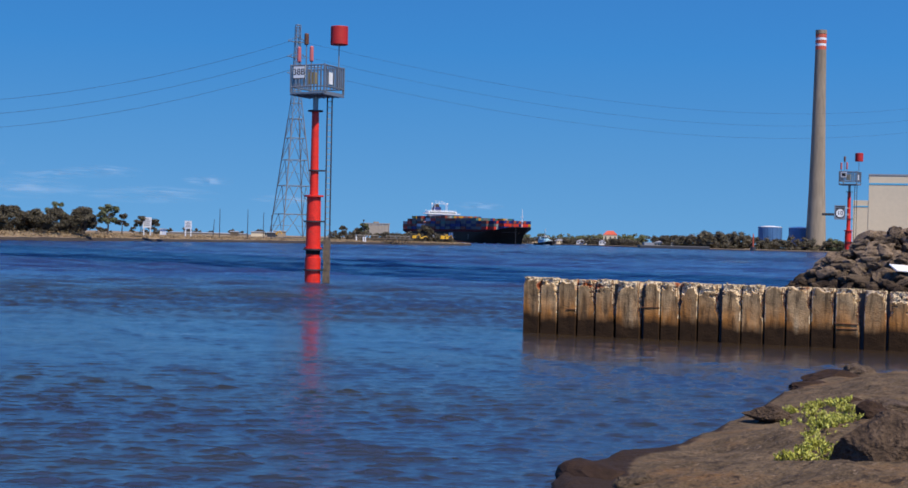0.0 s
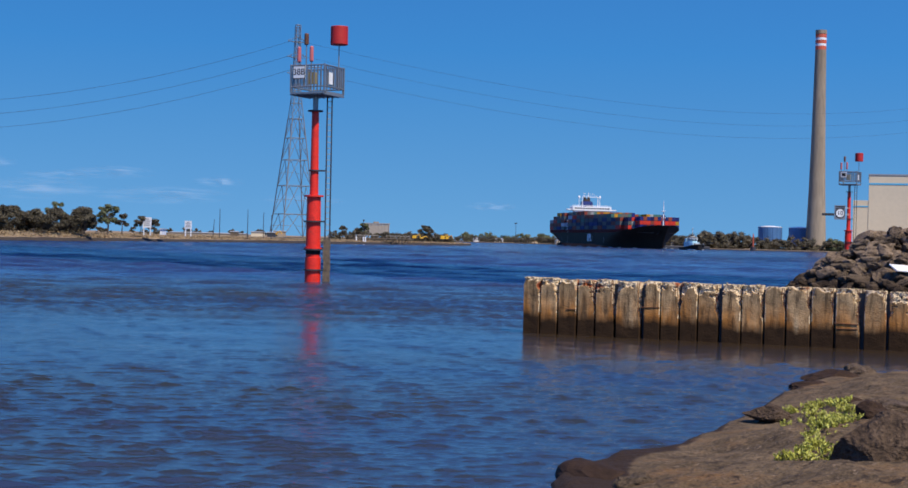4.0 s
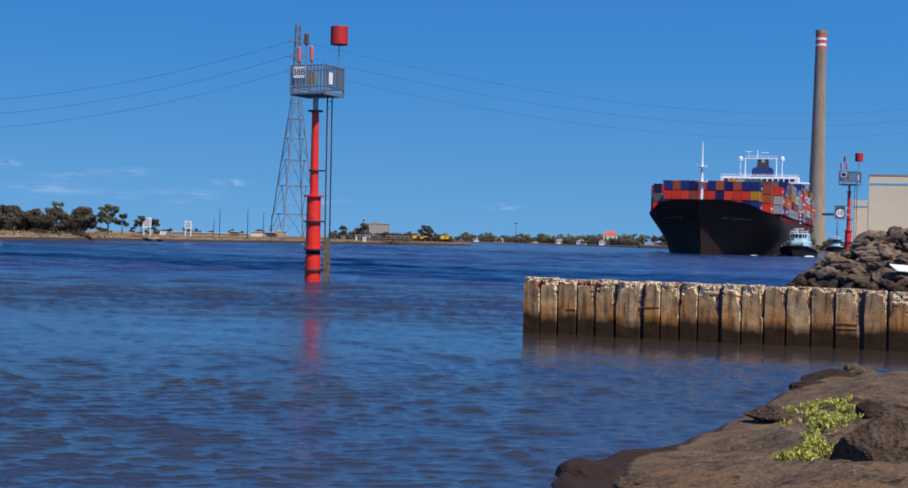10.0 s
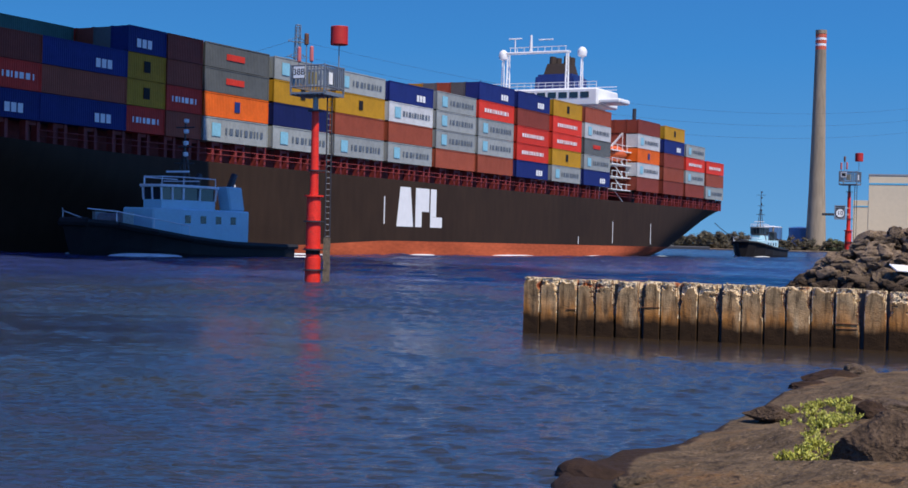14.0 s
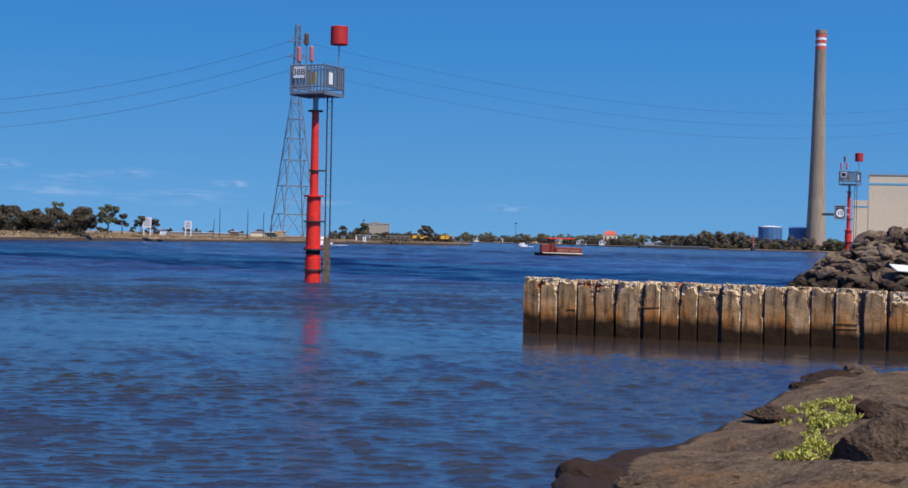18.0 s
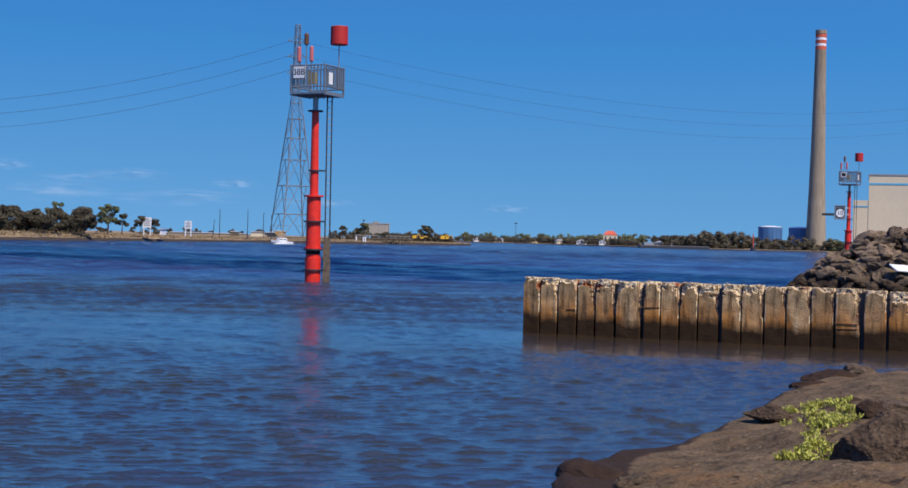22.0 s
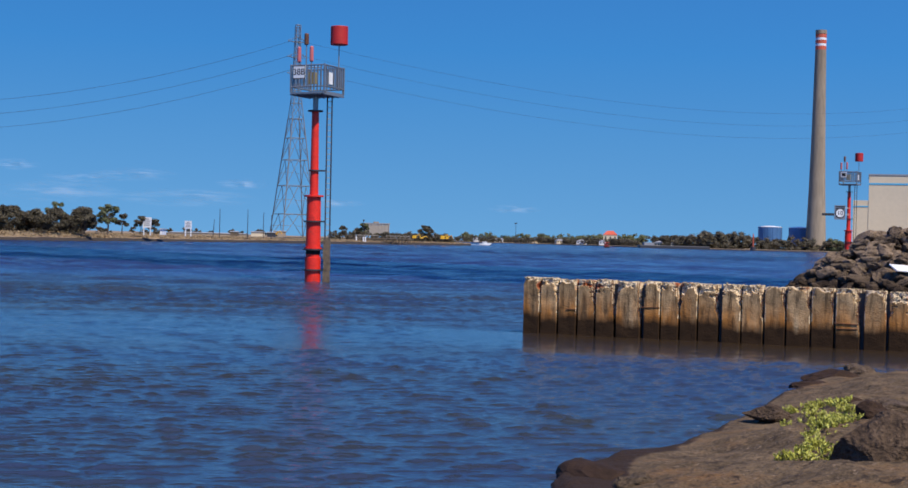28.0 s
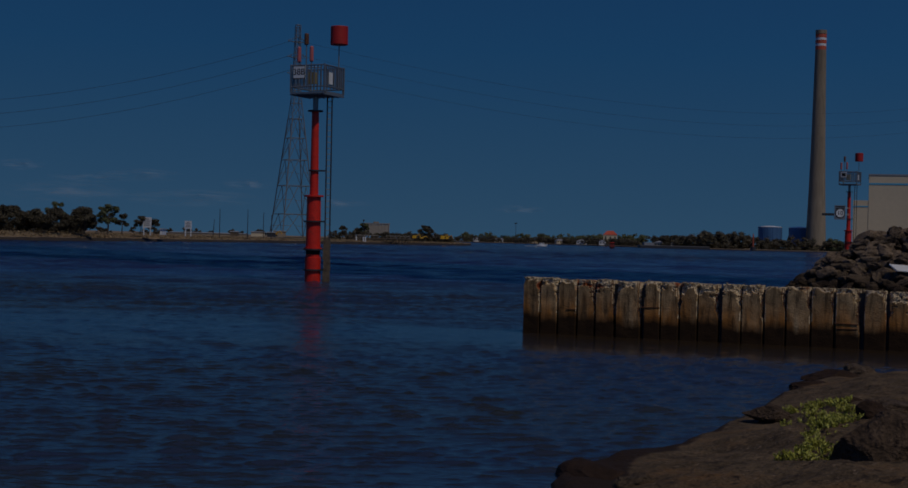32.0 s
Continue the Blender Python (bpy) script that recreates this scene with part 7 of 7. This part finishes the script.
        rod(bm, (-5.4, sg * 2.4, 7.5), (-6.2, sg * 2.4, 9.0), 0.4, 0.35, 8)
        part("exhaust", bm, DARK_STEEL, t)
    bm = B()
    rod(bm, (-0.5, 0, z + 2.5), (-0.5, 0, mast_top), 0.2, 0.07, 8)
    for k, w in ((0.35, 1.3), (0.6, 0.9), (0.9, 1.2)):
        zz = z + 2.5 + (mast_top - z - 2.5) * k
        rod(bm, (-0.5, -w, zz), (-0.5, w, zz), 0.07, n=5)
    for y in (-0.9, 0.9):
        rod(bm, (-0.5, y, z + 2.5), (-0.5, y * 0.2, z + 2.5 + (mast_top - z) * 0.4), 0.09, n=5)
    part("mast", bm, DARK_STEEL, t)
    for k in (0.45, 0.62, 0.8, 0.96):
        bm = B()
        zz = z + 2.5 + (mast_top - z - 2.5) * k
        lathe(bm, [(0.1, zz), (0.28, zz + 0.1), (0.28, zz + 0.45), (0.1, zz + 0.5)], 8, -0.5 + 0.1, 0.2)
        part("mast_lamp", bm, WHITE if not tall else DARK_STEEL, t)
    bm = B()
    rod(bm, (0, -2.4, z + 3.0), (0, 2.4, z + 3.0), 0.06, n=4)
    rod(bm, (0.6, -1.5, z + 4.0), (0.6, 1.5, z + 4.0), 0.12, n=6)
    part("radar_bar", bm, WHITE, t)
    bm = B()
    rod(bm, (10.5, -1.6, 3.6), (10.5, 1.6, 3.6), 0.7, n=12)
    box(bm, 9.8, 11.4, -2.0, -1.62, 2.8, 4.4)
    box(bm, 9.8, 11.4, 1.62, 2.0, 2.8, 4.4)
    part("winch", bm, STEEL, t, "grey towing winch")
    # bow rail
    for sg in (1, -1):
        bm = B()
        for a, b in zip(path[3:], path[4:]):
            rod(bm, (a[0], sg * a[1] * 0.94, a[2] + 1.3), (b[0], sg * b[1] * 0.94, b[2] + 1.3), 0.06, n=4)
            rod(bm, (a[0], sg * a[1] * 0.94, a[2]), (a[0], sg * a[1] * 0.94, a[2] + 1.3), 0.06, n=4)
        part("bow_rail", bm, WHITE, t)
    for sg in (1, -1):
        bm = B()
        bmesh.ops.create_icosphere(bm, subdivisions=2, radius=1.0, matrix=Matrix.Translation((10.2, sg * 4.0, 0.05)) @ Matrix.Rotation(-sg * 0.28, 4, "Z") @ Matrix.Diagonal((4.5, 0.8, 0.34, 1)))
        part("bow_wave", bm, FOAM, t, "white bow wave")
        bm = B()
        bmesh.ops.create_icosphere(bm, subdivisions=2, radius=1.0, matrix=Matrix.Translation((-17, sg * 3.0, 0.0)) @ Matrix.Rotation(sg * 0.12, 4, "Z") @ Matrix.Diagonal((6, 1.0, 0.12, 1)))
        part("wake", bm, FOAM, t, "white wake")
    return t


bow_tug = build_tug(14.5, "tugboat with pale blue deckhouse and black hull beside the ship", False)
stern_tug = build_tug(19.3, "tall-masted tugboat with pale blue deckhouse behind the ship", True)
bow_tug.scale = (0.94, 0.94, 0.94)
stern_tug.scale = (0.84, 0.84, 0.84)


def build_tow_line():
    """Tow line from the stern tug's bow to the ship."""
    bm = B()
    pts = [Vector((10.5 + 34 * k / 10, 0.6 * k / 10, 4.8 + 0.42 * k - 1.2 * math.sin(math.pi * k / 10))) for k in range(11)]
    for a, b in zip(pts, pts[1:]):
        rod(bm, a, b, 0.1, n=5, caps=False)
    part("tow_line", bm, DARK_STEEL, stern_tug, "slack dark tow line")


build_tow_line()


BOAT_RED = material("dull_red_boat_paint", (0.24, 0.035, 0.028), rough=0.6, dark=0.7, light=1.3, scale=0.8, fine=6)


def build_red_boat():
    t = thing("tour_boat", pose(0, 0, 0), "red tour boat with a red canopy over open seats", "boat")
    bm = B()
    loft(bm, [(-4.9, 1.2, 1.6, -0.4, 0.45), (-3, 1.5, 1.8, -0.4, 0.45), (3, 1.5, 1.8, -0.4, 0.5), (4.6, 0.8, 1.4, -0.3, 0.6), (5.0, 0.3, 1.0, 0, 0.65)])
    part("hull", bm, BLACK, t, "black hull")
    bm = B()
    for sg in (1, -1):
        rod(bm, (-4.9, sg * 1.7, 0.5), (3.5, sg * 1.9, 0.55), 0.08, n=6)
    part("rubbing_strake", bm, STEEL, t)
    bm = B()
    box(bm, 1.9, 3.9, -1.4, 1.4, 0.5, 2.2)
    bevel(bm, 0.12)
    part("fore_cabin", bm, BOAT_RED, t, "dull red box cabin")
    bm = B()
    box(bm, -4.6, 0.9, -1.6, 1.6, 0.46, 1.7)
    bevel(bm, 0.1)
    part("side_panel", bm, BOAT_RED, t, "dull red side panel with pale writing")
    bm = B()
    for k in range(14):
        for sg in (1, -1):
            if k != 6:
                box(bm, -4.1 + 0.33 * k, -3.92 + 0.33 * k, min(sg * 1.61, sg * 1.64), max(sg * 1.61, sg * 1.64), 0.85, 1.3)
    tagged(part("writing", bm, STRAW, t), kind="stuff")
    bm = B()
    box(bm, -3.2, 2.6, -1.7, 1.7, 3.25, 3.5, 0.9)
    bevel(bm, 0.08)
    part("canopy", bm, BOX_MATS["red"], t, "bright red canopy")
    for x in (-2.6, 0.2, 2.0):
        for sg in (1, -1):
            bm = B()
            rod(bm, (x, sg * 1.4, 0.5), (x, sg * 1.4, 3.3), 0.06, n=5)
            part("canopy_post", bm, DARK_STEEL, t)
    bm = B()
    box(bm, 0.95, 1.8, -1.2, 1.2, 0.5, 2.7)
    part("helm_console", bm, BOX_MATS["brown"], t)
    t.scale = (0.84, 0.84, 0.9)
    return t


red_boat = build_red_boat()
red_boat_far = copy_thing(red_boat, pose(360, 1100, 0))
tagged(red_boat_far, "small red work boat with a red canopy, far off")


def build_cruiser(length, label, tower):
    t = thing("motor_cruiser", pose(0, 0, 0), label, "motor boat", "white pleasure boats")
    k = length / 6.0
    bm = B()
    loft(bm, [(-3 * k, 0.9 * k, 1.1 * k, -0.2, 0.7 * k), (0, 1.0 * k, 1.2 * k, -0.2, 0.8 * k), (2 * k, 0.5 * k, 0.9 * k, 0.1, 1.0 * k), (3 * k, 0.1 * k, 0.25 * k, 0.5 * k, 1.15 * k)])
    part("hull", bm, WHITE, t)
    bm = B()
    box(bm, -1.4 * k, 1.1 * k, -0.85 * k, 0.85 * k, 0.75 * k, 1.65 * k, 0.86)
    bevel(bm, 0.08)
    part("cabin", bm, WHITE, t)
    for sg in (1, -1):
        for q in range(4):
            bm = B()
            x = (-1.1 + 0.55 * q) * k
            a, b = sg * 0.80 * k, sg * 0.84 * k
            box(bm, x, x + 0.4 * k, min(a, b), max(a, b), 1.1 * k, 1.42 * k)
            part("window", bm, GLASS, t)
    if tower:
        bm = B()
        box(bm, -1.2 * k, 0.5 * k, -0.7 * k, 0.7 * k, 1.66 * k, 2.1 * k, 0.9)
        bevel(bm, 0.05)
        part("flybridge", bm, WHITE, t)
    for sg in (1, -1):
        bm = B()
        bmesh.ops.create_icosphere(bm, subdivisions=2, radius=1.0, matrix=Matrix.Translation((-6.2 * k, sg * 0.8 * k, 0.0)) @ Matrix.Rotation(sg * 0.1, 4, "Z") @ Matrix.Diagonal((3.6 * k, 0.4 * k, 0.10, 1)))
        part("wake", bm, FOAM, t, "white wake")
        bm = B()
        bmesh.ops.create_icosphere(bm, subdivisions=2, radius=1.0, matrix=Matrix.Translation((0.6 * k, sg * 1.1 * k, 0.02)) @ Matrix.Rotation(-sg * 0.2, 4, "Z") @ Matrix.Diagonal((2.2 * k, 0.3 * k, 0.18, 1)))
        part("bow_wave", bm, FOAM, t, "white bow wave")
    return t


cruiser_a = build_cruiser(6.4, "white motor cruiser with a long cabin and flybridge", True)
cruiser_c = build_cruiser(6.5, "white motor boat with a long wake on the far reach", False)
cruiser_b = build_cruiser(6.0, "small white motor boat with a low cabin", False)


# ---- thin clouds far off ----
def cloud_material():
    m = bpy.data.materials.new("thin_cloud")
    m.use_nodes = True
    nt = m.node_tree
    bsdf = nt.nodes["Principled BSDF"]
    bsdf.inputs["Base Color"].default_value = (0.85, 0.87, 0.9, 1)
    bsdf.inputs["Roughness"].default_value = 1.0
    bsdf.inputs["Specular IOR Level"].default_value = 0.0
    tc = nt.nodes.new("ShaderNodeTexCoord")
    gr = nt.nodes.new("ShaderNodeTexGradient")
    gr.gradient_type = "SPHERICAL"
    nt.links.new(tc.outputs["Object"], gr.inputs[0])
    info = nt.nodes.new("ShaderNodeObjectInfo")
    mp = nt.nodes.new("ShaderNodeMapping")
    mp.inputs["Scale"].default_value = (1.3, 1.0, 2.4)
    nt.links.new(tc.outputs["Object"], mp.inputs[0])
    nz = nt.nodes.new("ShaderNodeTexNoise")
    nz.noise_dimensions = "4D"
    nz.inputs["Scale"].default_value, nz.inputs["Detail"].default_value = 1.6, 6
    mu = nt.nodes.new("ShaderNodeMath")
    mu.operation = "MULTIPLY"
    mu.inputs[1].default_value = 40
    nt.links.new(info.outputs["Random"], mu.inputs[0])
    nt.links.new(mu.outputs[0], nz.inputs["W"])
    nt.links.new(mp.outputs[0], nz.inputs["Vector"])
    mr = nt.nodes.new("ShaderNodeMapRange")
    mr.inputs["From Min"].default_value, mr.inputs["From Max"].default_value = 0.38, 0.72
    nt.links.new(nz.outputs["Fac"], mr.inputs["Value"])
    al = nt.nodes.new("ShaderNodeMath")
    al.operation = "MULTIPLY"
    nt.links.new(gr.outputs["Fac"], al.inputs[0])
    nt.links.new(mr.outputs[0], al.inputs[1])
    lim = nt.nodes.new("ShaderNodeMath")
    lim.operation = "MULTIPLY"
    lim.inputs[1].default_value = 0.24
    nt.links.new(al.outputs[0], lim.inputs[0])
    nt.links.new(lim.outputs[0], bsdf.inputs["Alpha"])
    return m


CLOUD = cloud_material()


def build_cloud(x, z, w, h):
    bm = B()
    n = 16
    vs = [[bm.verts.new((-1 + 2 * i / n, 0.25 * noise.noise(Vector((i * 0.4, j * 0.4, x))), -1 + 2 * j / 6)) for i in range(n + 1)] for j in range(7)]
    for j in range(6):
        for i in range(n):
            bm.faces.new((vs[j][i], vs[j][i + 1], vs[j + 1][i + 1], vs[j + 1][i]))
    ob = new("cloud", mesh_of("cloud", bm, CLOUD, True))
    ob.scale = (w, 60, h)
    ob.visible_shadow = False
    return tagged(ob, "thin white wisp of cloud low in the blue sky", "cloud", "wisps of cloud", "stuff")


CLOUDS = [(-560, 134, 70, 16), (-830, 150, 120, 18), (-960, 140, 110, 14), (-1130, 168, 70, 16), (-1020, 105, 170, 30), (-700, 96, 190, 24), (120, 88, 70, 12), (-350, 92, 110, 12)]
clouds = [build_cloud(*c) for c in CLOUDS]


# ---- everything that moves ----
def motions():
    # the current carries the ripples down the river, along the wall, and they surge a little
    walk(water, [(0.8 * k, pose(3.6 - 0.18 * k, -0.386 * (3.6 - 0.18 * k) + 0.22 * math.sin(2.1 * k), 0)) for k in range(41)])
    for c, (x, z, w, h) in zip(clouds, CLOUDS):
        walk(c, [(0.0, pose(x - 60, 3600, z)), (10.0, pose(x, 3600, z - 2)), (20.0, pose(x + 8, 3600, z - 5)), (32.0, pose(x + 40, 3600, z - 6))])
    ship_rows = [(0, 14.4, 1446.2, -67.6), (3, 100.9, 1179.8, -77.6), (6, 138.4, 903.6, -89.3), (7.5, 136.9, 754.3, -95.3), (9, 123.0, 617.0, -102.0), (10, 105.5, 530.0, -106.5),
                 (10.5, 94.5, 488.5, -108.4), (11, 81.7, 448.1, -110.7), (12, 52.2, 368.6, -114.5), (13, 16.4, 292.3, -117.5), (14, -21.3, 216.2, -118.2), (14.5, -40.5, 178.5, -118.2),
                 (16.5, -112.5, 33.1, -117.0), (18, -165, -70, -117), (21, -262, -260, -117), (24, -300, -335, -117), (32, -312, -360, -117)]
    walk(ship, [(t, pose(x, y, 0, 0, 0, a)) for t, x, y, a in ship_rows])
    tug_rows = [(0, 80, 1270, -66), (3, 140, 1000, -77), (6, 160, 760, -90), (7.5, 153.6, 640, -96), (9, 132, 530, -101), (10, 106.3, 445, -107), (10.5, 91.8, 400, -110), (11, 76.7, 360, -113),
                (12, 43.4, 287, -116), (13, 7.4, 228, -118), (14, -27.6, 145.2, -118), (14.5, -47, 103, -118), (16.5, -116, -40, -117), (18, -165, -140, -117), (21, -262, -330, -117), (32, -312, -430, -117)]
    walk(bow_tug, [(t, pose(x, y, 0, 0, 0, a)) for t, x, y, a in tug_rows])
    stern_rows = [(0, -50, 1601, -67), (3, 65, 1344, -77), (6, 137, 1071, -90), (9, 168, 800, -102), (10, 186, 702, -106), (11, 163, 615, -110), (12, 138, 528, -114), (13, 113, 440, -117),
                  (14, 75.3, 356, -118), (14.5, 53.7, 313, -119), (16.5, -26.3, 162, -150), (16.6, -29.5, 157, -148), (17.0, -52.6, 140, -134), (18, -98, 50, -117), (21, -190, -130, -117), (32, -240, -230, -117)]
    walk(stern_tug, [(t, pose(x, y, 0, 0, 0, a)) for t, x, y, a in stern_rows])
    red_rows = [(0, 330, 520, 200), (14, 330, 500, 200), (16, 96, 330, 200), (17, 50.8, 297, 196), (17.5, 27.8, 260, 188), (18, 18.4, 253, 183), (18.5, 7.5, 245, 181), (19, -7.4, 237, 180), (19.5, -30, 232, 180),
                (20, -49.5, 229, 180), (21, -90, 215, 182), (24, -200, 140, 190), (32, -300, 60, 200)]
    walk(red_boat, [(t, pose(x, y, 0, 0, 0, a)) for t, x, y, a in red_rows])
    a_rows = [(0, 330, 900, 230), (14, 330, 900, 230), (15.5, 30, 640, 225), (16.5, -0.8, 500, 222), (17, -12.5, 470, 222), (17.5, -21.5, 430, 220), (18.5, -53.0, 350, 216), (19, -67.5, 303, 212), (19.5, -90, 270, 208), (21, -190, 190, 205), (32, -420, 20, 205)]
    walk(cruiser_a, [(t, pose(x, y, 0, 0, 0, a)) for t, x, y, a in a_rows])
    b_rows = [(0, 330, 1000, 235), (14, 300, 1000, 235), (16, 60, 900, 240), (17, 41.8, 735, 235), (18, 32.7, 690, 232), (19, 17.8, 600, 230), (20, -0.2, 500, 226), (20.5, -9.6, 470, 222), (21, -22, 430, 218),
              (22, -45.5, 380, 214), (22.5, -55.3, 350, 212), (23, -66, 315, 210), (23.5, -84, 290, 208), (25, -160, 215, 205), (32, -420, 20, 205)]
    far_red = [(0, 372, 1080, 200), (25, 372, 1080, 200), (27.2, 100, 960, 240), (28, 97.4, 920, 255), (29, 95.0, 885, 260), (30, 94.0, 850, 262), (31, 92.0, 820, 264), (32, 86.5, 790, 262)]
    walk(red_boat_far, [(t, pose(x, y, 0, 0, 0, a)) for t, x, y, a in far_red])
    c_rows = [(0, -400, 60, 60), (25, -260, 190, 58), (26.5, -60, 480, 50), (27.5, 10, 740, 30), (28, 16.5, 760, 12), (29, 27.5, 775, 8), (30, 36.5, 790, 6), (31, 43.0, 805, 5), (32, 50.0, 820, 5)]
    walk(cruiser_c, [(t, pose(x, y, 0, 0, 0, a)) for t, x, y, a in c_rows])
    walk(cruiser_b, [(t, pose(x, y, 0, 0, 0, a)) for t, x, y, a in b_rows])


motions()
